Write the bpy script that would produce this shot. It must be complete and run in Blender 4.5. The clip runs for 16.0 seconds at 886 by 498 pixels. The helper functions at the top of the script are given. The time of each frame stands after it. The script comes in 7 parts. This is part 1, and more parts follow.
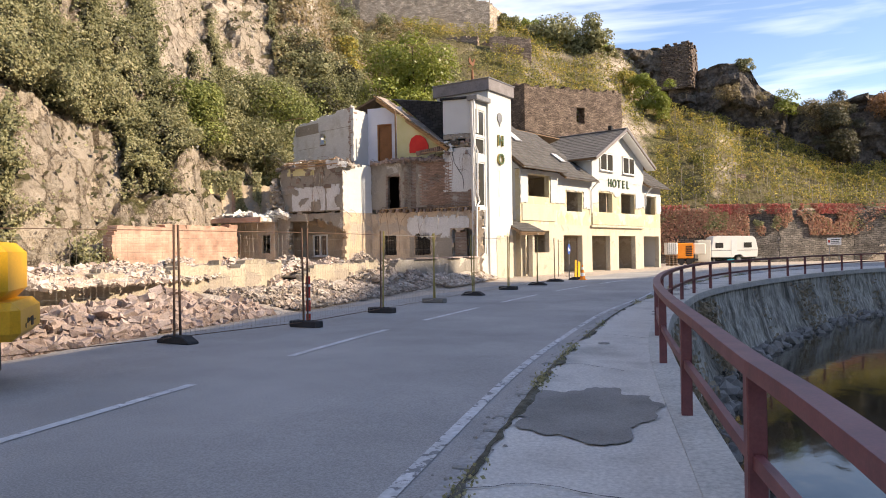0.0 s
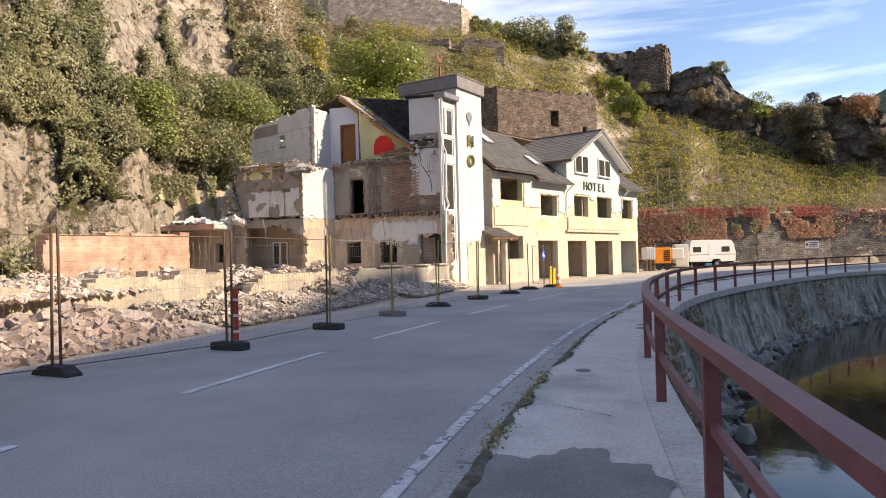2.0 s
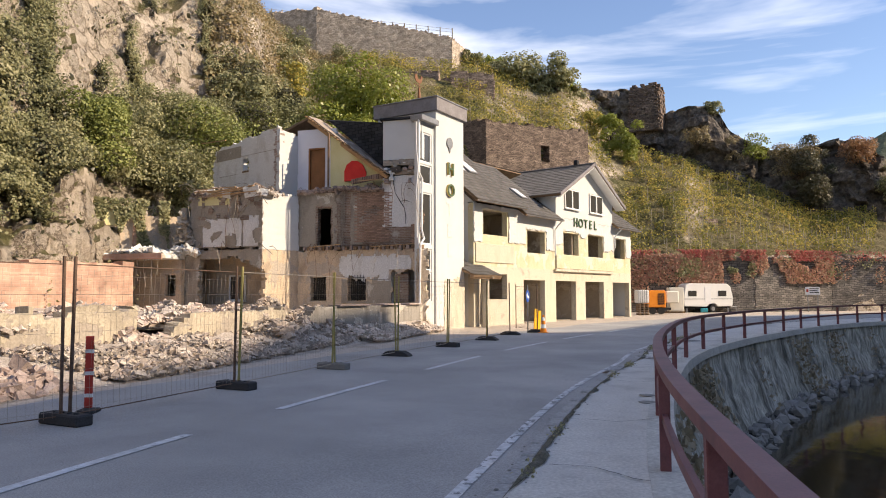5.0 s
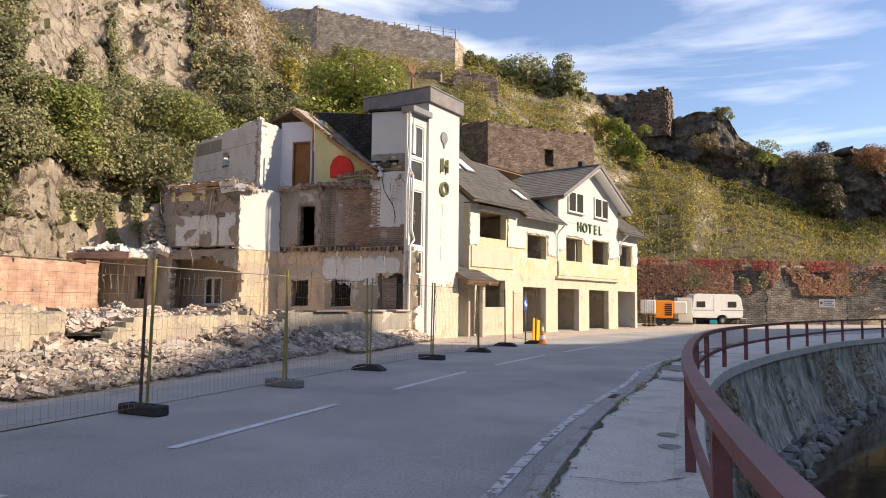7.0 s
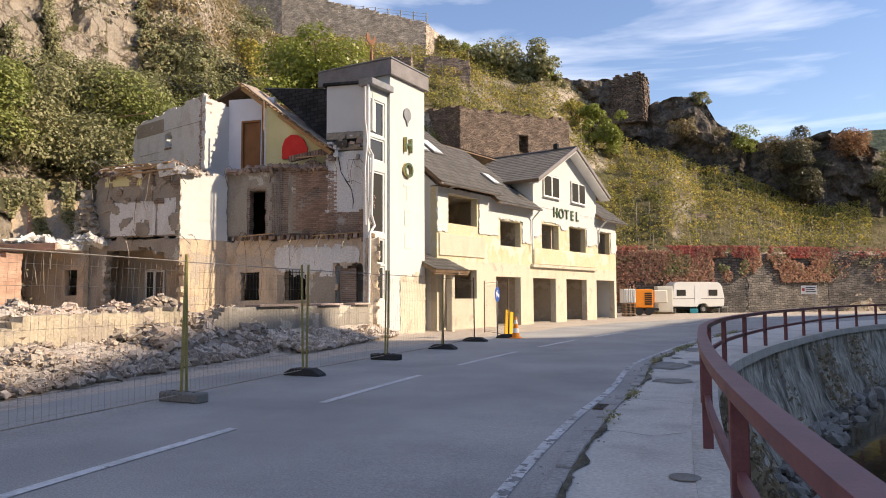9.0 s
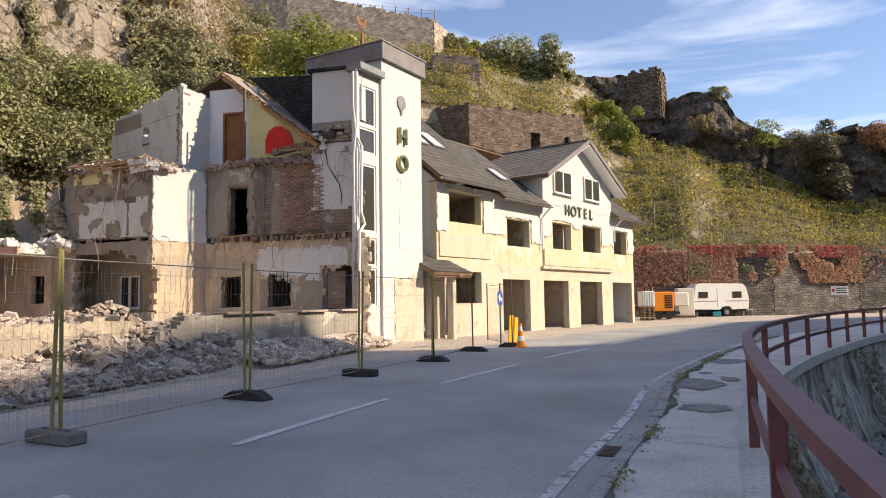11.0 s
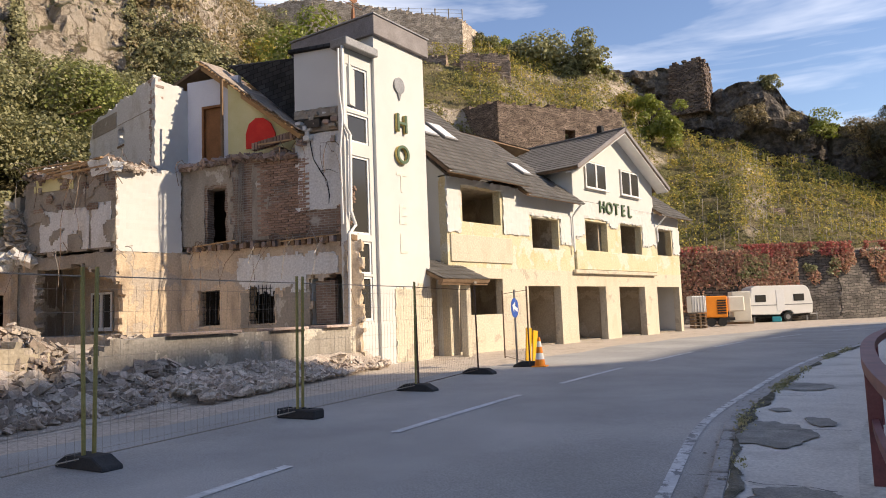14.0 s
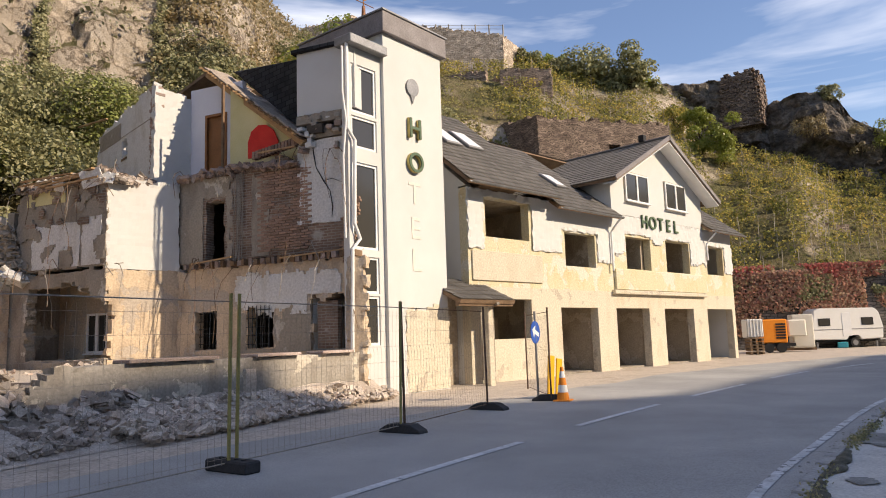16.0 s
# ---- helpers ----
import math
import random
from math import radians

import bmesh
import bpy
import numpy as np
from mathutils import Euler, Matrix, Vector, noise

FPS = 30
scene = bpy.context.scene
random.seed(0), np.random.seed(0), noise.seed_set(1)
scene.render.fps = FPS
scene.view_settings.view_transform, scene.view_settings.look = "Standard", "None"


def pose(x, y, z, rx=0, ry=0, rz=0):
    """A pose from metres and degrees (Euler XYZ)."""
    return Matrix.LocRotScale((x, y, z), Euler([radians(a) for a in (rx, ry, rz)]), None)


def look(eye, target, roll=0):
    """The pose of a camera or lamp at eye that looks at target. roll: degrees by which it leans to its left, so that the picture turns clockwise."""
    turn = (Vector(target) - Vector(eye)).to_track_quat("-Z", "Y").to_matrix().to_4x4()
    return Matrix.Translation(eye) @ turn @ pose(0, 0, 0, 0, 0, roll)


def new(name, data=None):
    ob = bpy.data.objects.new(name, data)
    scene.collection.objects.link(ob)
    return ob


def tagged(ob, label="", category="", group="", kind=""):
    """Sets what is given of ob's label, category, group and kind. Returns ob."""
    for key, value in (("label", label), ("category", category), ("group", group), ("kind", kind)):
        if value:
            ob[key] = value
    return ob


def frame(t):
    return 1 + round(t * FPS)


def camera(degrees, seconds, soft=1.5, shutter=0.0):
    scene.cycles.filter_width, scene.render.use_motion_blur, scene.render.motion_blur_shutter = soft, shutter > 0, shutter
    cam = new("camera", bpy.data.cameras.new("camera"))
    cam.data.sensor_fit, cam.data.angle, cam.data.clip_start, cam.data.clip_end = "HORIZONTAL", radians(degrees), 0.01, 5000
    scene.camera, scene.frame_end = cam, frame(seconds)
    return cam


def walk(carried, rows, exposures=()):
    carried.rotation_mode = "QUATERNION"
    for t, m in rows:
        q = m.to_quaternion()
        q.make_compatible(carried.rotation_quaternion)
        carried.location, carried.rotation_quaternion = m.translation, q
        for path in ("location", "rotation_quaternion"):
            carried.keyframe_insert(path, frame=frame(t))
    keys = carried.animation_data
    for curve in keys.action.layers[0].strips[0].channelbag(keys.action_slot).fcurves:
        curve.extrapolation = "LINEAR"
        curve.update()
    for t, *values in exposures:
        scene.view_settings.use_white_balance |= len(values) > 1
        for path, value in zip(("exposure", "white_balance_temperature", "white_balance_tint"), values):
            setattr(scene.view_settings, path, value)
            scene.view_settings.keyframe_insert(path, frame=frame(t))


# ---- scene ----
cam = camera(64.3, 16.0, soft=1.0)
PATH = [
    (0, (0.693, 0.453, 1.561), (0.078, 2.356, 1.567), -0.9),
    (0.5, (0.659, 1.014, 1.54), (0.052, 2.92, 1.55), -1.0),
    (1, (0.57, 1.57, 1.53), (-0.022, 3.481, 1.537), -1.2),
    (1.5, (0.488, 2.138, 1.521), (-0.084, 4.054, 1.53), -1.4),
    (2, (0.475, 2.723, 1.526), (-0.077, 4.645, 1.552), -1.5),
    (2.5, (0.442, 3.341, 1.539), (-0.088, 5.268, 1.596), -1.4),
    (3, (0.452, 3.836, 1.576), (-0.064, 5.766, 1.664), -1.2),
    (3.5, (0.432, 4.427, 1.586), (-0.085, 6.356, 1.702), -0.9),
    (4, (0.364, 5.082, 1.602), (-0.155, 7.009, 1.73), -0.7),
    (6.5, (0.131, 8.218, 1.547), (-0.404, 10.14, 1.688), 0.5),
    (7, (0.089, 8.923, 1.537), (-0.447, 10.843, 1.691), 0.6),
    (7.5, (0.048, 9.599, 1.527), (-0.479, 11.521, 1.689), 0.5),
    (8, (-0.001, 10.279, 1.525), (-0.51, 12.207, 1.682), 0.3),
    (8.5, (-0.09, 10.971, 1.496), (-0.578, 12.905, 1.641), 0.0),
    (9, (-0.096, 11.587, 1.477), (-0.571, 13.525, 1.612), -0.3),
    (11.5, (-0.018, 14.878, 1.464), (-0.55, 16.8, 1.62), -0.9),
    (12, (0.002, 15.529, 1.466), (-0.535, 17.449, 1.629), -0.9),
    (12.5, (0.032, 16.16, 1.456), (-0.512, 18.077, 1.622), -1.0),
    (13, (0.054, 16.82, 1.446), (-0.507, 18.733, 1.61), -1.4),
    (13.5, (0.122, 17.451, 1.439), (-0.47, 19.354, 1.607), -1.8),
    (14, (0.135, 18.135, 1.454), (-0.508, 20.02, 1.638), -2.2),
    (14.5, (0.168, 18.702, 1.468), (-0.522, 20.568, 1.675), -2.4),
    (15, (0.209, 19.316, 1.472), (-0.527, 21.161, 1.704), -2.3),
    (15.5, (0.215, 19.932, 1.474), (-0.547, 21.765, 1.723), -2.2),
    (16, (0.294, 20.579, 1.481), (-0.475, 22.408, 1.732), -1.9),
]
walk(cam, [(t, look(eye, target, roll)) for t, eye, target, roll in PATH], [(0.0, 1.06, 7150, 13), (3.0, 0.92, 7150, 13), (7.0, 0.84, 7150, 13), (13.0, 0.76, 7150, 13), (16.0, 0.63, 7150, 13)])

# ---------------------------------------------------------------- world and sun
SUN_WAY = Vector((0.84, 0.03, 0.50)).normalized()
world = bpy.data.worlds.new("world")
scene.world = world
world.use_nodes = True
wn, wl = world.node_tree.nodes, world.node_tree.links
wn.clear()
sky = wn.new("ShaderNodeTexSky")
sky.sky_type, sky.sun_disc = "NISHITA", False
sky.sun_elevation = math.asin(SUN_WAY.z)
sky.sun_rotation = math.atan2(SUN_WAY.x, SUN_WAY.y)
sky.air_density, sky.dust_density, sky.ozone_density = 1.0, 0.25, 2.4
wc = wn.new("ShaderNodeTexCoord")
wm = wn.new("ShaderNodeMapping")
wm.inputs["Scale"].default_value = (1.0, 1.0, 5.5)
wm.inputs["Rotation"].default_value = (0.10, 0.16, 0.3)
wno = wn.new("ShaderNodeTexNoise")
wno.inputs["Scale"].default_value, wno.inputs["Detail"].default_value, wno.inputs["Roughness"].default_value = 1.7, 6.0, 0.55
wno.inputs["Distortion"].default_value = 0.4
wr = wn.new("ShaderNodeValToRGB")
wr.color_ramp.elements[0].position, wr.color_ramp.elements[0].color = 0.49, (0.02, 0.02, 0.02, 1)
wr.color_ramp.elements[1].position, wr.color_ramp.elements[1].color = 0.80, (0.9, 0.9, 0.9, 1)
wx = wn.new("ShaderNodeMix")
wx.data_type = "RGBA"
wx.inputs["B"].default_value = (6.6, 6.9, 7.5, 1)
wb = wn.new("ShaderNodeBackground")
wb.inputs["Strength"].default_value = 0.15
wo = wn.new("ShaderNodeOutputWorld")
wl.new(wc.outputs["Generated"], wm.inputs["Vector"])
wl.new(wm.outputs["Vector"], wno.inputs["Vector"])
wl.new(wno.outputs["Fac"], wr.inputs["Fac"])
wl.new(wr.outputs["Color"], wx.inputs["Factor"])
wh = wn.new("ShaderNodeHueSaturation")
wh.inputs["Hue"].default_value, wh.inputs["Saturation"].default_value, wh.inputs["Value"].default_value = 0.508, 1.10, 0.78
wl.new(sky.outputs["Color"], wh.inputs["Color"])
wl.new(wh.outputs["Color"], wx.inputs["A"])
wl.new(wx.outputs["Result"], wb.inputs["Color"])
wl.new(wb.outputs["Background"], wo.inputs["Surface"])
sun = new("sun", bpy.data.lights.new("sun", "SUN"))
sun.data.energy, sun.data.angle, sun.data.color = 3.8, radians(0.6), (1.0, 0.87, 0.69)
sun.matrix_world = look(SUN_WAY * 100, (0, 0, 0))


# ---------------------------------------------------------------- materials
def nodes_of(name):
    m = bpy.data.materials.new(name)
    m.use_nodes = True
    n, l = m.node_tree.nodes, m.node_tree.links
    return m, n, l, n["Principled BSDF"]


def rgba(c):
    return (c[0], c[1], c[2], 1.0)


def surface(name, colours, scale=3.0, fine=40.0, rough=0.85, bump=0.3, metal=0.0, island=0.0, spec=0.3, stretch=(1, 1, 1), contrast=0.25, height=0.02):
    """Two scales of variation: colours blended by a coarse noise, darkened and lightened by a fine one, with relief."""
    m, n, l, b = nodes_of(name)
    tc = n.new("ShaderNodeTexCoord")
    mp = n.new("ShaderNodeMapping")
    mp.inputs["Scale"].default_value = stretch
    l.new(tc.outputs["Object"], mp.inputs["Vector"])
    big = n.new("ShaderNodeTexNoise")
    big.inputs["Scale"].default_value, big.inputs["Detail"].default_value, big.inputs["Roughness"].default_value = scale, 5.0, 0.6
    small = n.new("ShaderNodeTexNoise")
    small.inputs["Scale"].default_value, small.inputs["Detail"].default_value, small.inputs["Roughness"].default_value = fine, 4.0, 0.65
    for t in (big, small):
        l.new(mp.outputs["Vector"], t.inputs["Vector"])
    ramp = n.new("ShaderNodeValToRGB")
    els = ramp.color_ramp.elements
    while len(els) < len(colours):
        els.new(0.5)
    for i, c in enumerate(colours):
        els[i].position = 0.32 + 0.36 * i / max(1, len(colours) - 1)
        els[i].color = rgba(c)
    l.new(big.outputs["Fac"], ramp.inputs["Fac"])
    mr = n.new("ShaderNodeMapRange")
    mr.inputs["From Min"].default_value, mr.inputs["From Max"].default_value = 0.3, 0.7
    mr.inputs["To Min"].default_value, mr.inputs["To Max"].default_value = 1.0 - contrast, 1.0 + contrast
    l.new(small.outputs["Fac"], mr.inputs["Value"])
    mul = n.new("ShaderNodeVectorMath")
    mul.operation = "SCALE"
    l.new(ramp.outputs["Color"], mul.inputs[0])
    l.new(mr.outputs["Result"], mul.inputs["Scale"])
    last = mul.outputs["Vector"]
    if island:
        g = n.new("ShaderNodeNewGeometry")
        o = n.new("ShaderNodeObjectInfo")
        ad = n.new("ShaderNodeMath")
        ad.operation = "ADD"
        l.new(g.outputs["Random Per Island"], ad.inputs[0])
        l.new(o.outputs["Random"], ad.inputs[1])
        r2 = n.new("ShaderNodeMapRange")
        r2.inputs["From Max"].default_value = 2.0
        r2.inputs["To Min"].default_value, r2.inputs["To Max"].default_value = 1.0 - island, 1.0 + island
        l.new(ad.outputs["Value"], r2.inputs["Value"])
        m2 = n.new("ShaderNodeVectorMath")
        m2.operation = "SCALE"
        l.new(last, m2.inputs[0])
        l.new(r2.outputs["Result"], m2.inputs["Scale"])
        last = m2.outputs["Vector"]
    l.new(last, b.inputs["Base Color"])
    b.inputs["Roughness"].default_value, b.inputs["Metallic"].default_value = rough, metal
    b.inputs["Specular IOR Level"].default_value = spec
    if bump:
        bp = n.new("ShaderNodeBump")
        bp.inputs["Strength"].default_value, bp.inputs["Distance"].default_value = bump, height
        l.new(small.outputs["Fac"], bp.inputs["Height"])
        l.new(bp.outputs["Normal"], b.inputs["Normal"])
    return m


def leaf_material(name, colours, rough=0.42, spec=0.5):
    """Leaves: each island takes its own colour from a ramp, with some light let through."""
    m, n, l, b = nodes_of(name)
    g = n.new("ShaderNodeNewGeometry")
    ramp = n.new("ShaderNodeValToRGB")
    els = ramp.color_ramp.elements
    while len(els) < len(colours):
        els.new(0.5)
    for i, c in enumerate(colours):
        els[i].position = i / max(1, len(colours) - 1)
        els[i].color = rgba((c[0] * 2.0, c[1] * 1.75, c[2] * 1.7))
    tc = n.new("ShaderNodeTexCoord")
    no = n.new("ShaderNodeTexNoise")
    no.inputs["Scale"].default_value, no.inputs["Detail"].default_value = 0.35, 3.0
    l.new(tc.outputs["Object"], no.inputs["Vector"])
    mx = n.new("ShaderNodeMath")
    mx.operation = "MULTIPLY_ADD"
    mx.inputs[1].default_value = 0.6
    l.new(g.outputs["Random Per Island"], mx.inputs[0])
    sb = n.new("ShaderNodeMapRange")
    sb.inputs["From Min"].default_value, sb.inputs["From Max"].default_value, sb.inputs["To Max"].default_value = 0.3, 0.7, 0.4
    l.new(no.outputs["Fac"], sb.inputs["Value"])
    l.new(sb.outputs["Result"], mx.inputs[2])
    l.new(mx.outputs["Value"], ramp.inputs["Fac"])
    l.new(ramp.outputs["Color"], b.inputs["Base Color"])
    b.inputs["Roughness"].default_value, b.inputs["Specular IOR Level"].default_value = rough, spec
    tr = n.new("ShaderNodeBsdfTranslucent")
    l.new(ramp.outputs["Color"], tr.inputs["Color"])
    ms = n.new("ShaderNodeMixShader")
    ms.inputs["Fac"].default_value = 0.35
    out = n["Material Output"]
    l.new(b.outputs["BSDF"], ms.inputs[1])
    l.new(tr.outputs["BSDF"], ms.inputs[2])
    l.new(ms.outputs["Shader"], out.inputs["Surface"])
    return m


def masonry(name, c1, c2, mortar, bw, bh, gap=0.012, wall_rot=(radians(90), 0, 0), bump=0.6, jitter=0.05, spots=None):
    """Bricks or courses of stone by a brick texture over object coordinates, roughened by noise."""
    m, n, l, b = nodes_of(name)
    tc = n.new("ShaderNodeTexCoord")
    sp = n.new("ShaderNodeSeparateXYZ")
    l.new(tc.outputs["Object"], sp.inputs["Vector"])
    ad = n.new("ShaderNodeMath")
    ad.operation = "ADD"
    l.new(sp.outputs["X"], ad.inputs[0])
    l.new(sp.outputs["Y"], ad.inputs[1])
    cb = n.new("ShaderNodeCombineXYZ")
    l.new(ad.outputs["Value"], cb.inputs["X"])
    l.new(sp.outputs["Z"], cb.inputs["Y"])
    no = n.new("ShaderNodeTexNoise")
    no.inputs["Scale"].default_value, no.inputs["Detail"].default_value = 1.2 / bh * 0.2, 4.0
    l.new(tc.outputs["Object"], no.inputs["Vector"])
    wob = n.new("ShaderNodeMixRGB")
    wob.blend_type = "LINEAR_LIGHT"
    wob.inputs["Fac"].default_value = jitter
    l.new(cb.outputs["Vector"], wob.inputs["Color1"])
    l.new(no.outputs["Color"], wob.inputs["Color2"])
    br = n.new("ShaderNodeTexBrick")
    br.inputs["Color1"].default_value, br.inputs["Color2"].default_value, br.inputs["Mortar"].default_value = rgba(c1), rgba(c2), rgba(mortar)
    br.inputs["Scale"].default_value, br.inputs["Mortar Size"].default_value = 1.0, gap
    br.inputs["Brick Width"].default_value, br.inputs["Row Height"].default_value = bw, bh
    br.inputs["Mortar Smooth"].default_value, br.inputs["Bias"].default_value = 0.3, -0.1
    l.new(wob.outputs["Color"], br.inputs["Vector"])
    big = n.new("ShaderNodeTexNoise")
    big.inputs["Scale"].default_value, big.inputs["Detail"].default_value = 1.1, 6.0
    l.new(tc.outputs["Object"], big.inputs["Vector"])
    mr = n.new("ShaderNodeMapRange")
    mr.inputs["From Min"].default_value, mr.inputs["From Max"].default_value = 0.3, 0.7
    mr.inputs["To Min"].default_value, mr.inputs["To Max"].default_value = 0.6, 1.3
    l.new(big.outputs["Fac"], mr.inputs["Value"])
    mul = n.new("ShaderNodeVectorMath")
    mul.operation = "SCALE"
    l.new(br.outputs["Color"], mul.inputs[0])
    l.new(mr.outputs["Result"], mul.inputs["Scale"])
    last = mul.outputs["Vector"]
    if spots:
        mixc = n.new("ShaderNodeMix")
        mixc.data_type = "RGBA"
        rr = n.new("ShaderNodeMapRange")
        rr.inputs["From Min"].default_value, rr.inputs["From Max"].default_value = spots[1], spots[1] + 0.04
        l.new(big.outputs["Fac"], rr.inputs["Value"])
        l.new(rr.outputs["Result"], mixc.inputs["Factor"])
        l.new(last, mixc.inputs["A"])
        mixc.inputs["B"].default_value = rgba(spots[0])
        last = mixc.outputs["Result"]
    l.new(last, b.inputs["Base Color"])
    b.inputs["Roughness"].default_value, b.inputs["Specular IOR Level"].default_value = 0.9, 0.2
    sub = n.new("ShaderNodeMath")
    sub.operation = "SUBTRACT"
    l.new(no.outputs["Fac"], sub.inputs[0])
    l.new(br.outputs["Fac"], sub.inputs[1])
    bp = n.new("ShaderNodeBump")
    bp.inputs["Strength"].default_value, bp.inputs["Distance"].default_value = bump, 0.03
    l.new(sub.outputs["Value"], bp.inputs["Height"])
    l.new(bp.outputs["Normal"], b.inputs["Normal"])
    return m


def patched(name, base, under, level=0.55, scale=0.8, rough=0.9, stain=(0.30, 0.27, 0.22), stain_level=0.62):
    """Plaster that has fallen off in patches: base colour, the coat under it, and soft stains."""
    m, n, l, b = nodes_of(name)
    tc = n.new("ShaderNodeTexCoord")
    a = n.new("ShaderNodeTexNoise")
    a.inputs["Scale"].default_value, a.inputs["Detail"].default_value, a.inputs["Roughness"].default_value = scale, 9.0, 0.62
    f = n.new("ShaderNodeTexNoise")
    f.inputs["Scale"].default_value, f.inputs["Detail"].default_value = 16.0, 10.0
    s = n.new("ShaderNodeTexNoise")
    s.inputs["Scale"].default_value, s.inputs["Detail"].default_value = 1.7, 5.0
    mp = n.new("ShaderNodeMapping")
    mp.inputs["Location"].default_value, mp.inputs["Scale"].default_value = (7, 3, 5), (1, 1, 0.45)
    l.new(tc.outputs["Object"], mp.inputs["Vector"])
    l.new(mp.outputs["Vector"], s.inputs["Vector"])
    l.new(tc.outputs["Object"], a.inputs["Vector"])
    l.new(tc.outputs["Object"], f.inputs["Vector"])

    def edge(src, lo, hi):
        r = n.new("ShaderNodeMapRange")
        r.inputs["From Min"].default_value, r.inputs["From Max"].default_value = lo, hi
        l.new(src.outputs["Fac"], r.inputs["Value"])
        return r.outputs["Result"]

    def mix(fac, x, y):
        k = n.new("ShaderNodeMix")
        k.data_type = "RGBA"
        l.new(fac, k.inputs["Factor"])
        for key, v in (("A", x), ("B", y)):
            if isinstance(v, tuple):
                k.inputs[key].default_value = rgba(v)
            else:
                l.new(v, k.inputs[key])
        return k.outputs["Result"]

    mask = edge(a, level, level + 0.02)
    col = mix(edge(s, stain_level - 0.12, stain_level + 0.15), base, stain)
    col = mix(mask, col, under)
    mr = n.new("ShaderNodeMapRange")
    mr.inputs["From Min"].default_value, mr.inputs["From Max"].default_value = 0.3, 0.7
    mr.inputs["To Min"].default_value, mr.inputs["To Max"].default_value = 0.80, 1.13
    l.new(f.outputs["Fac"], mr.inputs["Value"])
    mul = n.new("ShaderNodeVectorMath")
    mul.operation = "SCALE"
    l.new(col, mul.inputs[0])
    l.new(mr.outputs["Result"], mul.inputs["Scale"])
    l.new(mul.outputs["Vector"], b.inputs["Base Color"])
    b.inputs["Roughness"].default_value, b.inputs["Specular IOR Level"].default_value = rough, 0.2
    hs = n.new("ShaderNodeMath")
    hs.operation = "MULTIPLY_ADD"
    hs.inputs[1].default_value = -0.7
    l.new(mask, hs.inputs[0])
    l.new(f.outputs["Fac"], hs.inputs[2])
    bp = n.new("ShaderNodeBump")
    bp.inputs["Strength"].default_value, bp.inputs["Distance"].default_value = 0.5, 0.025
    l.new(hs.outputs["Value"], bp.inputs["Height"])
    l.new(bp.outputs["Normal"], b.inputs["Normal"])
    return m


M = {}
M["asphalt"] = surface("asphalt", [(0.275, 0.272, 0.264), (0.335, 0.33, 0.32), (0.40, 0.392, 0.378)], 0.35, 60, 0.85, 0.3, contrast=0.30, height=0.008)
M["patch"] = surface("asphalt_patch", [(0.20, 0.195, 0.185), (0.29, 0.28, 0.265)], 1.2, 60, 0.9, 0.4, height=0.01)
M["worn"] = surface("worn_concrete", [(0.17, 0.165, 0.155), (0.25, 0.245, 0.23), (0.34, 0.335, 0.31)], 3.0, 45, 0.95, 0.6, contrast=0.3, height=0.012)
M["paving"] = surface("pavement_concrete", [(0.40, 0.385, 0.355), (0.54, 0.52, 0.485), (0.60, 0.58, 0.54), (0.47, 0.45, 0.42)], 0.8, 30, 0.9, 0.35, contrast=0.20, height=0.008)
M["kerb"] = surface("kerb_stone", [(0.28, 0.28, 0.275), (0.42, 0.41, 0.40)], 1.6, 24, 0.9, 0.4, contrast=0.25)
M["worn_line"] = patched("worn_road_paint", (0.62, 0.63, 0.64), (0.24, 0.245, 0.25), 0.55, 7.0, stain=(0.42, 0.43, 0.43), stain_level=0.55)
M["dash"] = patched("dash_paint", (0.66, 0.67, 0.68), (0.30, 0.305, 0.31), 0.63, 6.0, stain=(0.50, 0.51, 0.51), stain_level=0.58)
M["line"] = surface("road_paint", [(0.32, 0.33, 0.34), (0.62, 0.63, 0.64), (0.72, 0.73, 0.74)], 7.0, 70, 0.7, 0.2, contrast=0.3, height=0.004)
M["dirt"] = surface("dusty_ground", [(0.38, 0.32, 0.26), (0.50, 0.43, 0.36), (0.44, 0.38, 0.32)], 0.9, 18, 0.95, 0.6, contrast=0.3, height=0.03)
M["rail"] = surface("wine_red_paint", [(0.115, 0.036, 0.042), (0.17, 0.052, 0.056), (0.20, 0.075, 0.075)], 3, 60, 0.5, 0.1, contrast=0.15, spec=0.5, height=0.003)
M["coping"] = surface("coping_concrete", [(0.42, 0.41, 0.38), (0.55, 0.54, 0.50)], 1.5, 25, 0.9, 0.3)
M["quay"] = surface("quay_stone", [(0.10, 0.097, 0.08), (0.27, 0.262, 0.23), (0.46, 0.45, 0.40), (0.19, 0.19, 0.16)], 1.3, 7, 0.95, 0.9, contrast=0.5, stretch=(1, 1, 0.22), height=0.08)
M["white"] = surface("white_render", [(0.56, 0.56, 0.545), (0.62, 0.62, 0.605)], 0.7, 35, 0.85, 0.15, contrast=0.05, height=0.006)
M["cream"] = patched("cream_foam_and_glue", (0.62, 0.55, 0.38), (0.64, 0.60, 0.50), 0.54, 0.9, stain=(0.58, 0.44, 0.24))
M["cream_base"] = patched("bare_cream_plaster", (0.60, 0.54, 0.43), (0.48, 0.42, 0.34), 0.60, 1.2, stain=(0.52, 0.44, 0.33))
M["grey_plaster"] = patched("grey_mortar", (0.33, 0.29, 0.24), (0.50, 0.46, 0.40), 0.58, 0.9, stain=(0.20, 0.17, 0.14))
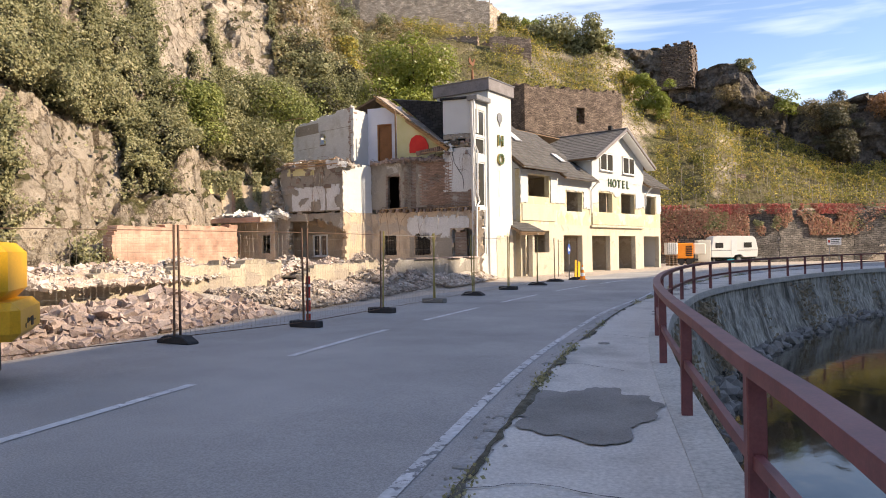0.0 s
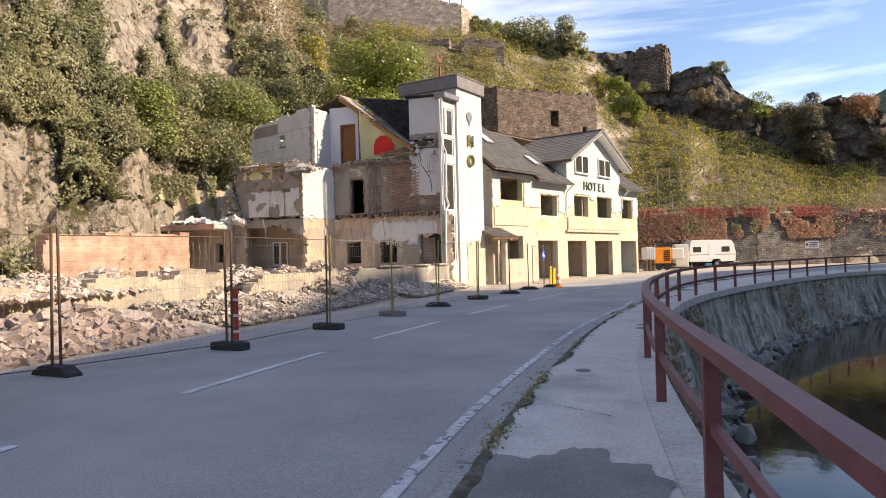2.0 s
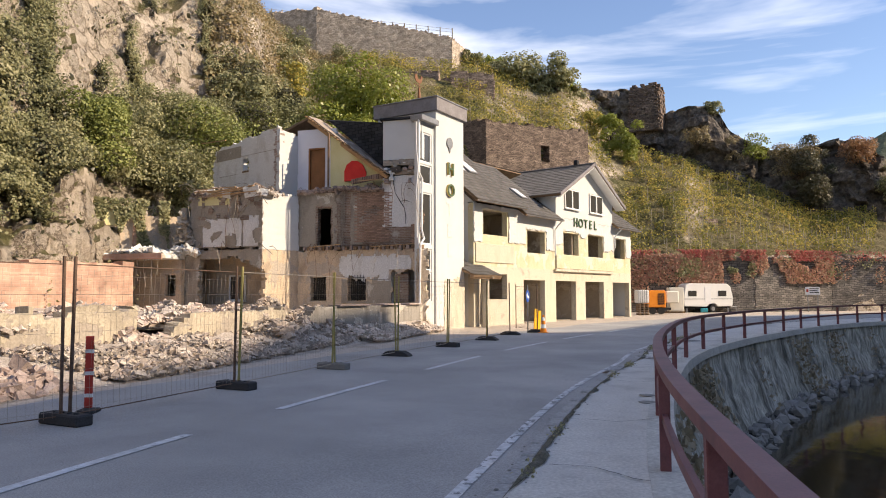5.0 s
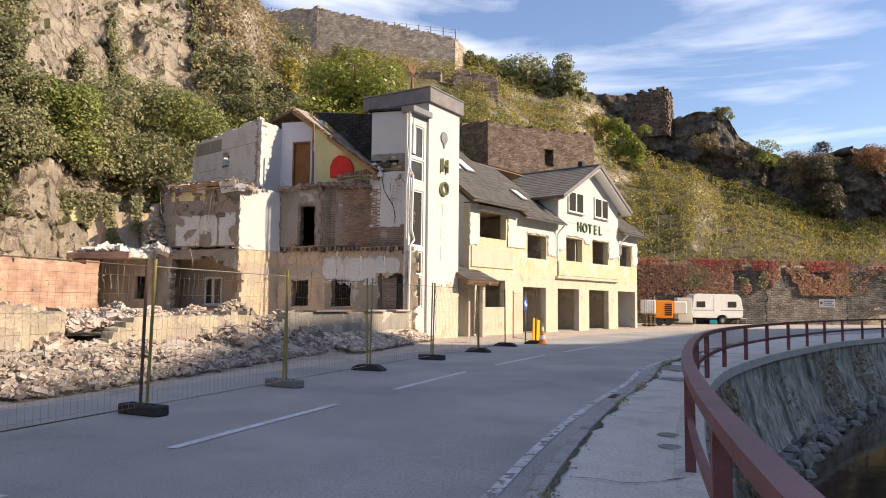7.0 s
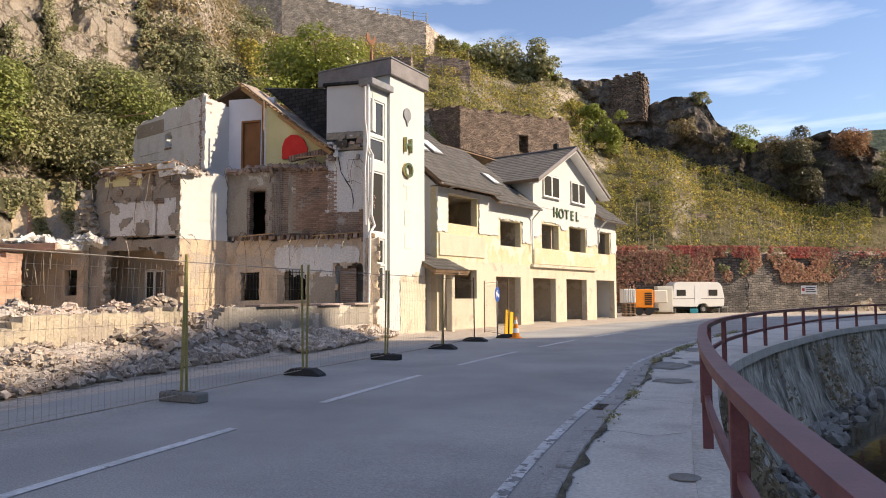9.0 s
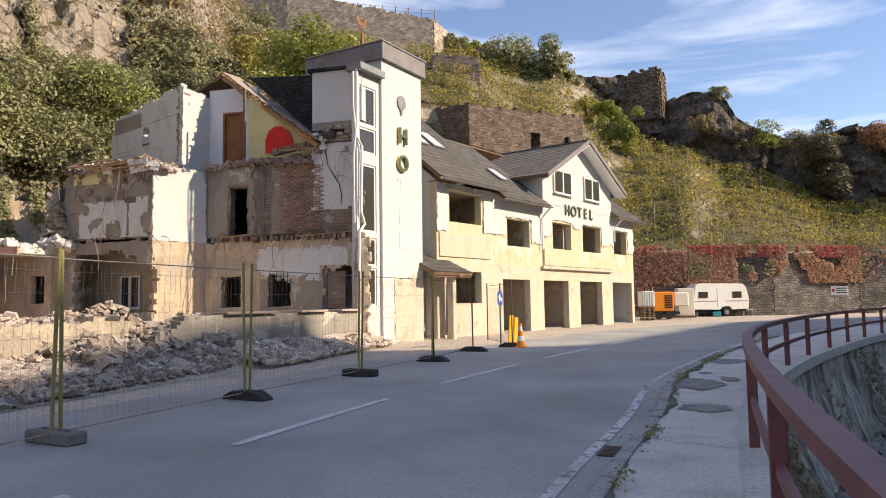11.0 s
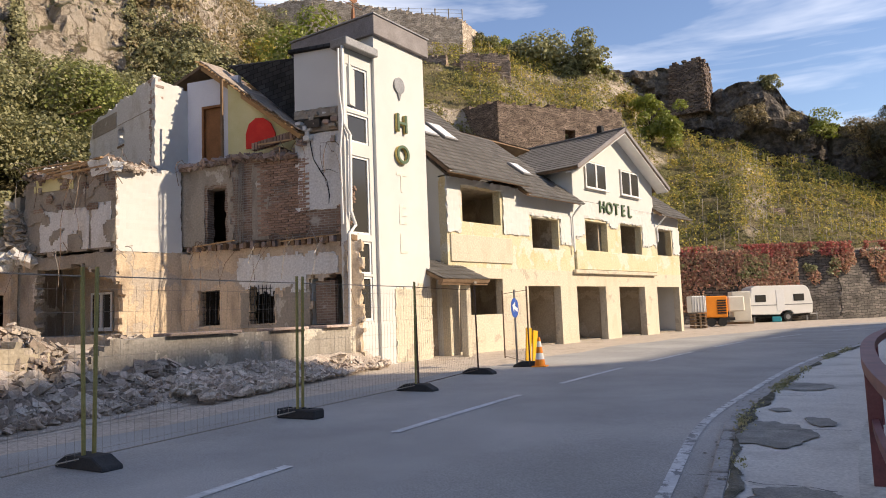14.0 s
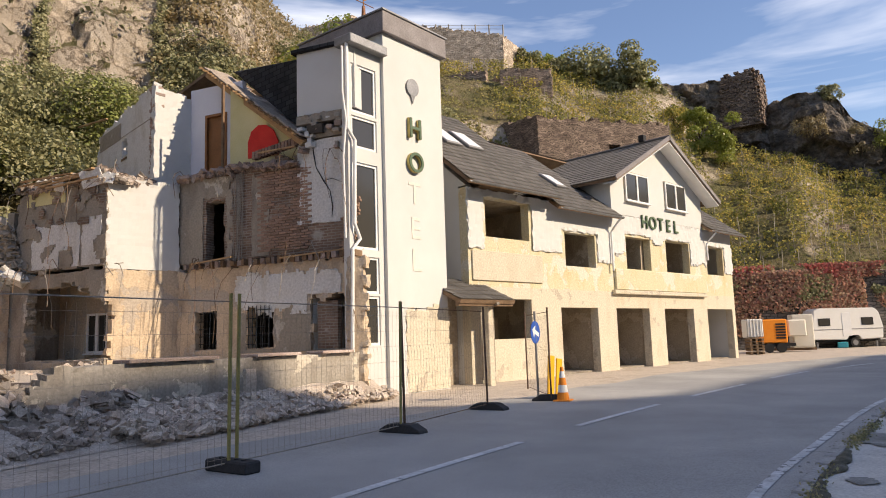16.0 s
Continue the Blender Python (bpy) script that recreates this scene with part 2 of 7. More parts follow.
M["white_plaster"] = patched("old_white_plaster", (0.66, 0.65, 0.63), (0.46, 0.42, 0.36), 0.66, 0.7, stain=(0.50, 0.47, 0.42))
M["ochre_plaster"] = patched("ochre_plaster", (0.58, 0.46, 0.335), (0.45, 0.385, 0.32), 0.53, 0.9, stain=(0.32, 0.25, 0.19))
M["plinth"] = patched("plinth_plaster", (0.34, 0.31, 0.27), (0.54, 0.49, 0.41), 0.56, 1.0, stain=(0.22, 0.19, 0.16))
M["low_wall"] = patched("dusty_cream_plaster", (0.49, 0.42, 0.32), (0.38, 0.325, 0.265), 0.55, 0.8, stain=(0.36, 0.31, 0.24), stain_level=0.55)
M["brick"] = masonry("old_brickwork", (0.19, 0.125, 0.092), (0.29, 0.205, 0.155), (0.30, 0.26, 0.22), 0.25, 0.077, 0.014, jitter=0.03, spots=((0.40, 0.36, 0.31), 0.60))
M["brick_piece"] = surface("brick_piece", [(0.21, 0.13, 0.09), (0.30, 0.20, 0.15), (0.24, 0.18, 0.14)], 1.0, 30, 0.9, 0.4, island=0.45)
M["pink_brick"] = masonry("pink_brickwork", (0.47, 0.285, 0.215), (0.53, 0.345, 0.26), (0.50, 0.36, 0.285), 0.32, 0.14, 0.012, jitter=0.04, spots=((0.52, 0.40, 0.32), 0.66))
M["slate"] = masonry("slate_tiles", (0.025, 0.027, 0.030), (0.05, 0.052, 0.056), (0.012, 0.012, 0.013), 0.25, 0.16, 0.014, bump=0.8, jitter=0.01)
M["tile"] = surface("dark_concrete_tile", [(0.12, 0.112, 0.104), (0.19, 0.177, 0.163)], 1.4, 40, 0.75, 0.2, island=0.35)
M["zinc"] = surface("grey_zinc", [(0.20, 0.20, 0.205), (0.30, 0.30, 0.305)], 2, 30, 0.5, 0.05, metal=0.5)
M["cap"] = surface("brown_grey_cladding", [(0.20, 0.18, 0.18), (0.27, 0.25, 0.25)], 2, 30, 0.7, 0.1)
M["wood"] = surface("raw_timber", [(0.34, 0.21, 0.11), (0.46, 0.31, 0.17)], 3, 30, 0.8, 0.3, stretch=(1, 1, 6))
M["wood_dark"] = surface("weathered_timber", [(0.14, 0.09, 0.055), (0.24, 0.16, 0.10)], 3, 30, 0.85, 0.3)
M["door"] = surface("brown_door_leaf", [(0.20, 0.085, 0.03), (0.28, 0.12, 0.045)], 2, 30, 0.6, 0.1)
M["red"] = surface("red_sheet", [(0.62, 0.02, 0.02), (0.72, 0.04, 0.03)], 2, 30, 0.5, 0.05, contrast=0.08)
M["yellow_wall"] = surface("pale_yellow_wallpaint", [(0.66, 0.60, 0.30), (0.72, 0.66, 0.38)], 1.5, 30, 0.9, 0.1, contrast=0.08)
M["lilac"] = surface("pale_lilac_wallpaint", [(0.60, 0.60, 0.66), (0.68, 0.68, 0.72)], 1.0, 30, 0.9, 0.1, contrast=0.08)
# Near-black colour for hollows: the shade inside them is in the paint.
M["hollow_shade"] = surface("dark_hollow_shade", [(0.06, 0.05, 0.04), (0.10, 0.085, 0.07)], 1, 20, 0.95, 0.2)
M["inside"] = patched("stripped_interior", (0.44, 0.37, 0.28), (0.52, 0.45, 0.36), 0.55, 1.2, stain=(0.27, 0.22, 0.17))
M["pvc"] = surface("white_window_plastic", [(0.72, 0.72, 0.71), (0.80, 0.80, 0.79)], 2, 30, 0.4, 0.0, contrast=0.03, spec=0.5)
M["sign_green"] = surface("dark_green_letter", [(0.06, 0.10, 0.05), (0.09, 0.14, 0.07)], 3, 40, 0.5, 0.05, spec=0.5)
M["gold"] = surface("brass_edge", [(0.42, 0.34, 0.12), (0.52, 0.42, 0.16)], 3, 40, 0.45, 0.05, metal=0.5)
M["ghost"] = surface("letter_ghost", [(0.62, 0.60, 0.54), (0.68, 0.66, 0.60)], 3, 40, 0.9, 0.05)
M["fence_dark"] = surface("rusty_fence_tube", [(0.11, 0.07, 0.05), (0.17, 0.11, 0.08)], 4, 40, 0.7, 0.1, metal=0.3)
M["fence_yellow"] = surface("yellow_fence_tube", [(0.27, 0.235, 0.08), (0.36, 0.31, 0.12)], 4, 40, 0.6, 0.1, contrast=0.15)
M["fence_grey"] = surface("galvanised_wire", [(0.28, 0.25, 0.21), (0.36, 0.32, 0.27)], 4, 40, 0.55, 0.0, metal=0.4)
M["rubber"] = surface("black_recycled_plastic", [(0.028, 0.028, 0.03), (0.05, 0.05, 0.052)], 4, 50, 0.85, 0.3, height=0.006)
M["concrete_foot"] = surface("grey_concrete_foot", [(0.16, 0.155, 0.15), (0.22, 0.215, 0.20)], 4, 40, 0.9, 0.3)
M["rubble"] = surface("rubble", [(0.27, 0.235, 0.205), (0.46, 0.40, 0.35), (0.39, 0.30, 0.25), (0.54, 0.49, 0.44)], 1.1, 24, 0.95, 0.6, island=0.55)
M["slab"] = surface("broken_slab", [(0.25, 0.20, 0.175), (0.34, 0.26, 0.225), (0.43, 0.36, 0.325)], 1.1, 24, 0.95, 0.6, island=0.42)
M["orange"] = surface("orange_machine_paint", [(0.75, 0.22, 0.02), (0.80, 0.28, 0.03)], 2, 40, 0.5, 0.05, contrast=0.08)
M["yellow_paint"] = surface("yellow_machine_paint", [(0.72, 0.36, 0.01), (0.80, 0.44, 0.02)], 2, 40, 0.45, 0.05, contrast=0.1, spec=0.5)
M["black"] = surface("black_paint", [(0.012, 0.012, 0.013), (0.022, 0.022, 0.023)], 2, 40, 0.6, 0.05)
M["caravan"] = surface("cream_caravan_skin", [(0.74, 0.73, 0.69), (0.80, 0.79, 0.76)], 1, 40, 0.4, 0.03, contrast=0.04, spec=0.5)
M["car"] = surface("dark_car_paint", [(0.02, 0.022, 0.03), (0.03, 0.032, 0.04)], 1, 40, 0.25, 0.0, spec=0.6, contrast=0.05)
M["blue"] = surface("blue_sign", [(0.02, 0.08, 0.36), (0.03, 0.10, 0.42)], 2, 40, 0.5, 0.0, contrast=0.05)
M["rust"] = surface("rusted_copper", [(0.16, 0.075, 0.04), (0.26, 0.12, 0.06)], 5, 40, 0.6, 0.2, metal=0.3)
M["teal"] = surface("turquoise_plastic", [(0.05, 0.38, 0.45), (0.06, 0.44, 0.50)], 2, 40, 0.5, 0.0)
M["bark"] = surface("bark", [(0.06, 0.045, 0.03), (0.11, 0.085, 0.06)], 3, 30, 0.95, 0.7, stretch=(1, 1, 0.3))
M["shed_white"] = surface("off_white_sheet", [(0.66, 0.62, 0.53), (0.74, 0.70, 0.60)], 1, 40, 0.6, 0.05, contrast=0.06)
M["terrace"] = masonry("terrace_stone", (0.27, 0.20, 0.155), (0.50, 0.38, 0.29), (0.14, 0.11, 0.09), 0.55, 0.17, 0.02, bump=1.0, jitter=0.22)
# Terrace stone again, with the dim face's shade put into the colours.
M["terrace_shaded"] = masonry("shaded_terrace_stone", (0.17, 0.125, 0.10), (0.33, 0.25, 0.195), (0.07, 0.055, 0.045), 0.42, 0.15, 0.02, bump=1.0, jitter=0.40)
# The top wall's sunlight is put into this lighter copy of terrace stone.
M["terrace_sunlit"] = masonry("sunlit_terrace_stone", (0.42, 0.34, 0.265), (0.68, 0.57, 0.46), (0.24, 0.19, 0.15), 0.45, 0.2, 0.02, bump=0.9, jitter=0.35)
M["ivy"] = leaf_material("ivy_leaf", [(0.045, 0.058, 0.03), (0.12, 0.138, 0.07), (0.19, 0.205, 0.115), (0.26, 0.265, 0.16)], 0.5, 0.35)
M["bush"] = leaf_material("bush_leaf", [(0.055, 0.068, 0.033), (0.14, 0.16, 0.08), (0.25, 0.265, 0.14)], 0.5, 0.35)
M["bush_light"] = leaf_material("sunny_bush_leaf", [(0.08, 0.11, 0.02), (0.13, 0.17, 0.03), (0.19, 0.21, 0.05)])
M["bush_mid"] = leaf_material("mid_bush_leaf", [(0.06, 0.085, 0.024), (0.13, 0.165, 0.05), (0.21, 0.24, 0.085)], 0.5, 0.35)
# Dark shrub leaf; under the ivy it stands in for shaded gaps.
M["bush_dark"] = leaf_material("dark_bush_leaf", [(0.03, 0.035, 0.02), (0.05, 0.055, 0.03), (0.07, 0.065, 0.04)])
M["vine"] = leaf_material("autumn_vine_leaf", [(0.045, 0.06, 0.018), (0.13, 0.15, 0.042), (0.27, 0.25, 0.07), (0.36, 0.29, 0.09)], 0.8, 0.1)
M["grass"] = leaf_material("slope_grass", [(0.08, 0.095, 0.035), (0.15, 0.155, 0.06), (0.24, 0.22, 0.10)], 0.8, 0.1)
M["yard_stone"] = masonry("dark_yard_stone", (0.13, 0.12, 0.11), (0.25, 0.22, 0.20), (0.07, 0.065, 0.06), 0.5, 0.2, 0.025, bump=1.0, jitter=0.25)
M["mixed_creeper"] = leaf_material("mixed_creeper_leaf", [(0.17, 0.145, 0.10), (0.24, 0.20, 0.14), (0.27, 0.15, 0.12), (0.17, 0.18, 0.10)], 0.8, 0.1)
M["creeper"] = leaf_material("red_creeper_leaf", [(0.15, 0.12, 0.08), (0.20, 0.12, 0.09), (0.24, 0.09, 0.08), (0.29, 0.075, 0.08)], 0.8, 0.1)
M["russet"] = leaf_material("russet_leaf", [(0.12, 0.075, 0.04), (0.18, 0.11, 0.055), (0.22, 0.15, 0.075)])
M["scrub"] = leaf_material("dry_scrub", [(0.09, 0.09, 0.05), (0.14, 0.13, 0.07), (0.20, 0.16, 0.08)])


def glass_material():
    m, n, l, b = nodes_of("window_glass")
    b.inputs["Base Color"].default_value = (0.055, 0.052, 0.047, 1)
    b.inputs["Roughness"].default_value = 0.12
    b.inputs["Specular IOR Level"].default_value = 0.45
    return m


def water_material():
    m, n, l, b = nodes_of("river_water")
    tc = n.new("ShaderNodeTexCoord")
    mp = n.new("ShaderNodeMapping")
    mp.inputs["Scale"].default_value = (1.0, 0.5, 1.0)
    a = n.new("ShaderNodeTexNoise")
    a.inputs["Scale"].default_value, a.inputs["Detail"].default_value = 1.6, 4.0
    l.new(tc.outputs["Object"], mp.inputs["Vector"])
    l.new(mp.outputs["Vector"], a.inputs["Vector"])
    bp = n.new("ShaderNodeBump")
    bp.inputs["Strength"].default_value, bp.inputs["Distance"].default_value = 0.12, 0.06
    l.new(a.outputs["Fac"], bp.inputs["Height"])
    l.new(bp.outputs["Normal"], b.inputs["Normal"])
    b.inputs["Base Color"].default_value = (0.028, 0.022, 0.014, 1)
    b.inputs["Roughness"].default_value, b.inputs["Specular IOR Level"].default_value = 0.06, 0.5
    return m


def hill_material():
    """Rock where it is steep, dry grass and soil where it lies flatter."""
    m, n, l, b = nodes_of("hillside")
    tc = n.new("ShaderNodeTexCoord")
    g = n.new("ShaderNodeNewGeometry")
    sp = n.new("ShaderNodeSeparateXYZ")
    l.new(g.outputs["Normal"], sp.inputs["Vector"])
    big = n.new("ShaderNodeTexNoise")
    big.inputs["Scale"].default_value, big.inputs["Detail"].default_value, big.inputs["Roughness"].default_value = 0.22, 7.0, 0.65
    fine = n.new("ShaderNodeTexNoise")
    fine.inputs["Scale"].default_value, fine.inputs["Detail"].default_value, fine.inputs["Roughness"].default_value = 1.6, 12.0, 0.76
    cr = n.new("ShaderNodeTexVoronoi")
    cr.feature = "DISTANCE_TO_EDGE"
    cr.inputs["Scale"].default_value = 0.55
    for t in (big, fine):
        l.new(tc.outputs["Object"], t.inputs["Vector"])
    wob = n.new("ShaderNodeMixRGB")
    wob.blend_type = "LINEAR_LIGHT"
    wob.inputs["Fac"].default_value = 0.8
    l.new(tc.outputs["Object"], wob.inputs["Color1"])
    l.new(fine.outputs["Color"], wob.inputs["Color2"])
    l.new(wob.outputs["Color"], cr.inputs["Vector"])

    def ramp(src, cols, lo=0.3, hi=0.7):
        r = n.new("ShaderNodeValToRGB")
        e = r.color_ramp.elements
        while len(e) < len(cols):
            e.new(0.5)
        for i, c in enumerate(cols):
            e[i].position, e[i].color = lo + (hi - lo) * i / (len(cols) - 1), rgba(c)
        l.new(src, r.inputs["Fac"])
        return r.outputs["Color"]

    rock = ramp(fine.outputs["Fac"], [(0.10, 0.08, 0.062), (0.37, 0.30, 0.235), (0.52, 0.435, 0.345), (0.61, 0.525, 0.43)], 0.25, 0.57)
    crack = ramp(cr.outputs["Distance"], [(0.30, 0.27, 0.24), (1, 1, 1)], 0.0, 0.06)
    mu = n.new("ShaderNodeMixRGB")
    mu.blend_type = "MULTIPLY"
    mu.inputs["Fac"].default_value = 1.0
    l.new(rock, mu.inputs["Color1"])
    l.new(crack, mu.inputs["Color2"])
    soil = ramp(big.outputs["Fac"], [(0.085, 0.085, 0.038), (0.13, 0.12, 0.055), (0.19, 0.155, 0.085), (0.10, 0.105, 0.045)])
    ad = n.new("ShaderNodeMath")
    ad.operation = "MULTIPLY_ADD"
    ad.inputs[1].default_value = 0.35
    l.new(fine.outputs["Fac"], ad.inputs[0])
    l.new(sp.outputs["Z"], ad.inputs[2])
    fac = ramp(ad.outputs["Value"], [(0, 0, 0), (1, 1, 1)], 0.74, 0.90)
    mx = n.new("ShaderNodeMix")
    mx.data_type = "RGBA"
    l.new(fac, mx.inputs["Factor"])
    l.new(mu.outputs["Color"], mx.inputs["A"])
    l.new(soil, mx.inputs["B"])
    l.new(mx.outputs["Result"], b.inputs["Base Color"])
    b.inputs["Roughness"].default_value, b.inputs["Specular IOR Level"].default_value = 0.95, 0.15
    sm = n.new("ShaderNodeMath")
    sm.operation = "MULTIPLY_ADD"
    sm.inputs[1].default_value = 0.5
    l.new(cr.outputs["Distance"], sm.inputs[0])
    l.new(fine.outputs["Fac"], sm.inputs[2])
    bp = n.new("ShaderNodeBump")
    bp.inputs["Strength"].default_value, bp.inputs["Distance"].default_value = 1.0, 0.55
    l.new(sm.outputs["Value"], bp.inputs["Height"])
    l.new(bp.outputs["Normal"], b.inputs["Normal"])
    return m


M["far_forest"] = surface("distant_forest", [(0.055, 0.075, 0.05), (0.09, 0.11, 0.07), (0.12, 0.125, 0.08)], 0.05, 0.4, 0.95, 0.8, contrast=0.4, height=2.0)
M["glass"], M["water"], M["hill"] = glass_material(), water_material(), hill_material()
M["far_wood"] = surface("wooded_far_slope", [(0.12, 0.13, 0.07), (0.19, 0.19, 0.10), (0.25, 0.22, 0.12)], 0.06, 0.8, 0.95, 0.8, height=1.0)


# ---------------------------------------------------------------- building helpers
def mesh_of(name, bm, material):
    me = bpy.data.meshes.new(name)
    bmesh.ops.recalc_face_normals(bm, faces=bm.faces)
    bm.to_mesh(me)
    bm.free()
    me.materials.append(material)
    return me


def mesh_from(name, verts, faces, material):
    me = bpy.data.meshes.new(name)
    me.from_pydata(verts, [], faces)
    me.materials.append(material)
    me.update()
    return me


def part(name, bm, material, parent=None, label="", m=None):
    """Links a bmesh (or a ready mesh) as one mesh object under a thing or a part."""
    me = mesh_of(name, bm, material) if isinstance(bm, bmesh.types.BMesh) else bm
    ob = new(name, me)
    ob.parent = parent
    if m is not None:
        ob.matrix_basis = m
    if label:
        tagged(ob, label)
    return ob


def thing(name, m, label, category, group="", kind=""):
    e = new(name)
    e.empty_display_size = 0.2
    e.matrix_basis = m
    return tagged(e, label, category, group, kind)


def box(bm, x0, x1, y0, y1, z0, z1, m=None, bevel=0.0):
    c = [Vector((x, y, z)) for z in (z0, z1) for y in (y0, y1) for x in (x0, x1)]
    if m is not None:
        c = [m @ v for v in c]
    v = [bm.verts.new(p) for p in c]
    fs = [bm.faces.new([v[i] for i in q]) for q in ((0, 2, 3, 1), (4, 5, 7, 6), (0, 1, 5, 4), (2, 6, 7, 3), (0, 4, 6, 2), (1, 3, 7, 5))]
    if bevel:
        es = list({e for f in fs for e in f.edges})
        bmesh.ops.bevel(bm, geom=es, offset=bevel, segments=1, affect="EDGES")
    return v


def boxed(*a, **k):
    bm = bmesh.new()
    box(bm, *a, **k)
    return bm


def prism(bm, outline, depth, m):
    """A polygon in the local x, z plane, extruded along local y by depth."""
    a = [bm.verts.new(m @ Vector((x, 0, z))) for x, z in outline]
    b = [bm.verts.new(m @ Vector((x, depth, z))) for x, z in outline]
    bm.faces.new(a)
    bm.faces.new(b[::-1])
    k = len(a)
    for i in range(k):
        bm.faces.new((a[i], b[i], b[(i + 1) % k], a[(i + 1) % k]))


def tube(bm, pts, r, sides=8, cap=True):
    """A round bar along points."""
    pts = [Vector(p) for p in pts]
    rings = []
    for i, p in enumerate(pts):
        d = (pts[min(i + 1, len(pts) - 1)] - pts[max(i - 1, 0)]).normalized()
        ref = Vector((0, 0, 1)) if abs(d.z) < 0.9 else Vector((1, 0, 0))
        s = d.cross(ref).normalized()
        u = s.cross(d)
        rad = r[i] if isinstance(r, (list, tuple)) else r
        rings.append([bm.verts.new(p + (s * math.cos(a) + u * math.sin(a)) * rad) for a in (2 * math.pi * k / sides for k in range(sides))])
    for a, b in zip(rings, rings[1:]):
        for k in range(sides):
            bm.faces.new((a[k], a[(k + 1) % sides], b[(k + 1) % sides], b[k]))
    if cap:
        bm.faces.new(rings[0][::-1])
        bm.faces.new(rings[-1])


def holed_wall(length, z0, z1, thick, holes, u0=0.0):
    """A wall along local x, its outer face at y = 0 and its back at y = thick, with rectangular openings (ua, ub, za, zb) right through."""
    us = sorted({u0, length} | {h[i] for h in holes for i in (0, 1)})
    zs = sorted({z0, z1} | {h[i] for h in holes for i in (2, 3)})
    bm = bmesh.new()
    vs = {}

    def v(i, k, d):
        if (i, k, d) not in vs:
            vs[i, k, d] = bm.verts.new((us[i], thick * d, zs[k]))
        return vs[i, k, d]

    def solid(i, k):
        if i < 0 or k < 0 or i >= len(us) - 1 or k >= len(zs) - 1:
            return False
        a, b = (us[i] + us[i + 1]) / 2, (zs[k] + zs[k + 1]) / 2
        return not any(h[0] < a < h[1] and h[2] < b < h[3] for h in holes)

    for i in range(len(us) - 1):
        for k in range(len(zs) - 1):
            if not solid(i, k):
                continue
            for d in (0, 1):
                bm.faces.new((v(i, k, d), v(i + 1, k, d), v(i + 1, k + 1, d), v(i, k + 1, d)))
            for (di, dk, p, q) in ((-1, 0, (i, k), (i, k + 1)), (1, 0, (i + 1, k), (i + 1, k + 1)), (0, -1, (i, k), (i + 1, k)), (0, 1, (i, k + 1), (i + 1, k + 1))):
                if not solid(i + di, k + dk):
                    bm.faces.new((v(*p, 0), v(*q, 0), v(*q, 1), v(*p, 1)))
    return bm


def ragged_wall(length, z0, z1, thick, keep, step=0.12, rough=0.05, seed=0.0, u0=0.0):
    """A broken wall: a sheet of small cells of which keep(u, z) says which still stand; its vertices wander, so that edges look torn."""
    nu, nz = max(1, round((length - u0) / step)), max(1, round((z1 - z0) / step))
    bm = bmesh.new()
    vs = {}
    on = [[keep(u0 + (i + 0.5) * (length - u0) / nu, z0 + (k + 0.5) * (z1 - z0) / nz) for k in range(nz)] for i in range(nu)]

    def solid(i, k):
        return 0 <= i < nu and 0 <= k < nz and on[i][k]

    def v(i, k, d):
        if (i, k, d) not in vs:
            u, z = u0 + i * (length - u0) / nu, z0 + k * (z1 - z0) / nz
            rim = not (solid(i, k) and solid(i - 1, k) and solid(i, k - 1) and solid(i - 1, k - 1))
            j = noise.noise_vector(Vector((u * 5 + seed, z * 5, d * 3 + seed)))
            a = rough if rim and 0 < k else 0.0
            vs[i, k, d] = bm.verts.new((u + j.x * a * 1.6, thick * d + j.y * (a * 1.2 + 0.012), z + j.z * a * 1.6))
        return vs[i, k, d]

    for i in range(nu):
        for k in range(nz):
            if not on[i][k]:
                continue
            for d in (0, 1):
                bm.faces.new((v(i, k, d), v(i + 1, k, d), v(i + 1, k + 1, d), v(i, k + 1, d)))
            for (di, dk, p, q) in ((-1, 0, (i, k), (i, k + 1)), (1, 0, (i + 1, k), (i + 1, k + 1)), (0, -1, (i, k), (i + 1, k)), (0, 1, (i, k + 1), (i + 1, k + 1))):
                if not solid(i + di, k + dk):
                    bm.faces.new((v(*p, 0), v(*q, 0), v(*q, 1), v(*p, 1)))
    return bm


def wav(u, z=0.0, amp=0.15, f=1.3, seed=0.0):
    return amp * (noise.noise(Vector((u * f, z * f, seed))) + 0.5 * noise.noise(Vector((u * f * 3.1, z * f * 3.1, seed + 5))))


def along(pts, step):
    """Points every step metres on a smooth line (Catmull-Rom) through pts, with the way at each."""
    pts = [Vector((*p, 0)) for p in pts]
    dense = []
    for i in range(len(pts) - 1):
        p0, p1, p2, p3 = pts[max(i - 1, 0)], pts[i], pts[i + 1], pts[min(i + 2, len(pts) - 1)]
        for k in range(24):
            t = k / 24
            dense.append(0.5 * ((2 * p1) + (p2 - p0) * t + (2 * p0 - 5 * p1 + 4 * p2 - p3) * t * t + (3 * p1 - p0 - 3 * p2 + p3) * t ** 3))
    dense.append(pts[-1])
    out, carry = [], 0.0
    for a, b in zip(dense, dense[1:]):
        d = (b - a).length
        while carry <= d:
            out.append((a.lerp(b, carry / d if d else 0), (b - a).normalized()))
            carry += step
        carry -= d
    return out


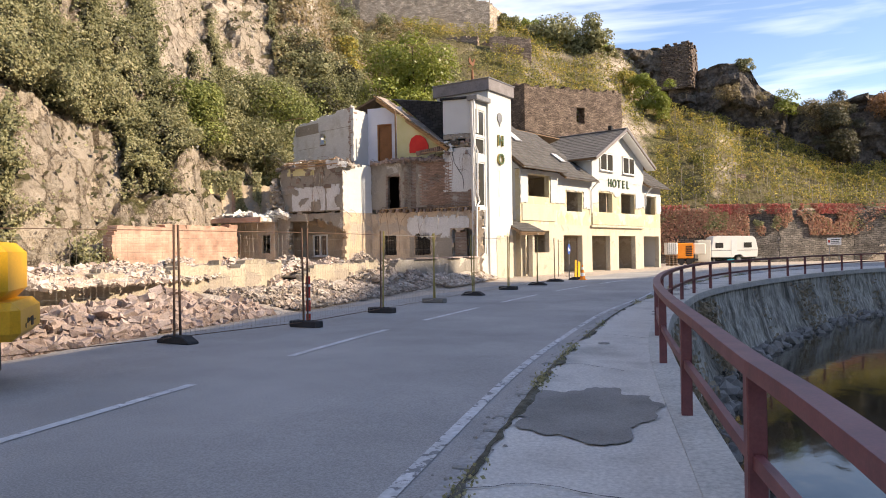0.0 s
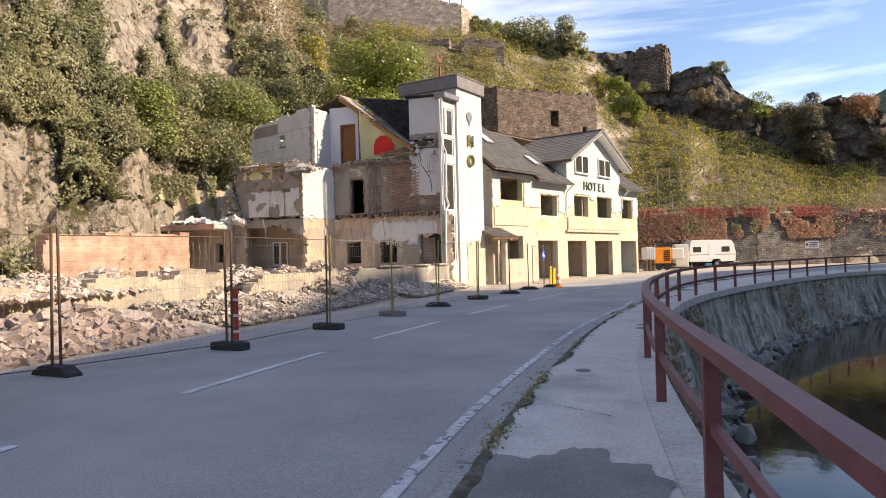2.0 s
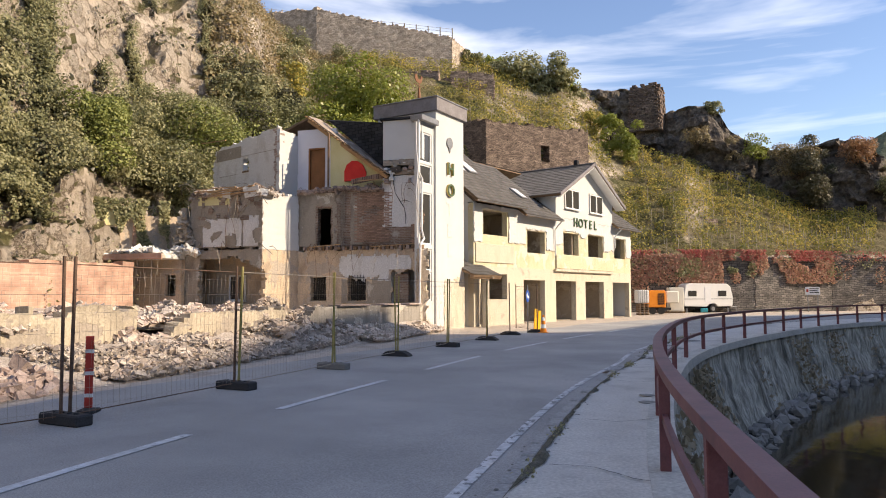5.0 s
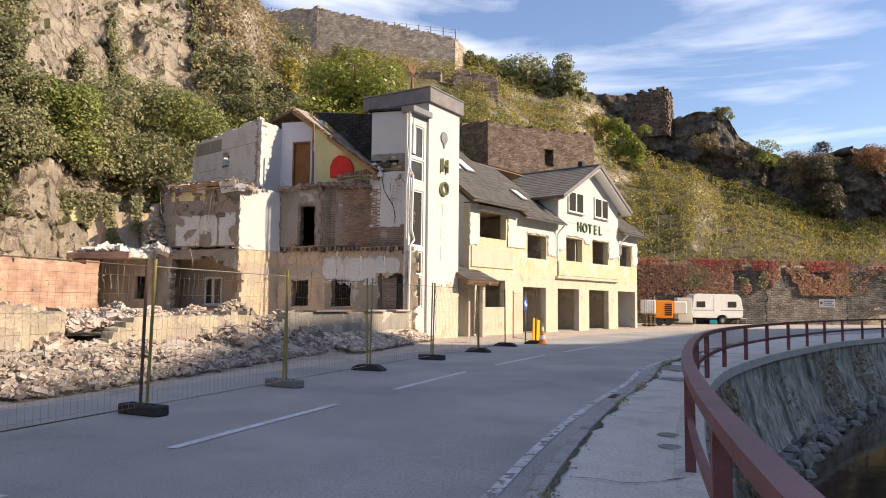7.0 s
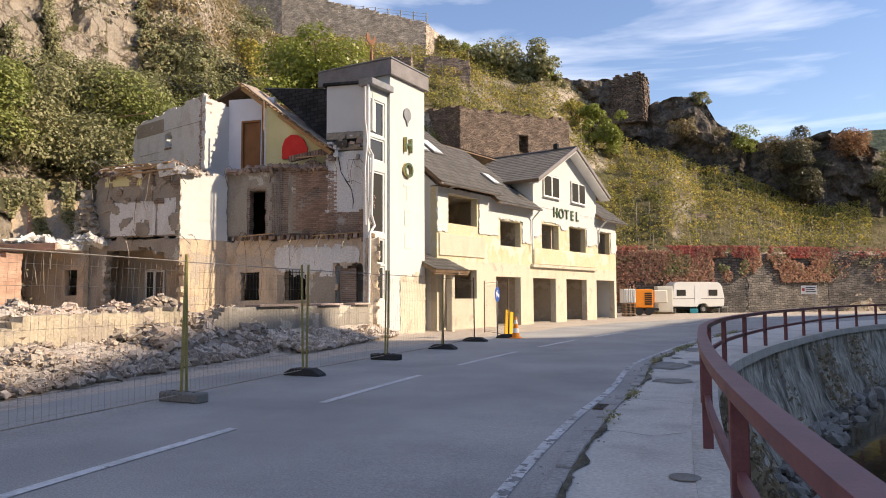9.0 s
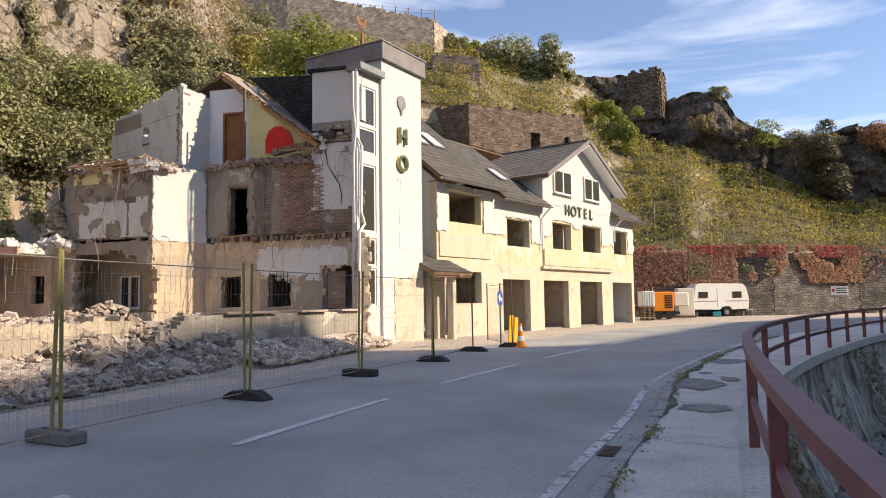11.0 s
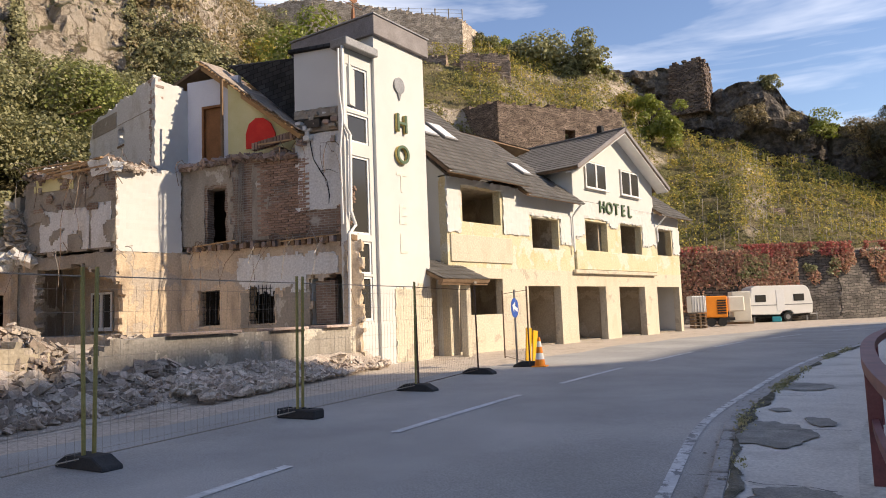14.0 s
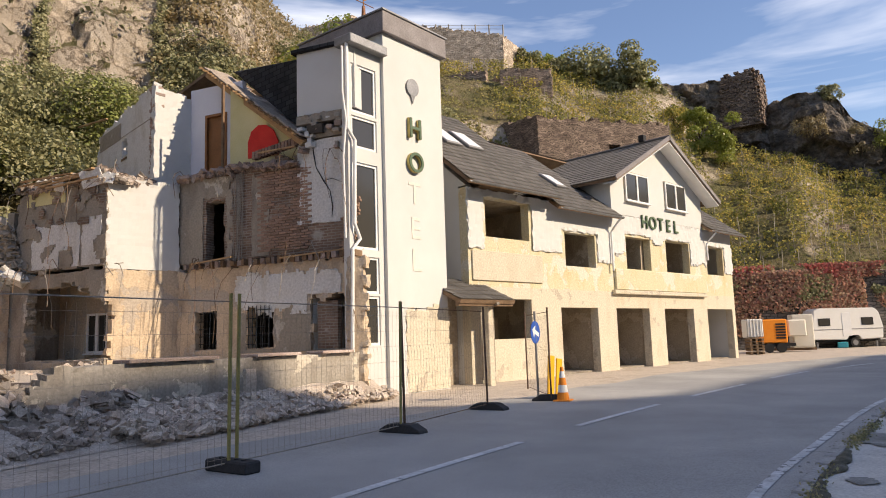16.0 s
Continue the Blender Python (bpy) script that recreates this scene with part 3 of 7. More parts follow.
def ribbon(line, profile, close=False):
    """Sweeps a profile of (right offset, z) along a line from along()."""
    bm = bmesh.new()
    rows = []
    for p, w in line:
        r = Vector((w.y, -w.x, 0))
        rows.append([bm.verts.new(p + r * o + Vector((0, 0, z))) for o, z in profile])
    k = len(profile)
    for a, b in zip(rows, rows[1:]):
        for j in range(k if close else k - 1):
            bm.faces.new((a[j], a[(j + 1) % k], b[(j + 1) % k], b[j]))
    if close:
        bm.faces.new(rows[0])
        bm.faces.new(rows[-1][::-1])
    return bm


# ---------------------------------------------------------------- ground, road, pavement, quay, river
ROAD = [(-4.2, -40), (-4.4, -12), (-4.6, 0), (-4.75, 9), (-4.65, 14), (-4.15, 20), (-3.4, 26.2), (-2.0, 33.2), (-0.05, 40.2), (2.4, 47.2), (7.5, 56), (14, 64), (26, 73), (45, 80), (90, 87)]
EDGE = [(-0.5, -40), (-0.7, -12), (-0.85, 0), (-1.04, 4.6), (-1.2, 9), (-1.15, 12.5), (-0.95, 17), (-0.62, 20.3), (-0.2, 23.2), (0.22, 27.3), (1.08, 31), (2.5, 36.2), (4.6, 42), (8, 48.5), (14, 56), (25, 65), (45, 73), (90, 80)]
RAIL = [(3.2, -40), (2.2, -12), (1.6, -3), (1.22, 2.6), (1.05, 4.2), (0.89, 6.0), (0.67, 8.5), (0.49, 11.5), (0.47, 14.4), (0.60, 17.4), (0.93, 20.9), (1.36, 24), (2.2, 27.6), (3.75, 32.2), (5.1, 35.5), (7.2, 40.3), (9.4, 44.5), (12.4, 49), (18, 54.5), (28, 61), (44, 67), (90, 76)]
WATER_Z = -2.4

rail_line = along(RAIL, 0.5)
edge_line = along(EDGE, 0.5)


def land():
    """One sheet from the quay to far behind the hill, dusty beside the road."""
    bm = bmesh.new()
    a = [bm.verts.new(p + Vector((w.y, -w.x, 0)) * 0.08 + Vector((0, 0, -0.03))) for p, w in rail_line]
    b = [bm.verts.new((-400 + 0.2 * i, -40 + i * 3.0, -0.03)) for i in range(len(a))]
    for i in range(len(a) - 1):
        bm.faces.new((a[i], a[i + 1], b[i + 1], b[i]))
    return bm


tagged(part("ground", land(), M["dirt"]), "dusty ground strewn with fine demolition debris", "ground", kind="structure")


def road_strip():
    rows = along(ROAD, 0.5)
    bm = bmesh.new()
    left = [bm.verts.new(p - Vector((w.y, -w.x, 0)) * (3.9 + 0.35 * noise.noise(p * 0.4)) + Vector((0, 0, 0.0))) for p, w in rows]
    mid = [bm.verts.new(p + Vector((0, 0, 0.02))) for p, w in rows]
    right = []
    for p, w in rows:
        q = min(edge_line, key=lambda e: (e[0] - p).length_squared)
        right.append(bm.verts.new(q[0] + Vector((q[1].y, -q[1].x, 0)) * 0.34 + Vector((0, 0, 0.004))))
    for s, t in ((left, mid), (mid, right)):
        for i in range(len(rows) - 1):
            bm.faces.new((s[i], t[i], t[i + 1], s[i + 1]))
    return bm


tagged(part("road", road_strip(), M["asphalt"]), "grey worn asphalt road curving along the river", "road", kind="structure")

# centre dashes: where each begins and ends along the road's y, the line itself taken from the road
road_line = along(ROAD, 0.1)


def painted_strip(line, half, z):
    return ribbon(line, [(-half, z), (half, z)])


for ya, yb in ((-1.6, 1.9), (4.2, 7.57), (9.7, 13.4), (15.25, 18.85), (20.7, 24.4), (26.3, 30.2), (32.0, 35.6), (37.4, 41.0), (43.2, 46.5), (48.6, 51.5), (54, 57), (59.5, 62)):
    seg = [(p, w) for p, w in road_line if ya <= p.y <= yb]
    tagged(part("road_marking", painted_strip(seg, 0.065, 0.027), M["dash"]), "worn white centre dash painted on asphalt", "road marking", "centre dashes")


def worn_edge_line():
    line = [(p, w) for p, w in along(EDGE, 0.25) if 0.5 < p.y < 66]
    return painted_strip(line, 0.055, 0.013)


tagged(part("edge_line", worn_edge_line(), M["worn_line"]), "flaking white edge line along the kerb", "road marking", kind="structure")


def kerb_stones():
    rnd = random.Random(2)
    holder = new("kerb")
    tagged(holder, "low worn stone kerb between road and pavement", "kerb", kind="structure")
    line = along(EDGE, 0.5)
    forms = []
    for k in range(6):
        bm = boxed(-0.07, 0.07, 0.008, 0.485, -0.05, 0.10 + rnd.uniform(-0.012, 0.012), bevel=0.012)
        for v in bm.verts:
            v.co += noise.noise_vector(v.co * 7 + Vector((k * 9, 0, 0))) * 0.014
        forms.append(mesh_of("kerb_stone", bm, M["kerb"]))
    for p, w in line:
        q = p + Vector((w.y, -w.x, 0)) * 0.38
        m = Matrix.Translation(q) @ Matrix.Rotation(math.atan2(-w.x, w.y), 4, "Z")
        if -1 < p.y < 62:
            part("kerb_stone", forms[rnd.randrange(6)], M["kerb"], holder, m=m)


kerb_stones()


def pavement_strip():
    bm = bmesh.new()
    rows = []
    for p, w in rail_line:
        q = min(edge_line, key=lambda e: (e[0] - p).length_squared)
        a = q[0] + Vector((q[1].y, -q[1].x, 0)) * 0.452
        b = p - Vector((w.y, -w.x, 0)) * 0.14
        row = []
        for k in range(7):
            c = a.lerp(b, k / 6)
            row.append(bm.verts.new((c.x, c.y, 0.098 + 0.008 * noise.noise(c * 1.7))))
        rows.append(row)
    for s, t in zip(rows, rows[1:]):
        for k in range(6):
            bm.faces.new((s[k], s[k + 1], t[k + 1], t[k]))
    return bm


def gutter_dirt():
    """Dirt and broken edge stone between the line and the kerb, in patches."""
    rnd = random.Random(9)
    bm = bmesh.new()
    for p, w in along(EDGE, 0.2):
        if not 1 < p.y < 60 or noise.noise(p * 0.7 + Vector((3, 0, 0))) < -0.25:
            continue
        r = Vector((w.y, -w.x, 0))
        for _ in range(3):
            c = p + r * (rnd.choice((0.29, 0.45, 0.5)) + rnd.gauss(0, 0.045)) + w * rnd.uniform(-0.05, 0.05) + Vector((0, 0, 0.012 if rnd.random() < 0.5 else 0.104))
            s = rnd.uniform(0.006, 0.024)
            if (c - p).dot(r) > 0.44:
                c.z = 0.106
            bmesh.ops.create_cone(bm, cap_ends=True, segments=5, radius1=s, radius2=s * 0.5, depth=s * 0.5, matrix=Matrix.Translation(c) @ Matrix.Rotation(rnd.random() * 6, 4, "Z"))
    return bm


tagged(part("gutter_dirt", gutter_dirt(), M["patch"]), "crumbs of dirt and stone along the kerb", "dirt", kind="stuff")


def pavement_cracks():
    """Dark wandering cracks and damp stains in the concrete."""
    rnd = random.Random(19)
    bm = bmesh.new()
    for y0, x0, a in ((4.6, -0.1, 0.2), (9.4, -0.35, -0.2), (12.6, -0.2, 0.15), (15.0, -0.1, -0.1), (19.0, 0.0, 0.2), (21.6, 0.3, -0.25), (24.2, 0.5, 0.1), (26.4, 1.0, 0.2), (29.5, 1.3, 0.1)):
        p, d = Vector((x0 - 0.45, y0, 0.111)), Vector((1, a, 0)).normalized()
        for _ in range(16):
            q = p + d * 0.07
            n = Vector((-d.y, d.x, 0)) * rnd.uniform(0.003, 0.009)
            bm.faces.new([bm.verts.new(v) for v in (p - n, q - n, q + n, p + n)])
            p = q
            d = (d + Vector((0, rnd.uniform(-0.5, 0.5), 0))).normalized()
    return bm


tagged(part("pavement_cracks", pavement_cracks(), M["black"]), "thin dark cracks across the pavement", "cracks", kind="stuff")
tagged(part("pavement", pavement_strip(), M["paving"]), "light grey concrete pavement, cracked and stained", "pavement", kind="structure")
tagged(part("coping", ribbon(rail_line, [(-0.14, 0.02), (-0.14, 0.106), (0.17, 0.112), (0.185, -0.10), (0.08, -0.12)]), M["coping"]), "concrete coping on the quay wall", "coping", kind="structure")


def quay_face():
    bm = bmesh.new()
    rows = []
    for p, w in along(RAIL, 0.12):
        r = Vector((w.y, -w.x, 0))
        row = []
        for k in range(12):
            t = k / 11
            q = p + r * (0.10 + 0.85 * t ** 1.5) + Vector((0, 0, -0.10 + (WATER_Z - 0.5) * t))
            d = noise.noise(Vector((q.x * 1.1, q.y * 1.1, q.z * 1.9)))
            row.append(bm.verts.new(q + r * (0.10 * d + 0.05 * noise.noise(q * 3.7) + 0.07 * noise.noise(Vector((q.x * 4, q.y * 4, q.z * 0.6)))) * min(1, t * 5)))
        rows.append(row)
    for a, b in zip(rows, rows[1:]):
        for k in range(11):
            bm.faces.new((a[k], a[k + 1], b[k + 1], b[k]))
    return bm


tagged(part("quay_wall", quay_face(), M["quay"]), "rough weathered stone quay wall above the river", "retaining wall", kind="structure")
wm_ = bmesh.new()
wv = [wm_.verts.new(p) for p in ((-30, -200, WATER_Z), (300, -200, WATER_Z), (300, 200, WATER_Z), (-30, 200, WATER_Z))]
wm_.faces.new(wv)
tagged(part("water", wm_, M["water"]), "dark shallow river water with faint ripples", "river", kind="structure")


def bank_stones():
    """Boulders and silt at the foot of the quay."""
    rnd = random.Random(8)
    bm = bmesh.new()
    for p, w in along(RAIL, 0.28):
        if not 8 < p.y < 58:
            continue
        for _ in range(2):
            r = Vector((w.y, -w.x, 0))
            c = p + r * rnd.uniform(0.75, 1.7) + w * rnd.uniform(-0.2, 0.2) + Vector((0, 0, WATER_Z + rnd.uniform(-0.1, 0.1)))
            s = rnd.uniform(0.05, 0.32)
            bmesh.ops.create_icosphere(bm, subdivisions=1, radius=1, matrix=Matrix.LocRotScale(c, Euler((rnd.random() * 3, rnd.random() * 3, rnd.random() * 3)), Vector((s, s * rnd.uniform(0.6, 1.3), s * 0.55))))
    for v in bm.verts:
        v.co += noise.noise_vector(v.co * 3.1) * 0.10
    return bm


tagged(part("bank_stones", bank_stones(), M["patch"]), "dark boulders heaped along the waterline", "stones", kind="stuff")


def railing():
    rail = thing("railing", Matrix(), "dark red painted steel railing along the quay", "railing", kind="structure")
    top = ribbon(along(RAIL, 0.35), [(-0.055, 0.955), (-0.055, 1.03), (0.055, 1.03), (0.055, 0.955)], close=True)
    part("handrail", top, M["rail"], rail)
    mid = ribbon(along(RAIL, 0.35), [(-0.022, 0.515), (-0.022, 0.585), (0.022, 0.585), (0.022, 0.515)], close=True)
    part("middle_rail", mid, M["rail"], rail)
    post = bmesh.new()
    box(post, -0.045, 0.045, -0.045, 0.045, 0.10, 0.956, bevel=0.006)
    pm = mesh_of("post", post, M["rail"])
    fine_line = along(RAIL, 0.05)
    start = min(range(len(fine_line)), key=lambda i: abs(fine_line[i][0].y - 6.94))
    for k in range(-4, 28):
        i = start + round(k * 2.87 / 0.05)
        if 0 <= i < len(fine_line):
            p, w = fine_line[i]
            m = Matrix.Translation(p) @ Matrix.Rotation(math.atan2(-w.x, w.y), 4, "Z")
            o = part("post", pm, M["rail"], rail, m=m)


railing()


PATCHES = ((0.85, 26.2, 0.42, 0.75, 0.110, 2.0), (1.45, 27.0, 0.16, 0.3, 0.111, 5.0), (1.15, 27.95, 0.14, 0.16, 0.110, 7.0), (0.75, 23.6, 0.3, 0.3, 0.110, 9.0), (1.75, 30.6, 0.45, 0.5, 0.110, 12.0))


def asphalt_patch(cx=-0.05, cy=6.95, rx=0.62, ry=0.95, z=0.112, seed=0.0):
    bm = bmesh.new()
    out = []
    for k in range(90):
        a = 2 * math.pi * k / 90
        x, y = math.cos(a), math.sin(a)
        r = 1.0 + 0.42 * noise.noise(Vector((x * 1.7, y * 1.7, 3 + seed))) + 0.16 * noise.noise(Vector((x * 5, y * 5, 1))) + 0.07 * noise.noise(Vector((x * 13, y * 13, 5)))
        out.append(bm.verts.new((cx + rx * x * r, cy + ry * y * r, z)))
    bm.faces.new(out)
    return bm


tagged(part("asphalt_patch", asphalt_patch(), M["patch"]), "dark asphalt repair patch on the pavement", "patch")
for place in PATCHES:
    tagged(part("worn_patch", asphalt_patch(*place), M["worn"]), "rough grey patch where the pavement skin has worn off", "patch", group="worn patches")


# ---------------------------------------------------------------- hillside
# Sections through the slope round a point beside the road: bearing in degrees, then distance and height pairs from foot to crest.
CENTRE = Vector((0, 11, 0))
SECTIONS = []


def section(bearing, *pairs):
    SECTIONS.append((bearing, pairs))


section(-150, (30, -1), (33, 4), (36, 10), (42, 18), (52, 30), (70, 42), (110, 55))
section(-95, (25, -1), (26, 4), (27.5, 9), (31, 16), (40, 26), (60, 40), (110, 55))
section(-66, (25.5, -1), (26.5, 3.5), (28, 9), (31.5, 16), (40, 27), (62, 42), (110, 55))
section(-50, (29, -1), (30.3, 3.5), (32, 7.5), (37.5, 15), (43, 24), (62, 39), (110, 55))
section(-42, (32, -1), (35, 4), (41, 10), (44.5, 16.5), (48, 21.5), (64, 34), (110, 52))
section(-35, (37, -1), (42, 6), (45.5, 12), (48.5, 18.5), (53, 25), (75, 36), (110, 50))
section(-26, (44, -1), (50, 7.5), (58, 15), (68, 22), (80, 29.5), (85.5, 32), (120, 41))
section(-14, (52, -1), (60, 8), (68.2, 14.2), (70, 19.8), (79, 27), (89, 33), (125, 38))
section(-6.7, (58, -1), (63, 6), (71.0, 13), (72.5, 17.3), (82, 23), (92, 31), (120, 32))
section(0.5, (63, -1), (64.5, 4.5), (73, 10), (84, 16.5), (93.5, 22.0), (96.5, 27.5), (125, 28))
section(3.5, (64, -1), (65, 5.0), (73, 10.5), (84, 16), (94.5, 20.0), (97, 23.0), (125, 24))
section(7, (66.5, -1), (67.5, 5.3), (80, 10.8), (90, 15.5), (94.5, 17.0), (96.5, 19.5), (130, 20))
section(14.7, (74, -1), (75, 5.6), (84.5, 8), (91, 10.5), (96, 11.8), (99, 14), (130, 15))
section(26, (86, -1), (87, 5.6), (96, 8), (103, 11), (108, 12.5), (112, 14), (140, 15))
section(48, (120, -1), (121, 5.6), (130, 8), (138, 12), (143, 13), (150, 14), (180, 15))


def profile(bearing):
    i = 0
    while i < len(SECTIONS) - 2 and bearing > SECTIONS[i + 1][0]:
        i += 1
    (b0, p0), (b1, p1) = SECTIONS[i], SECTIONS[i + 1]
    t = min(1, max(0, (bearing - b0) / (b1 - b0)))
    t = t * t * (3 - 2 * t)
    return [(r0 + (r1 - r0) * t, z0 + (z1 - z0) * t) for (r0, z0), (r1, z1) in zip(p0, p1)]


def hill_point(bearing, s):
    """The bare slope at a bearing and a share s (0 to 6) of its section, without its roughness."""
    p = profile(bearing)
    k = min(5, int(s))
    t = s - k
    r, z = p[k][0] + (p[k + 1][0] - p[k][0]) * t, p[k][1] + (p[k + 1][1] - p[k][1]) * t
    a = radians(bearing)
    return Vector((CENTRE.x + r * math.sin(a), CENTRE.y + r * math.cos(a), z))


def rocky(bearing, s):
    """How much bare rock shows: the cliff on the near side, and the crags under the crest on the far one."""
    near = max(0, min(1, (-24 - bearing) / 6)) * (1 if s < 4.6 else max(0, 5.6 - s))
    far = max(0, min(1, (bearing + 2.5) / 2.5)) * (1 if 3.7 < s < 5.6 else 0)
    return max(near, far)


def hill_rough(p, bearing, s):
    a = rocky(bearing, s)
    q = p * 0.16
    d = noise.fractal(q, 1.0, 2.1, 5) * 1.0
    c = noise.cell_vector(p * 0.30 + noise.noise_vector(p * 0.3) * 0.6)
    f = noise.fractal(p * 0.7, 1.0, 2.1, 3)
    w = noise.noise_vector(p * 0.25) * 0.8
    fis = abs(noise.noise(Vector((p.x * 0.30 + p.z * 0.22, p.y * 0.30, p.z * 0.20)) + w * 0.4))
    slab = noise.cell_vector(Vector((p.x * 0.40 + p.z * 0.25, p.y * 0.40, p.z * 0.24)) + w * 0.35)
    g = noise.fractal(p * 1.7, 1.0, 2.1, 2)
    lift = a * (0.9 * d + 0.6 * (c.x - 0.5) + 0.40 * (slab.x - 0.5) + 0.3 * f + 0.14 * g - 0.35 * max(0.0, 0.10 - fis) / 0.10) + (1 - a) * (0.45 * d + 0.12 * f)
    foot = min(1.0, s * 2.0)
    out = Vector((-math.sin(radians(bearing)), -math.cos(radians(bearing)), 0.55))
    return p + out * lift * foot


HB0, HB1, HDB = -150, 48, 0.4
HB = [HB0 + HDB * i for i in range(int((HB1 - HB0) / HDB) + 1)]
HS = [k * 6 / 96 for k in range(97)]
hill_verts = [hill_rough(hill_point(b, s), b, s) for b in HB for s in HS]
hill_faces = [(i * 97 + k, i * 97 + k + 1, (i + 1) * 97 + k + 1, (i + 1) * 97 + k) for i in range(len(HB) - 1) for k in range(96)]
hill = part("hillside", mesh_from("hillside", [tuple(v) for v in hill_verts], hill_faces, M["hill"]), M["hill"])
hill.data.polygons.foreach_set("use_smooth", [True] * len(hill.data.polygons))
hill.data.set_sharp_from_angle(angle=radians(38))
tagged(hill, "steep sunlit slope of rock, scrub and terraced vineyard", "hillside", kind="structure")


def on_hill(bearing, s):
    i = min(len(HB) - 2, max(0, int((bearing - HB0) / HDB)))
    k = min(95, max(0, int(s * 16)))
    fb, fs = (bearing - HB[i]) / HDB, s * 16 - k
    v = hill_verts
    a = v[i * 97 + k].lerp(v[i * 97 + k + 1], fs)
    b = v[(i + 1) * 97 + k].lerp(v[(i + 1) * 97 + k + 1], fs)
    return a.lerp(b, fb)


def hill_normal(bearing, s):
    a, b, c = on_hill(bearing, s), on_hill(bearing + 0.4, s), on_hill(bearing, min(5.99, s + 0.05))
    n = (c - a).cross(b - a).normalized()
    return n if n.z > 0 else -n


def opposite_bank():
    """Unseen wooded ridge added across the river, its crest shaped to shade the road."""
    crest = [(-300, 40), (0, 41.0), (23, 41.1), (26, 41.8), (31, 42.9), (33.5, 42.9), (36.3, 42.6), (37.8, 39.0), (38.7, 37.1), (40, 36.1), (46.9, 34.8), (60.9, 32), (75, 22), (92, 6), (115, 2)]
    bm = bmesh.new()
    rows = []
    for y, z in crest:
        row = []
        for x, f in ((32, -0.08), (40, 0.25), (50, 0.72), (57, 0.96), (60, 1.0), (75, 0.9), (120, 0.6)):
            row.append(bm.verts.new((x, y, z * f)))
        rows.append(row)
    for a, b in zip(rows, rows[1:]):
        for k in range(6):
            bm.faces.new((a[k], a[k + 1], b[k + 1], b[k]))
    return bm


tagged(part("opposite_bank", opposite_bank(), M["far_wood"]), "unseen wooded ridge added across the river to shade the road", "hillside", kind="structure")


def far_ridge():
    bm = bmesh.new()
    rows = []
    for i in range(41):
        a = radians(-14 + i * 2.4)
        row = []
        for r, z in ((330, -3), (380, 30), (430, 40 + 46 * min(1, max(0, (i * 2.4 - 24) / 6.5)) + 5 * noise.noise(Vector((i * 0.7, 0, 2)))), (520, 70)):
            row.append(bm.verts.new((r * math.sin(a), r * math.cos(a), z)))
        rows.append(row)
    for a, b in zip(rows, rows[1:]):
        for k in range(3):
            bm.faces.new((a[k], a[k + 1], b[k + 1], b[k]))
    return bm


tagged(part("far_hill", far_ridge(), M["far_forest"]), "distant wooded hill", "hill", kind="structure")


# ---------------------------------------------------------------- the standing hotel
HOTEL = pose(-7.85, 42.06, 0, 0, 0, 67.4)
hotel = thing("hotel", HOTEL, "gutted cream and white hotel with open window holes and tiled roof", "building")


def hw(name, bm, mat, label="", parent=None, m=None):
    return part(name, bm, M[mat], parent or hotel, label, m)


LOW_HOLES = [(0.85, 3.2, 1.38, 2.75), (4.95, 7.4, -0.1, 2.48), (8.75, 11.4, -0.1, 2.48), (12.75, 15.55, -0.1, 2.48), (17.0, 19.85, -0.1, 2.48)]
UP_HOLES = [(0.9, 3.25, 4.85, 6.22), (5.4, 7.45, 4.07, 5.38), (9.8, 11.85, 4.15, 5.55), (13.25, 15.5, 4.15, 5.62), (17.35, 19.2, 4.2, 5.62)]
hw("ground_floor_wall", holed_wall(20.2, -0.05, 3.15, 0.35, LOW_HOLES), "cream_base", "bare cream plaster wall with open garage bays")
hw("upper_wall", holed_wall(20.2, 3.15, 6.45, 0.35, UP_HOLES), "cream", "wall stripped to yellowish glue and foam")


def render_edge(u, z):
    """The white coat that still hangs on the upper wall: torn along its foot and round the window holes."""
    foot = 5.62 + wav(u, 0, 0.35, 0.9, 3)
    if u < 0.8:
        foot = 4.45
    elif 0.8 <= u < 3.4:
        foot = 6.22
    elif 3.4 <= u < 5.2:
        foot = 4.55 + wav(u, 0, 0.1, 2, 9)
    elif 5.2 <= u < 7.6:
        foot = 5.40
    elif 7.6 <= u < 8.75:
        foot = 4.35 + wav(u, 0, 0.1, 2, 4)
    elif 8.75 <= u < 9.7:
        foot = 4.75 + wav(u, 0, 0.3, 1.5, 4)
    elif 9.7 <= u < 15.6:
        foot = 5.62 if not 11.9 < u < 13.2 else 5.2 + abs(u - 12.5) * 0.6 + wav(u, 0, 0.15, 3, 1)
    elif 15.6 <= u < 17.2:
        foot = 4.6 + wav(u, 0, 0.35, 1.4, 2)
    elif 17.2 <= u < 19.3:
        foot = 5.64
    else:
        foot = 4.3 + wav(u, 0, 0.2, 2, 8)
    return z > foot


hw("white_coat", ragged_wall(20.2, 4.2, 6.45, 0.055, render_edge, 0.11, 0.05, 1.0), "white", "torn white insulating render", m=pose(0, -0.057, 0))
hw("fascia_beam", boxed(8.5, 16.8, -0.18, -0.002, 3.05, 3.22, bevel=0.02), "cream_base", "chipped concrete ledge over the garages")
hw("projecting_band", boxed(8.72, 16.9, -0.12, -0.003, 3.24, 4.1, bevel=0.015), "cream", "")
hw("board_panel", boxed(0.15, 3.9, -0.06, -0.004, 3.35, 4.35, bevel=0.01), "cream_base", "flat panel stripped of its render", m=None)
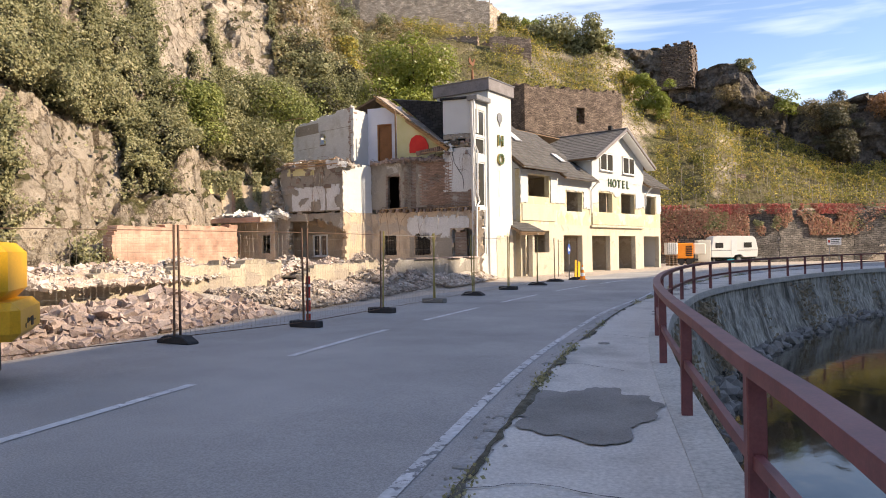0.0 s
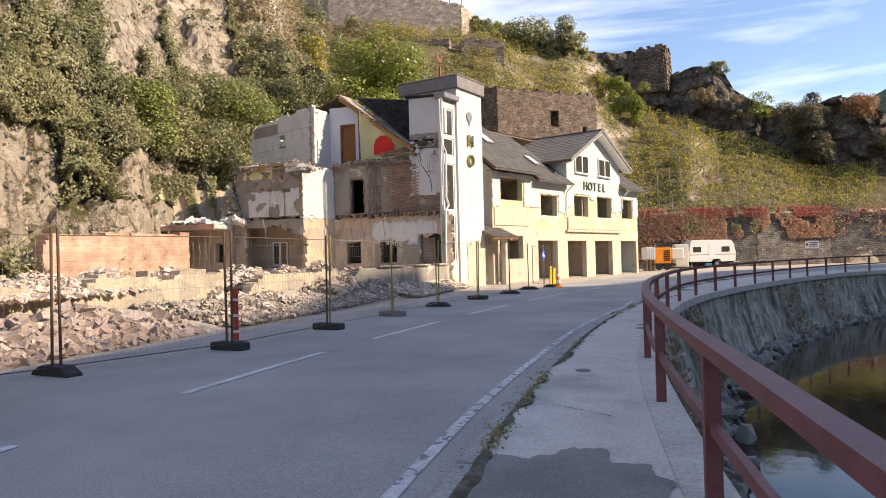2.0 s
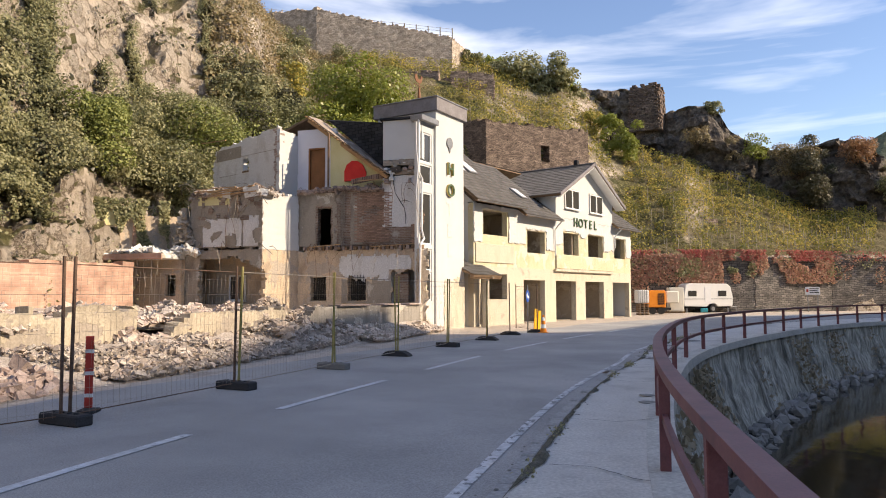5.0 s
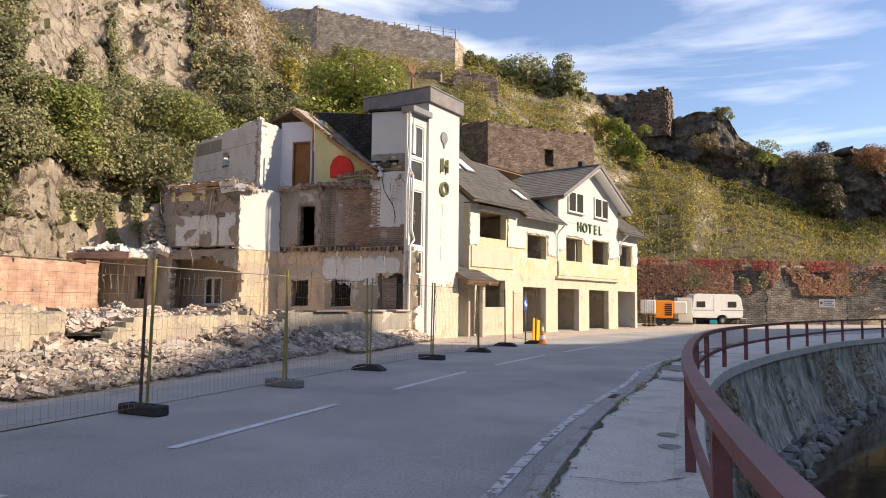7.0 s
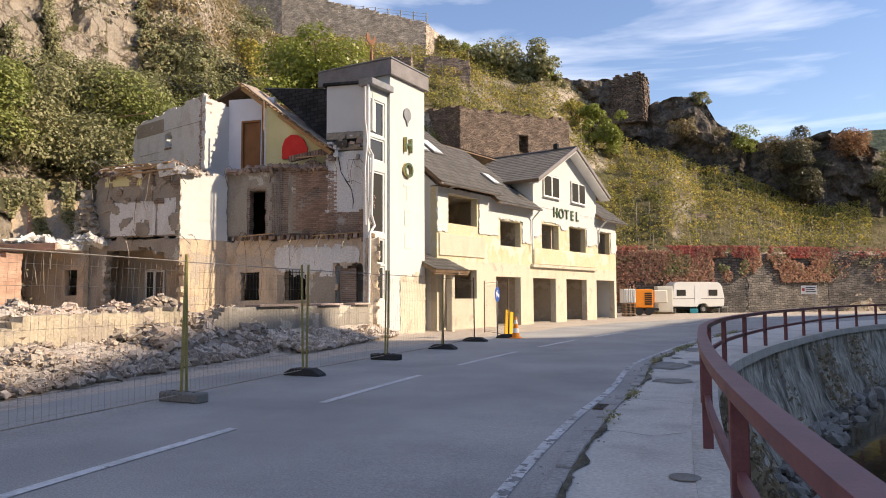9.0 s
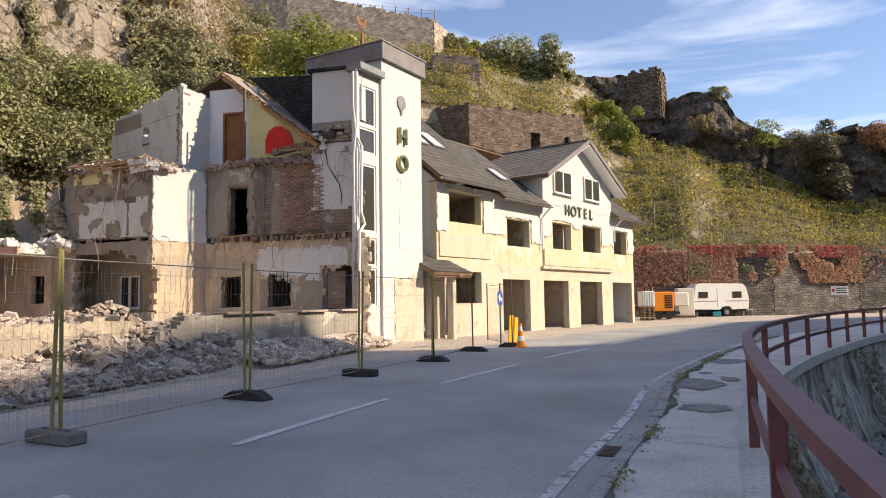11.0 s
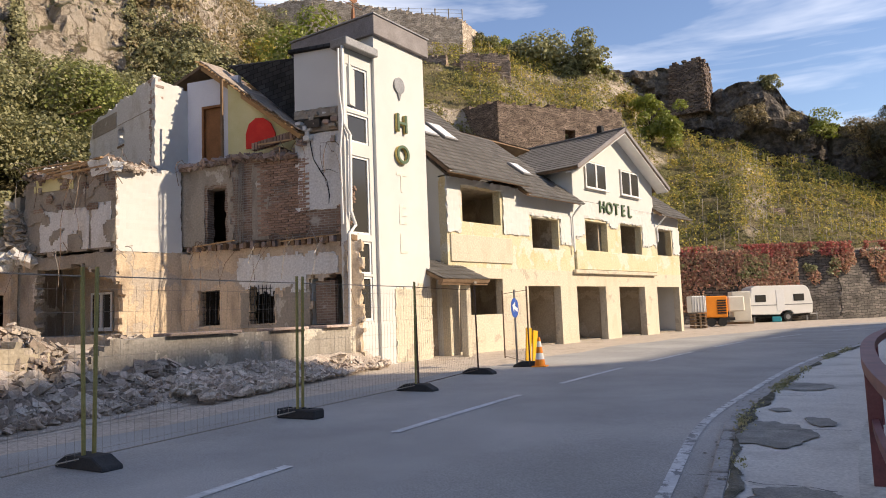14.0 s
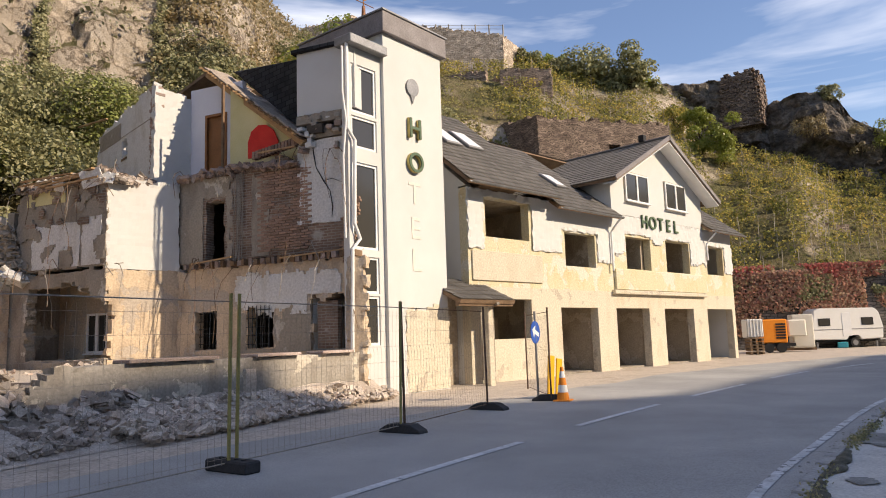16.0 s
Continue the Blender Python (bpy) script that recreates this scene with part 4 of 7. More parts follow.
hw("side_wall", boxed(-0.0, 0.3, 0.352, 9.0, -0.05, 6.5), "white", "plain white side wall")
prism_bm = bmesh.new()
prism(prism_bm, [(0, 6.5), (9.0, 6.5), (4.6, 10.4)], 0.3, Matrix.Rotation(radians(90), 4, "Z") @ Matrix.Diagonal((1, -1, 1, 1)))
hw("side_gable", prism_bm, "white", "")
hw("far_side_wall", boxed(19.9, 20.198, 0.352, 9.0, -0.05, 6.6), "white")
hw("back_wall", boxed(0.3, 19.9, 8.7, 9.0, -0.05, 6.5), "inside")
hw("storey_floor", boxed(0.3, 19.9, 0.352, 8.7, 2.9, 3.15), "inside", "bare concrete storey floor")
hw("attic_floor", boxed(0.3, 19.9, 0.352, 8.7, 6.2, 6.45), "inside")
hw("ground_slab", boxed(0.3, 19.9, 0.352, 8.7, -0.04, 0.03), "grey_plaster")
for u in (4.2, 7.55, 11.6, 15.9):
    hw("inner_wall", holed_wall(8.7, 0.03, 2.9, 0.2, [(2.5, 4.2, 0.03, 2.2)], 0.36), "inside", m=pose(u, 0, 0, 0, 0, 90) @ pose(0, -0.2, 0))
    hw("inner_wall", boxed(u, u + 0.2, 0.36, 8.7, 3.15, 6.2), "inside")
hw("rear_partition", holed_wall(19.9, 0.03, 2.9, 0.2, [(5.2, 6.3, 0.03, 2.1), (9.5, 10.6, 0.03, 2.1), (13.6, 14.8, 0.03, 2.1)], 0.3), "inside", m=pose(0, 4.6, 0))
hw("rear_partition", boxed(0.3, 19.9, 4.2, 4.4, 3.15, 6.2), "inside")
# the gabled middle: a dormer front over the eaves
gb = bmesh.new()
prism(gb, [(8.75, 6.45), (17.0, 6.45), (17.0, 8.05), (12.9, 10.2), (8.75, 8.05)], 0.28, Matrix())
bmesh.ops.recalc_face_normals(gb, faces=gb.faces)
hw("gable_front", gb, "white", "smooth white rendered gable", m=pose(0, -0.06, 0))
for ua, ub in ((8.75, 8.95), (16.8, 17.0)):
    hw("dormer_cheek", boxed(ua, ub, 0.222, 4.5, 6.45, 8.05), "white")


def pvc_window(parent, w, h, m, lights=2):
    """A white plastic window in a shallow recess: frame, sashes, panes and a sill."""
    win = part("window", boxed(-w / 2, w / 2, 0.02, 0.10, 0, 0.07), M["pvc"], parent, "white plastic casement window", m)
    bm = bmesh.new()
    box(bm, -w / 2, w / 2, 0.02, 0.10, h - 0.07, h)
    box(bm, -w / 2, -w / 2 + 0.07, 0.02, 0.10, 0.07, h - 0.07)
    box(bm, w / 2 - 0.07, w / 2, 0.02, 0.10, 0.07, h - 0.07)
    for k in range(1, lights):
        x = -w / 2 + w * k / lights
        box(bm, x - 0.06, x + 0.06, 0.01, 0.09, 0.07, h - 0.07)
    part("frame", bm, M["pvc"], win)
    for k in range(lights):
        x0, x1 = -w / 2 + w * k / lights + 0.065, -w / 2 + w * (k + 1) / lights - 0.065
        part("pane", boxed(x0, x1, 0.05, 0.065, 0.07, h - 0.07), M["glass"], win)
    part("sill", boxed(-w / 2 - 0.06, w / 2 + 0.06, -0.07, 0.02, -0.05, -0.003, bevel=0.008), M["pvc"], win)
    return win


for u in (10.85, 14.35):
    hw("window_recess", boxed(u - 1.03, u + 1.03, -0.075, -0.062, 7.05, 8.42), "grey_plaster")
    pvc_window(hotel, 1.95, 1.27, pose(u, -0.165, 7.1))


def letters(parent, text, size, depth, m, mat, edge=None):
    cu = bpy.data.curves.new("letter", "FONT")
    cu.body, cu.size, cu.extrude, cu.bevel_depth, cu.align_x, cu.align_y = text, size, depth, 0.004, "CENTER", "BOTTOM_BASELINE"
    cu.offset = 0.002
    tmp = new("letter", cu)
    me = bpy.data.meshes.new_from_object(tmp.evaluated_get(bpy.context.evaluated_depsgraph_get()))
    bpy.data.objects.remove(tmp)
    me.materials.clear()
    me.materials.append(mat)
    return part("letter", me, mat, parent, m=m)


sign = thing("hotel_sign", HOTEL @ pose(12.75, -0.065, 0), "dark green serif-like hotel letters on the gable", "sign")
for k, ch in enumerate("HOTEL"):
    letters(sign, ch, 0.82, 0.03, pose(-1.42 + 0.71 * k, -0.035, 6.02, 90), M["sign_green"])


def tile_mesh(w=0.30, h=0.40):
    """One interlocking concrete tile: two shallow rolls and a lip."""
    xs = [0, 0.05, 0.10, 0.15, 0.20, 0.25, 0.30]
    zs = [0.0, 0.018, 0.0, 0.0, 0.018, 0.0, -0.004]
    verts, faces = [], []
    for y, dz in ((0, 0.028), (h, 0.0)):
        verts += [(x * w / 0.30, y, z + dz) for x, z in zip(xs, zs)]
    verts += [(x * w / 0.30, 0, z + 0.028 - 0.022) for x, z in zip(xs, zs)]
    k = len(xs)
    for i in range(k - 1):
        faces.append((i, i + 1, k + i + 1, k + i))
        faces.append((2 * k + i, 2 * k + i + 1, i + 1, i))
    return mesh_from("tile", verts, faces, M["tile"])


TILE = tile_mesh()


def tiled_roof(parent, m, width, run, cut=None, singles=0, name="roof"):
    """A roof slope: a board under it, rows of tiles on it. m puts local x along the eave and local y up the slope."""
    roof = part(name, boxed(0, width, 0, run, -0.14, -0.02) if cut is None else cut_board(width, run, cut), M["wood_dark"], parent, "dark grey tiled roof", m)
    cols, rows = int(width / 0.30), int(run / 0.34)
    verts, faces, count = [], [], 0
    tv = [tuple(v.co) for v in TILE.vertices]
    tf = [tuple(p.vertices) for p in TILE.polygons]
    rnd = random.Random(int(width * 100))
    for j in range(rows):
        for i in range(cols):
            x, y = i * width / cols, j * run / rows
            if cut is not None and not cut(x + 0.15, y + 0.2):
                continue
            dz = rnd.uniform(-0.004, 0.004)
            if count < singles:
                part("tile", TILE, M["tile"], roof, m=pose(x, y, dz))
                count += 1
            else:
                o = len(verts)
                verts += [(a + x, b + y, c + dz) for a, b, c in tv]
                faces += [tuple(o + q for q in f) for f in tf]
    if faces:
        tagged(part("tiles", mesh_from("tiles", verts, faces, M["tile"]), M["tile"], roof), kind="stuff")
    return roof


def cut_board(width, run, cut):
    bm = bmesh.new()
    for i in range(int(width / 0.2)):
        for j in range(int(run / 0.2)):
            if cut(i * 0.2 + 0.1, j * 0.2 + 0.1):
                box(bm, i * 0.2, i * 0.2 + 0.2, j * 0.2, j * 0.2 + 0.2, -0.14, -0.02)
    bmesh.ops.remove_doubles(bm, verts=bm.verts, dist=0.001)
    return bm


def slope(u, y, z, pitch, turn=0):
    return pose(u, y, z, 0, 0, turn) @ pose(0, 0, 0, pitch)


tiled_roof(hotel, slope(-0.45, -0.62, 6.55, 39), 5.0, 6.7, singles=280)
tiled_roof(hotel, slope(4.45, -0.55, 6.22, 37), 4.4, 6.4)
tiled_roof(hotel, slope(16.9, -0.55, 6.38, 37), 3.9, 6.4)
back = slope(20.6, 9.5, 6.6, 38, 180)
tiled_roof(hotel, back, 21.0, 5.9)
# the dormer's two slopes, their ridge running back from the gable
tiled_roof(hotel, pose(8.15, -0.75, 7.80, 0, 0, 0) @ pose(0, 6.0, 0, 0, 0, -90) @ pose(0, 0, 0, 27.5), 6.0, 5.38, singles=290, name="dormer_roof")
tiled_roof(hotel, pose(17.65, -0.75, 7.80) @ pose(0, 0, 0, 0, 0, 90) @ pose(0, 0, 0, 27.5), 6.0, 5.38, name="dormer_roof")


def bargeboards():
    for sgn in (-1, 1):
        bm = bmesh.new()
        prism(bm, [(0, 0.06), (5.36, 0.06), (5.36, 0.24), (0, 0.24)], 0.05, Matrix())
        m = pose(12.9 + sgn * 4.75, -0.80, 7.62) @ (pose(0, 0, 0, 0, 0, 0) if sgn < 0 else Matrix.Diagonal((-1, 1, 1, 1))) @ pose(0, 0, 0, 0, -27.5, 0)
        for v in bm.verts:
            v.co = m @ v.co
        hw("bargeboard", bm, "cap", "dark slate-clad verge board")
    bm = bmesh.new()
    for sgn in (-1, 1):
        prism(bm, [(0, 0), (5.3, 0), (5.3, 0.03), (0, 0.03)], 0.66, pose(12.9 + sgn * 4.7, -0.745, 7.58) @ (Matrix() if sgn < 0 else Matrix.Diagonal((-1, 1, 1, 1))) @ pose(0, 0, 0, 0, -27.5, 0))
    hw("soffit", bm, "pvc", "white soffit")


bargeboards()
ridge = bmesh.new()
tube(ridge, [(12.9, -0.8 + 0.42 * k, 10.30) for k in range(15)], 0.09, 8)
hw("ridge_tiles", ridge, "tile", "")
tagged(part("chimney_pot", boxed(-0.14, 0.14, -0.14, 0.14, 0, 0.32, bevel=0.02), M["black"], hotel, "small black roof vent", pose(12.9, 0.6, 10.36)))


def gutter(u0, u1, y, z):
    bm = bmesh.new()
    n = 8
    prev = None
    for u in (u0, u1):
        ring = [bm.verts.new((u, y + 0.075 * math.cos(a), z + 0.075 * math.sin(a))) for a in (math.pi + math.pi * k / n for k in range(n + 1))]
        ring += [bm.verts.new((u, y + 0.065 * math.cos(a), z + 0.065 * math.sin(a))) for a in (2 * math.pi - math.pi * k / n for k in range(n + 1))]
        if prev:
            for k in range(len(ring)):
                bm.faces.new((prev[k], prev[(k + 1) % len(ring)], ring[(k + 1) % len(ring)], ring[k]))
        prev = ring
    hw("gutter", bm, "zinc", "grey zinc gutter")


gutter(-0.45, 4.45, -0.70, 6.50)
gutter(4.5, 8.7, -0.63, 6.17)
gutter(17.0, 20.8, -0.63, 6.33)


def downpipe(pts):
    bm = bmesh.new()
    tube(bm, pts, 0.045, 8)
    hw("downpipe", bm, "pvc", "white rainwater pipe")


downpipe([(8.5, -0.63, 6.1), (8.5, -0.3, 5.8), (8.5, -0.14, 5.6), (8.5, -0.14, 4.0)])
downpipe([(17.3, -0.63, 6.25), (17.2, -0.3, 5.9), (17.2, -0.14, 5.7), (17.2, -0.14, 4.9)])
for u, v in ((1.3, 3.0), (2.5, 3.05)):
    m = slope(-0.45, -0.62, 6.55, 39) @ pose(u, v, 0.03)
    sk = part("skylight", boxed(0, 0.82, 0, 1.35, 0, 0.10, bevel=0.02), M["zinc"], hotel, "roof window with pale blind", m)
    part("pane", boxed(0.07, 0.75, 0.08, 1.27, 0.102, 0.112), M["pvc"], sk)
sk = part("skylight", boxed(0, 0.7, 0, 1.1, 0, 0.10, bevel=0.02), M["zinc"], hotel, "roof window with pale blind", slope(4.45, -0.55, 6.22, 37) @ pose(2.0, 2.0, 0.03))
part("pane", boxed(0.07, 0.63, 0.08, 1.02, 0.102, 0.112), M["pvc"], sk)

# the small porch between tower and hotel
porch = thing("porch", HOTEL, "broken entrance porch with a small tiled roof", "porch")
part("wall", boxed(-2.0, -0.02, 0.6, 0.85, -0.05, 3.2), M["inside"], porch)
part("post", boxed(-0.25, -0.02, -1.0, -0.7, -0.05, 2.6, bevel=0.02), M["cream_base"], porch)
part("post", boxed(0.35, 0.6, -0.5, -0.2, -0.05, 2.5, bevel=0.02), M["grey_plaster"], porch)
tiled_roof(porch, pose(-1.7, -1.25, 2.62) @ pose(0, 0, 0, 24), 2.5, 1.9)
part("beam", boxed(-1.7, 0.8, -1.15, -1.0, 2.42, 2.56, bevel=0.01), M["wood_dark"], porch)
pp = bmesh.new()
tube(pp, [(-0.1, -1.3, 2.5), (0.25, -0.7, 2.45), (0.3, -0.3, 2.2), (0.3, -0.2, 0.1)], 0.05, 8)
part("downpipe", pp, M["grey_plaster"], porch)
part("meter_box", boxed(0.62, 0.85, -0.14, -0.003, 1.45, 1.75, bevel=0.015), M["zinc"], porch)

# ---------------------------------------------------------------- stair tower
TOWER = pose(-8.72, 38.0, 0, 0, 0, 73.9)
tower = thing("stair_tower", TOWER, "slim white rendered tower with vertical hotel letters", "tower")
tb = boxed(0, 2.62, 0, 3.4, -0.05, 10.35)
part("shaft", tb, M["white"], tower, "smooth white rendered shaft")
part("base_scar", ragged_wall(2.62, 0.0, 3.0, 0.02, lambda u, z: z < 2.35 + wav(u, 0, 0.35, 1.2, 7) and u > 0.75, 0.1, 0.04, 3), M["cream_base"], tower, "strip of bare plaster where render has come off", pose(0, -0.023, 0))
part("cornice", boxed(-0.12, 2.78, -0.14, 3.6, 10.35, 10.98, bevel=0.015), M["cap"], tower, "grey-brown metal clad parapet")
part("cornice_lip", boxed(-0.16, 2.82, -0.18, 3.64, 10.98, 11.04, bevel=0.01), M["zinc"], tower)


def rooster():
    vane = thing("weather_vane", TOWER @ pose(0.55, 1.3, 11.04), "weathered copper rooster weather vane on a post", "weather vane")
    bm = bmesh.new()
    tube(bm, [(0, 0, 0), (0, 0, 0.75)], [0.10, 0.05], 8)
    tube(bm, [(0, 0, 0.75), (0, 0, 1.0)], [0.02, 0.02], 6)
    part("post", bm, M["rust"], vane, "rusted post")
    bm = bmesh.new()
    prism(bm, [(-0.28, 1.02), (0.05, 0.95), (0.20, 1.05), (0.24, 1.28), (0.32, 1.30), (0.24, 1.40), (0.14, 1.36), (0.08, 1.18), (-0.10, 1.16), (-0.22, 1.40), (-0.36, 1.34), (-0.38, 1.14)], 0.03, pose(0, -0.015, 0))
    part("rooster", bm, M["rust"], vane)
    bm = bmesh.new()
    tube(bm, [(-0.45, 0, 0.86), (0.45, 0, 0.86)], 0.014, 6)
    part("arm", bm, M["rust"], vane)


rooster()
tsign = thing("tower_sign", TOWER @ pose(1.22, -0.004, 0), "two raised green letters above pale ghosts of lost ones", "sign")
for ch, z in (("H", 7.42), ("O", 6.38)):
    letters(tsign, ch, 0.86, 0.05, pose(0, -0.055, z, 90), M["gold"])
    letters(tsign, ch, 0.85, 0.02, pose(0, -0.112, z + 0.006, 90), M["sign_green"])
for ch, z in (("T", 5.45), ("E", 4.4), ("L", 3.45)):
    letters(tsign, ch, 0.92, 0.002, pose(0, -0.006, z, 90), M["ghost"])
emblem = bmesh.new()
bmesh.ops.create_cone(emblem, cap_ends=True, segments=20, radius1=0.27, radius2=0.27, depth=0.05, matrix=pose(0, -0.03, 9.0, 90))
prism(emblem, [(-0.10, 8.76), (0.10, 8.76), (0.0, 8.5)], 0.04, pose(0, -0.05, 0))
part("emblem", emblem, M["zinc"], tsign, "round grey emblem with a point below")

# the lower stair bay beside it, its street side all window
BAY = pose(-9.08, 36.72, 0, 0, 0, 73.9)
bay = thing("stair_bay", BAY, "white stair bay with a tall strip of windows", "building part")
BAY_HOLES = [(0.14, 1.12, 7.75, 9.15), (0.14, 1.12, 6.75, 7.65), (0.14, 1.12, 3.95, 6.35), (0.14, 1.12, 2.75, 3.75), (0.14, 1.12, 1.35, 2.68)]
part("street_wall", holed_wall(1.33, -0.05, 9.6, 0.22, BAY_HOLES), M["white"], bay, m=pose(0, 0.12, 0))
for (a, b, c, d) in BAY_HOLES:
    w = part("window", boxed(a, b, 0.16, 0.24, c, c + 0.07), M["pvc"], bay, "white framed stair window")
    bm = bmesh.new()
    box(bm, a, b, 0.16, 0.24, d - 0.07, d)
    box(bm, a, a + 0.07, 0.16, 0.24, c + 0.07, d - 0.07)
    box(bm, b - 0.07, b, 0.16, 0.24, c + 0.07, d - 0.07)
    part("frame", bm, M["pvc"], w)
    part("pane", boxed(a + 0.07, b - 0.07, 0.20, 0.21, c + 0.07, d - 0.07), M["glass"], w)
part("canopy", boxed(-0.12, 1.36, -0.16, 0.5, 9.6, 9.86, bevel=0.02), M["zinc"], bay, "grey metal clad eave")
part("back", boxed(0, 1.33, 1.6, 1.8, -0.05, 9.6), M["white"], bay)
bm = bmesh.new()
tube(bm, [(-0.07, 0.05, 9.7), (-0.07, 0.05, 7.2), (0.16, 0.02, 6.9), (0.10, 0.02, 4.6), (0.30, 0.02, 4.2), (0.02, 0.03, 3.9), (-0.05, 0.05, 0.2)], 0.05, 8)
part("downpipe", bm, M["pvc"], bay, "white bent rainwater pipe")
bm = bmesh.new()
tube(bm, [(-0.2, 0.1, 9.5), (-0.2, 0.1, 8.2), (-0.12, 0.06, 7.4), (-0.2, 0.1, 6.4), (-0.16, 0.1, 4.2)], 0.03, 8)
part("cable", bm, M["pvc"], bay)


# ---------------------------------------------------------------- the half-demolished wing
M["old_tile"] = surface("weathered_roof_tile", [(0.26, 0.21, 0.17), (0.40, 0.33, 0.27)], 3, 30, 0.9, 0.3, island=0.3)
ruin = thing("ruined_wing", Matrix(), "half-demolished hotel wing with torn walls and open rooms", "building")


def rw(name, bm, mat, label="", m=None, parent=None):
    return part(name, bm, M[mat], parent or ruin, label, m)


def between(a, b):
    """Local frame with x from a to b on the plan; y then points away to its left."""
    d = Vector((b[0] - a[0], b[1] - a[1]))
    return pose(a[0], a[1], 0, 0, 0, math.degrees(math.atan2(d.y, d.x))), d.length


# upper white box over the stairs
rw("white_box", boxed(-11.0, -9.1, 37.0, 40.0, 7.9, 9.75), "white", "white painted attic box")
rw("box_roof", boxed(-11.15, -8.9, 36.9, 40.4, 9.75, 9.88, bevel=0.02), "slate")

# cut wall facing the camera's side, ground floor
m, L = between((-15.35, 37.0), (-9.22, 37.0))


def low_keep(u, z):
    if 0.75 < u < 1.5 and 1.4 < z < 2.53:
        return False
    if 2.62 < u < 3.5 and 1.35 < z < 2.58:
        return False
    if 4.75 + wav(z, 0, 0.12, 3, 2) < u < 6.0 and 1.3 < z < 2.72 + 0.12 * math.sin(u * 7):
        return False
    return z < 3.78 + wav(u, 0, 0.12, 1.6, 11)


rw("ground_floor_wall", ragged_wall(L, -0.05, 4.0, 0.38, low_keep, 0.1, 0.03, 2.0), "ochre_plaster", "ochre plaster wall with gaping windows", m)
rw("plaster_patch", ragged_wall(L - 0.4, 1.4, 3.7, 0.02, lambda u, z: 2.35 + wav(u, 0, 0.6, 1.1, 8) + max(0, 3.0 - u) * 0.4 < z < 3.45 + wav(u, 0, 0.2, 2, 3) and not (4.6 < u < 6.1 and z < 2.8), 0.09, 0.035, 6, u0=2.2), "white_plaster", "remains of white plaster", m @ pose(0, -0.025, 0))
rw("grey_patch", ragged_wall(4.75, 1.25, 3.0, 0.015, lambda u, z: z < 2.4 + wav(u, 0, 0.3, 1.5, 4) and not (2.55 < u < 3.55 and z > 1.3), 0.09, 0.03, 9, u0=2.3), "grey_plaster", "", m @ pose(0, -0.018, 0))
rw("bricked_window", boxed(4.9, 5.55, 0.10, 0.3, 1.3, 2.6), "brick", "yellowish blocked-up window", m)


def grille(parent, w, h, m):
    bm = bmesh.new()
    for k in range(6):
        x = w * (k + 0.5) / 6
        tube(bm, [(x, 0, 0), (x, 0, h)], 0.012, 5)
    for k in range(5):
        z = h * (k + 0.5) / 5
        tube(bm, [(0, 0, z), (w, 0, z)], 0.012, 5)
    part("window_grille", bm, M["black"], parent, "rusty iron window grille", m)


grille(ruin, 0.85, 1.2, m @ pose(2.63, -0.06, 1.37))
grille(ruin, 0.7, 1.1, m @ pose(0.78, 0.1, 1.42))
# Back wall coloured dark to give the open rooms their shade.
rw("room_back", boxed(-20, -9.2, 41.0, 41.3, -0.05, 6.4), "hollow_shade")
rw("room_floor", boxed(-20, -9.0, 37.4, 41, 1.0, 1.15), "inside")
rw("storey_slab", ragged_wall(11.0, 0, 4.0, 0.22, lambda u, z: z > 0.25 + wav(u, 0, 0.35, 2.0, 5), 0.14, 0.06, 7), "grey_plaster", "broken concrete floor edge", pose(-20.1, 37.0, 3.98, -90))

# cut wall, first floor
m, L = between((-15.35, 37.1), (-9.28, 37.1))


def mid_keep(u, z):
    if 0.95 < u < 1.72 and z < 5.75:
        return False
    if u > 6.15 + wav(z, 0, 0.2, 2.4, 3) and z < 5.0:
        return False
    return z < 6.55 + max(0, u - 2) * 0.13 + wav(u, 0, 0.22, 1.8, 6)


rw("first_floor_wall", ragged_wall(L, 3.95, 7.4, 0.36, mid_keep, 0.1, 0.03, 4.0), "brick", "bare brick wall with remains of plaster", m)
rw("wall_coat", ragged_wall(2.1, 3.95, 6.6, 0.02, lambda u, z: not (0.88 < u < 1.78 and z < 5.85) and (u < 0.9 or u < 1.95 + wav(z, 0, 0.1, 2, 2) and z < 6.5), 0.1, 0.03, 5), "grey_plaster", "", m @ pose(0, -0.025, 0))
rw("wall_coat", ragged_wall(6.3, 4.5, 7.15, 0.02, lambda u, z: u > 4.35 + wav(z, 0, 0.06, 2, 1) and z > 4.78 + wav(u, 0, 0.1, 2, 2) and u < 6.1 + wav(z, 0, 0.15, 2, 9), 0.09, 0.03, 6, u0=4.2), "white_plaster", "cracked square of white plaster", m @ pose(0, -0.025, 0))
rw("wall_coat", ragged_wall(3.5, 4.0, 6.7, 0.016, lambda u, z: 2.65 < u < 3.35 and z < 6.3 + wav(u, 0, 0.2, 2, 2), 0.1, 0.03, 16, u0=2.4), "grey_plaster", "grey mortared flue", m @ pose(0, -0.02, 0))
rw("attic_floor", boxed(-20.2, -9.2, 37.45, 41.0, 6.32, 6.5), "grey_plaster", "bare attic floor slab")
for k in range(7):
    bm = bmesh.new()
    x = 2.12 + 0.05 * k
    tube(bm, [(x, -0.06, 6.5), (x + 0.02 * math.sin(k), -0.08, 5.5), (x - 0.03 * math.cos(k * 2), -0.07, 4.6), (x + 0.03 * math.sin(k * 3), -0.1, 3.8 + 0.1 * (k % 3))], 0.012, 5)
    part("cable", bm, M["fence_grey"], ruin, "hanging electrical cable", m)

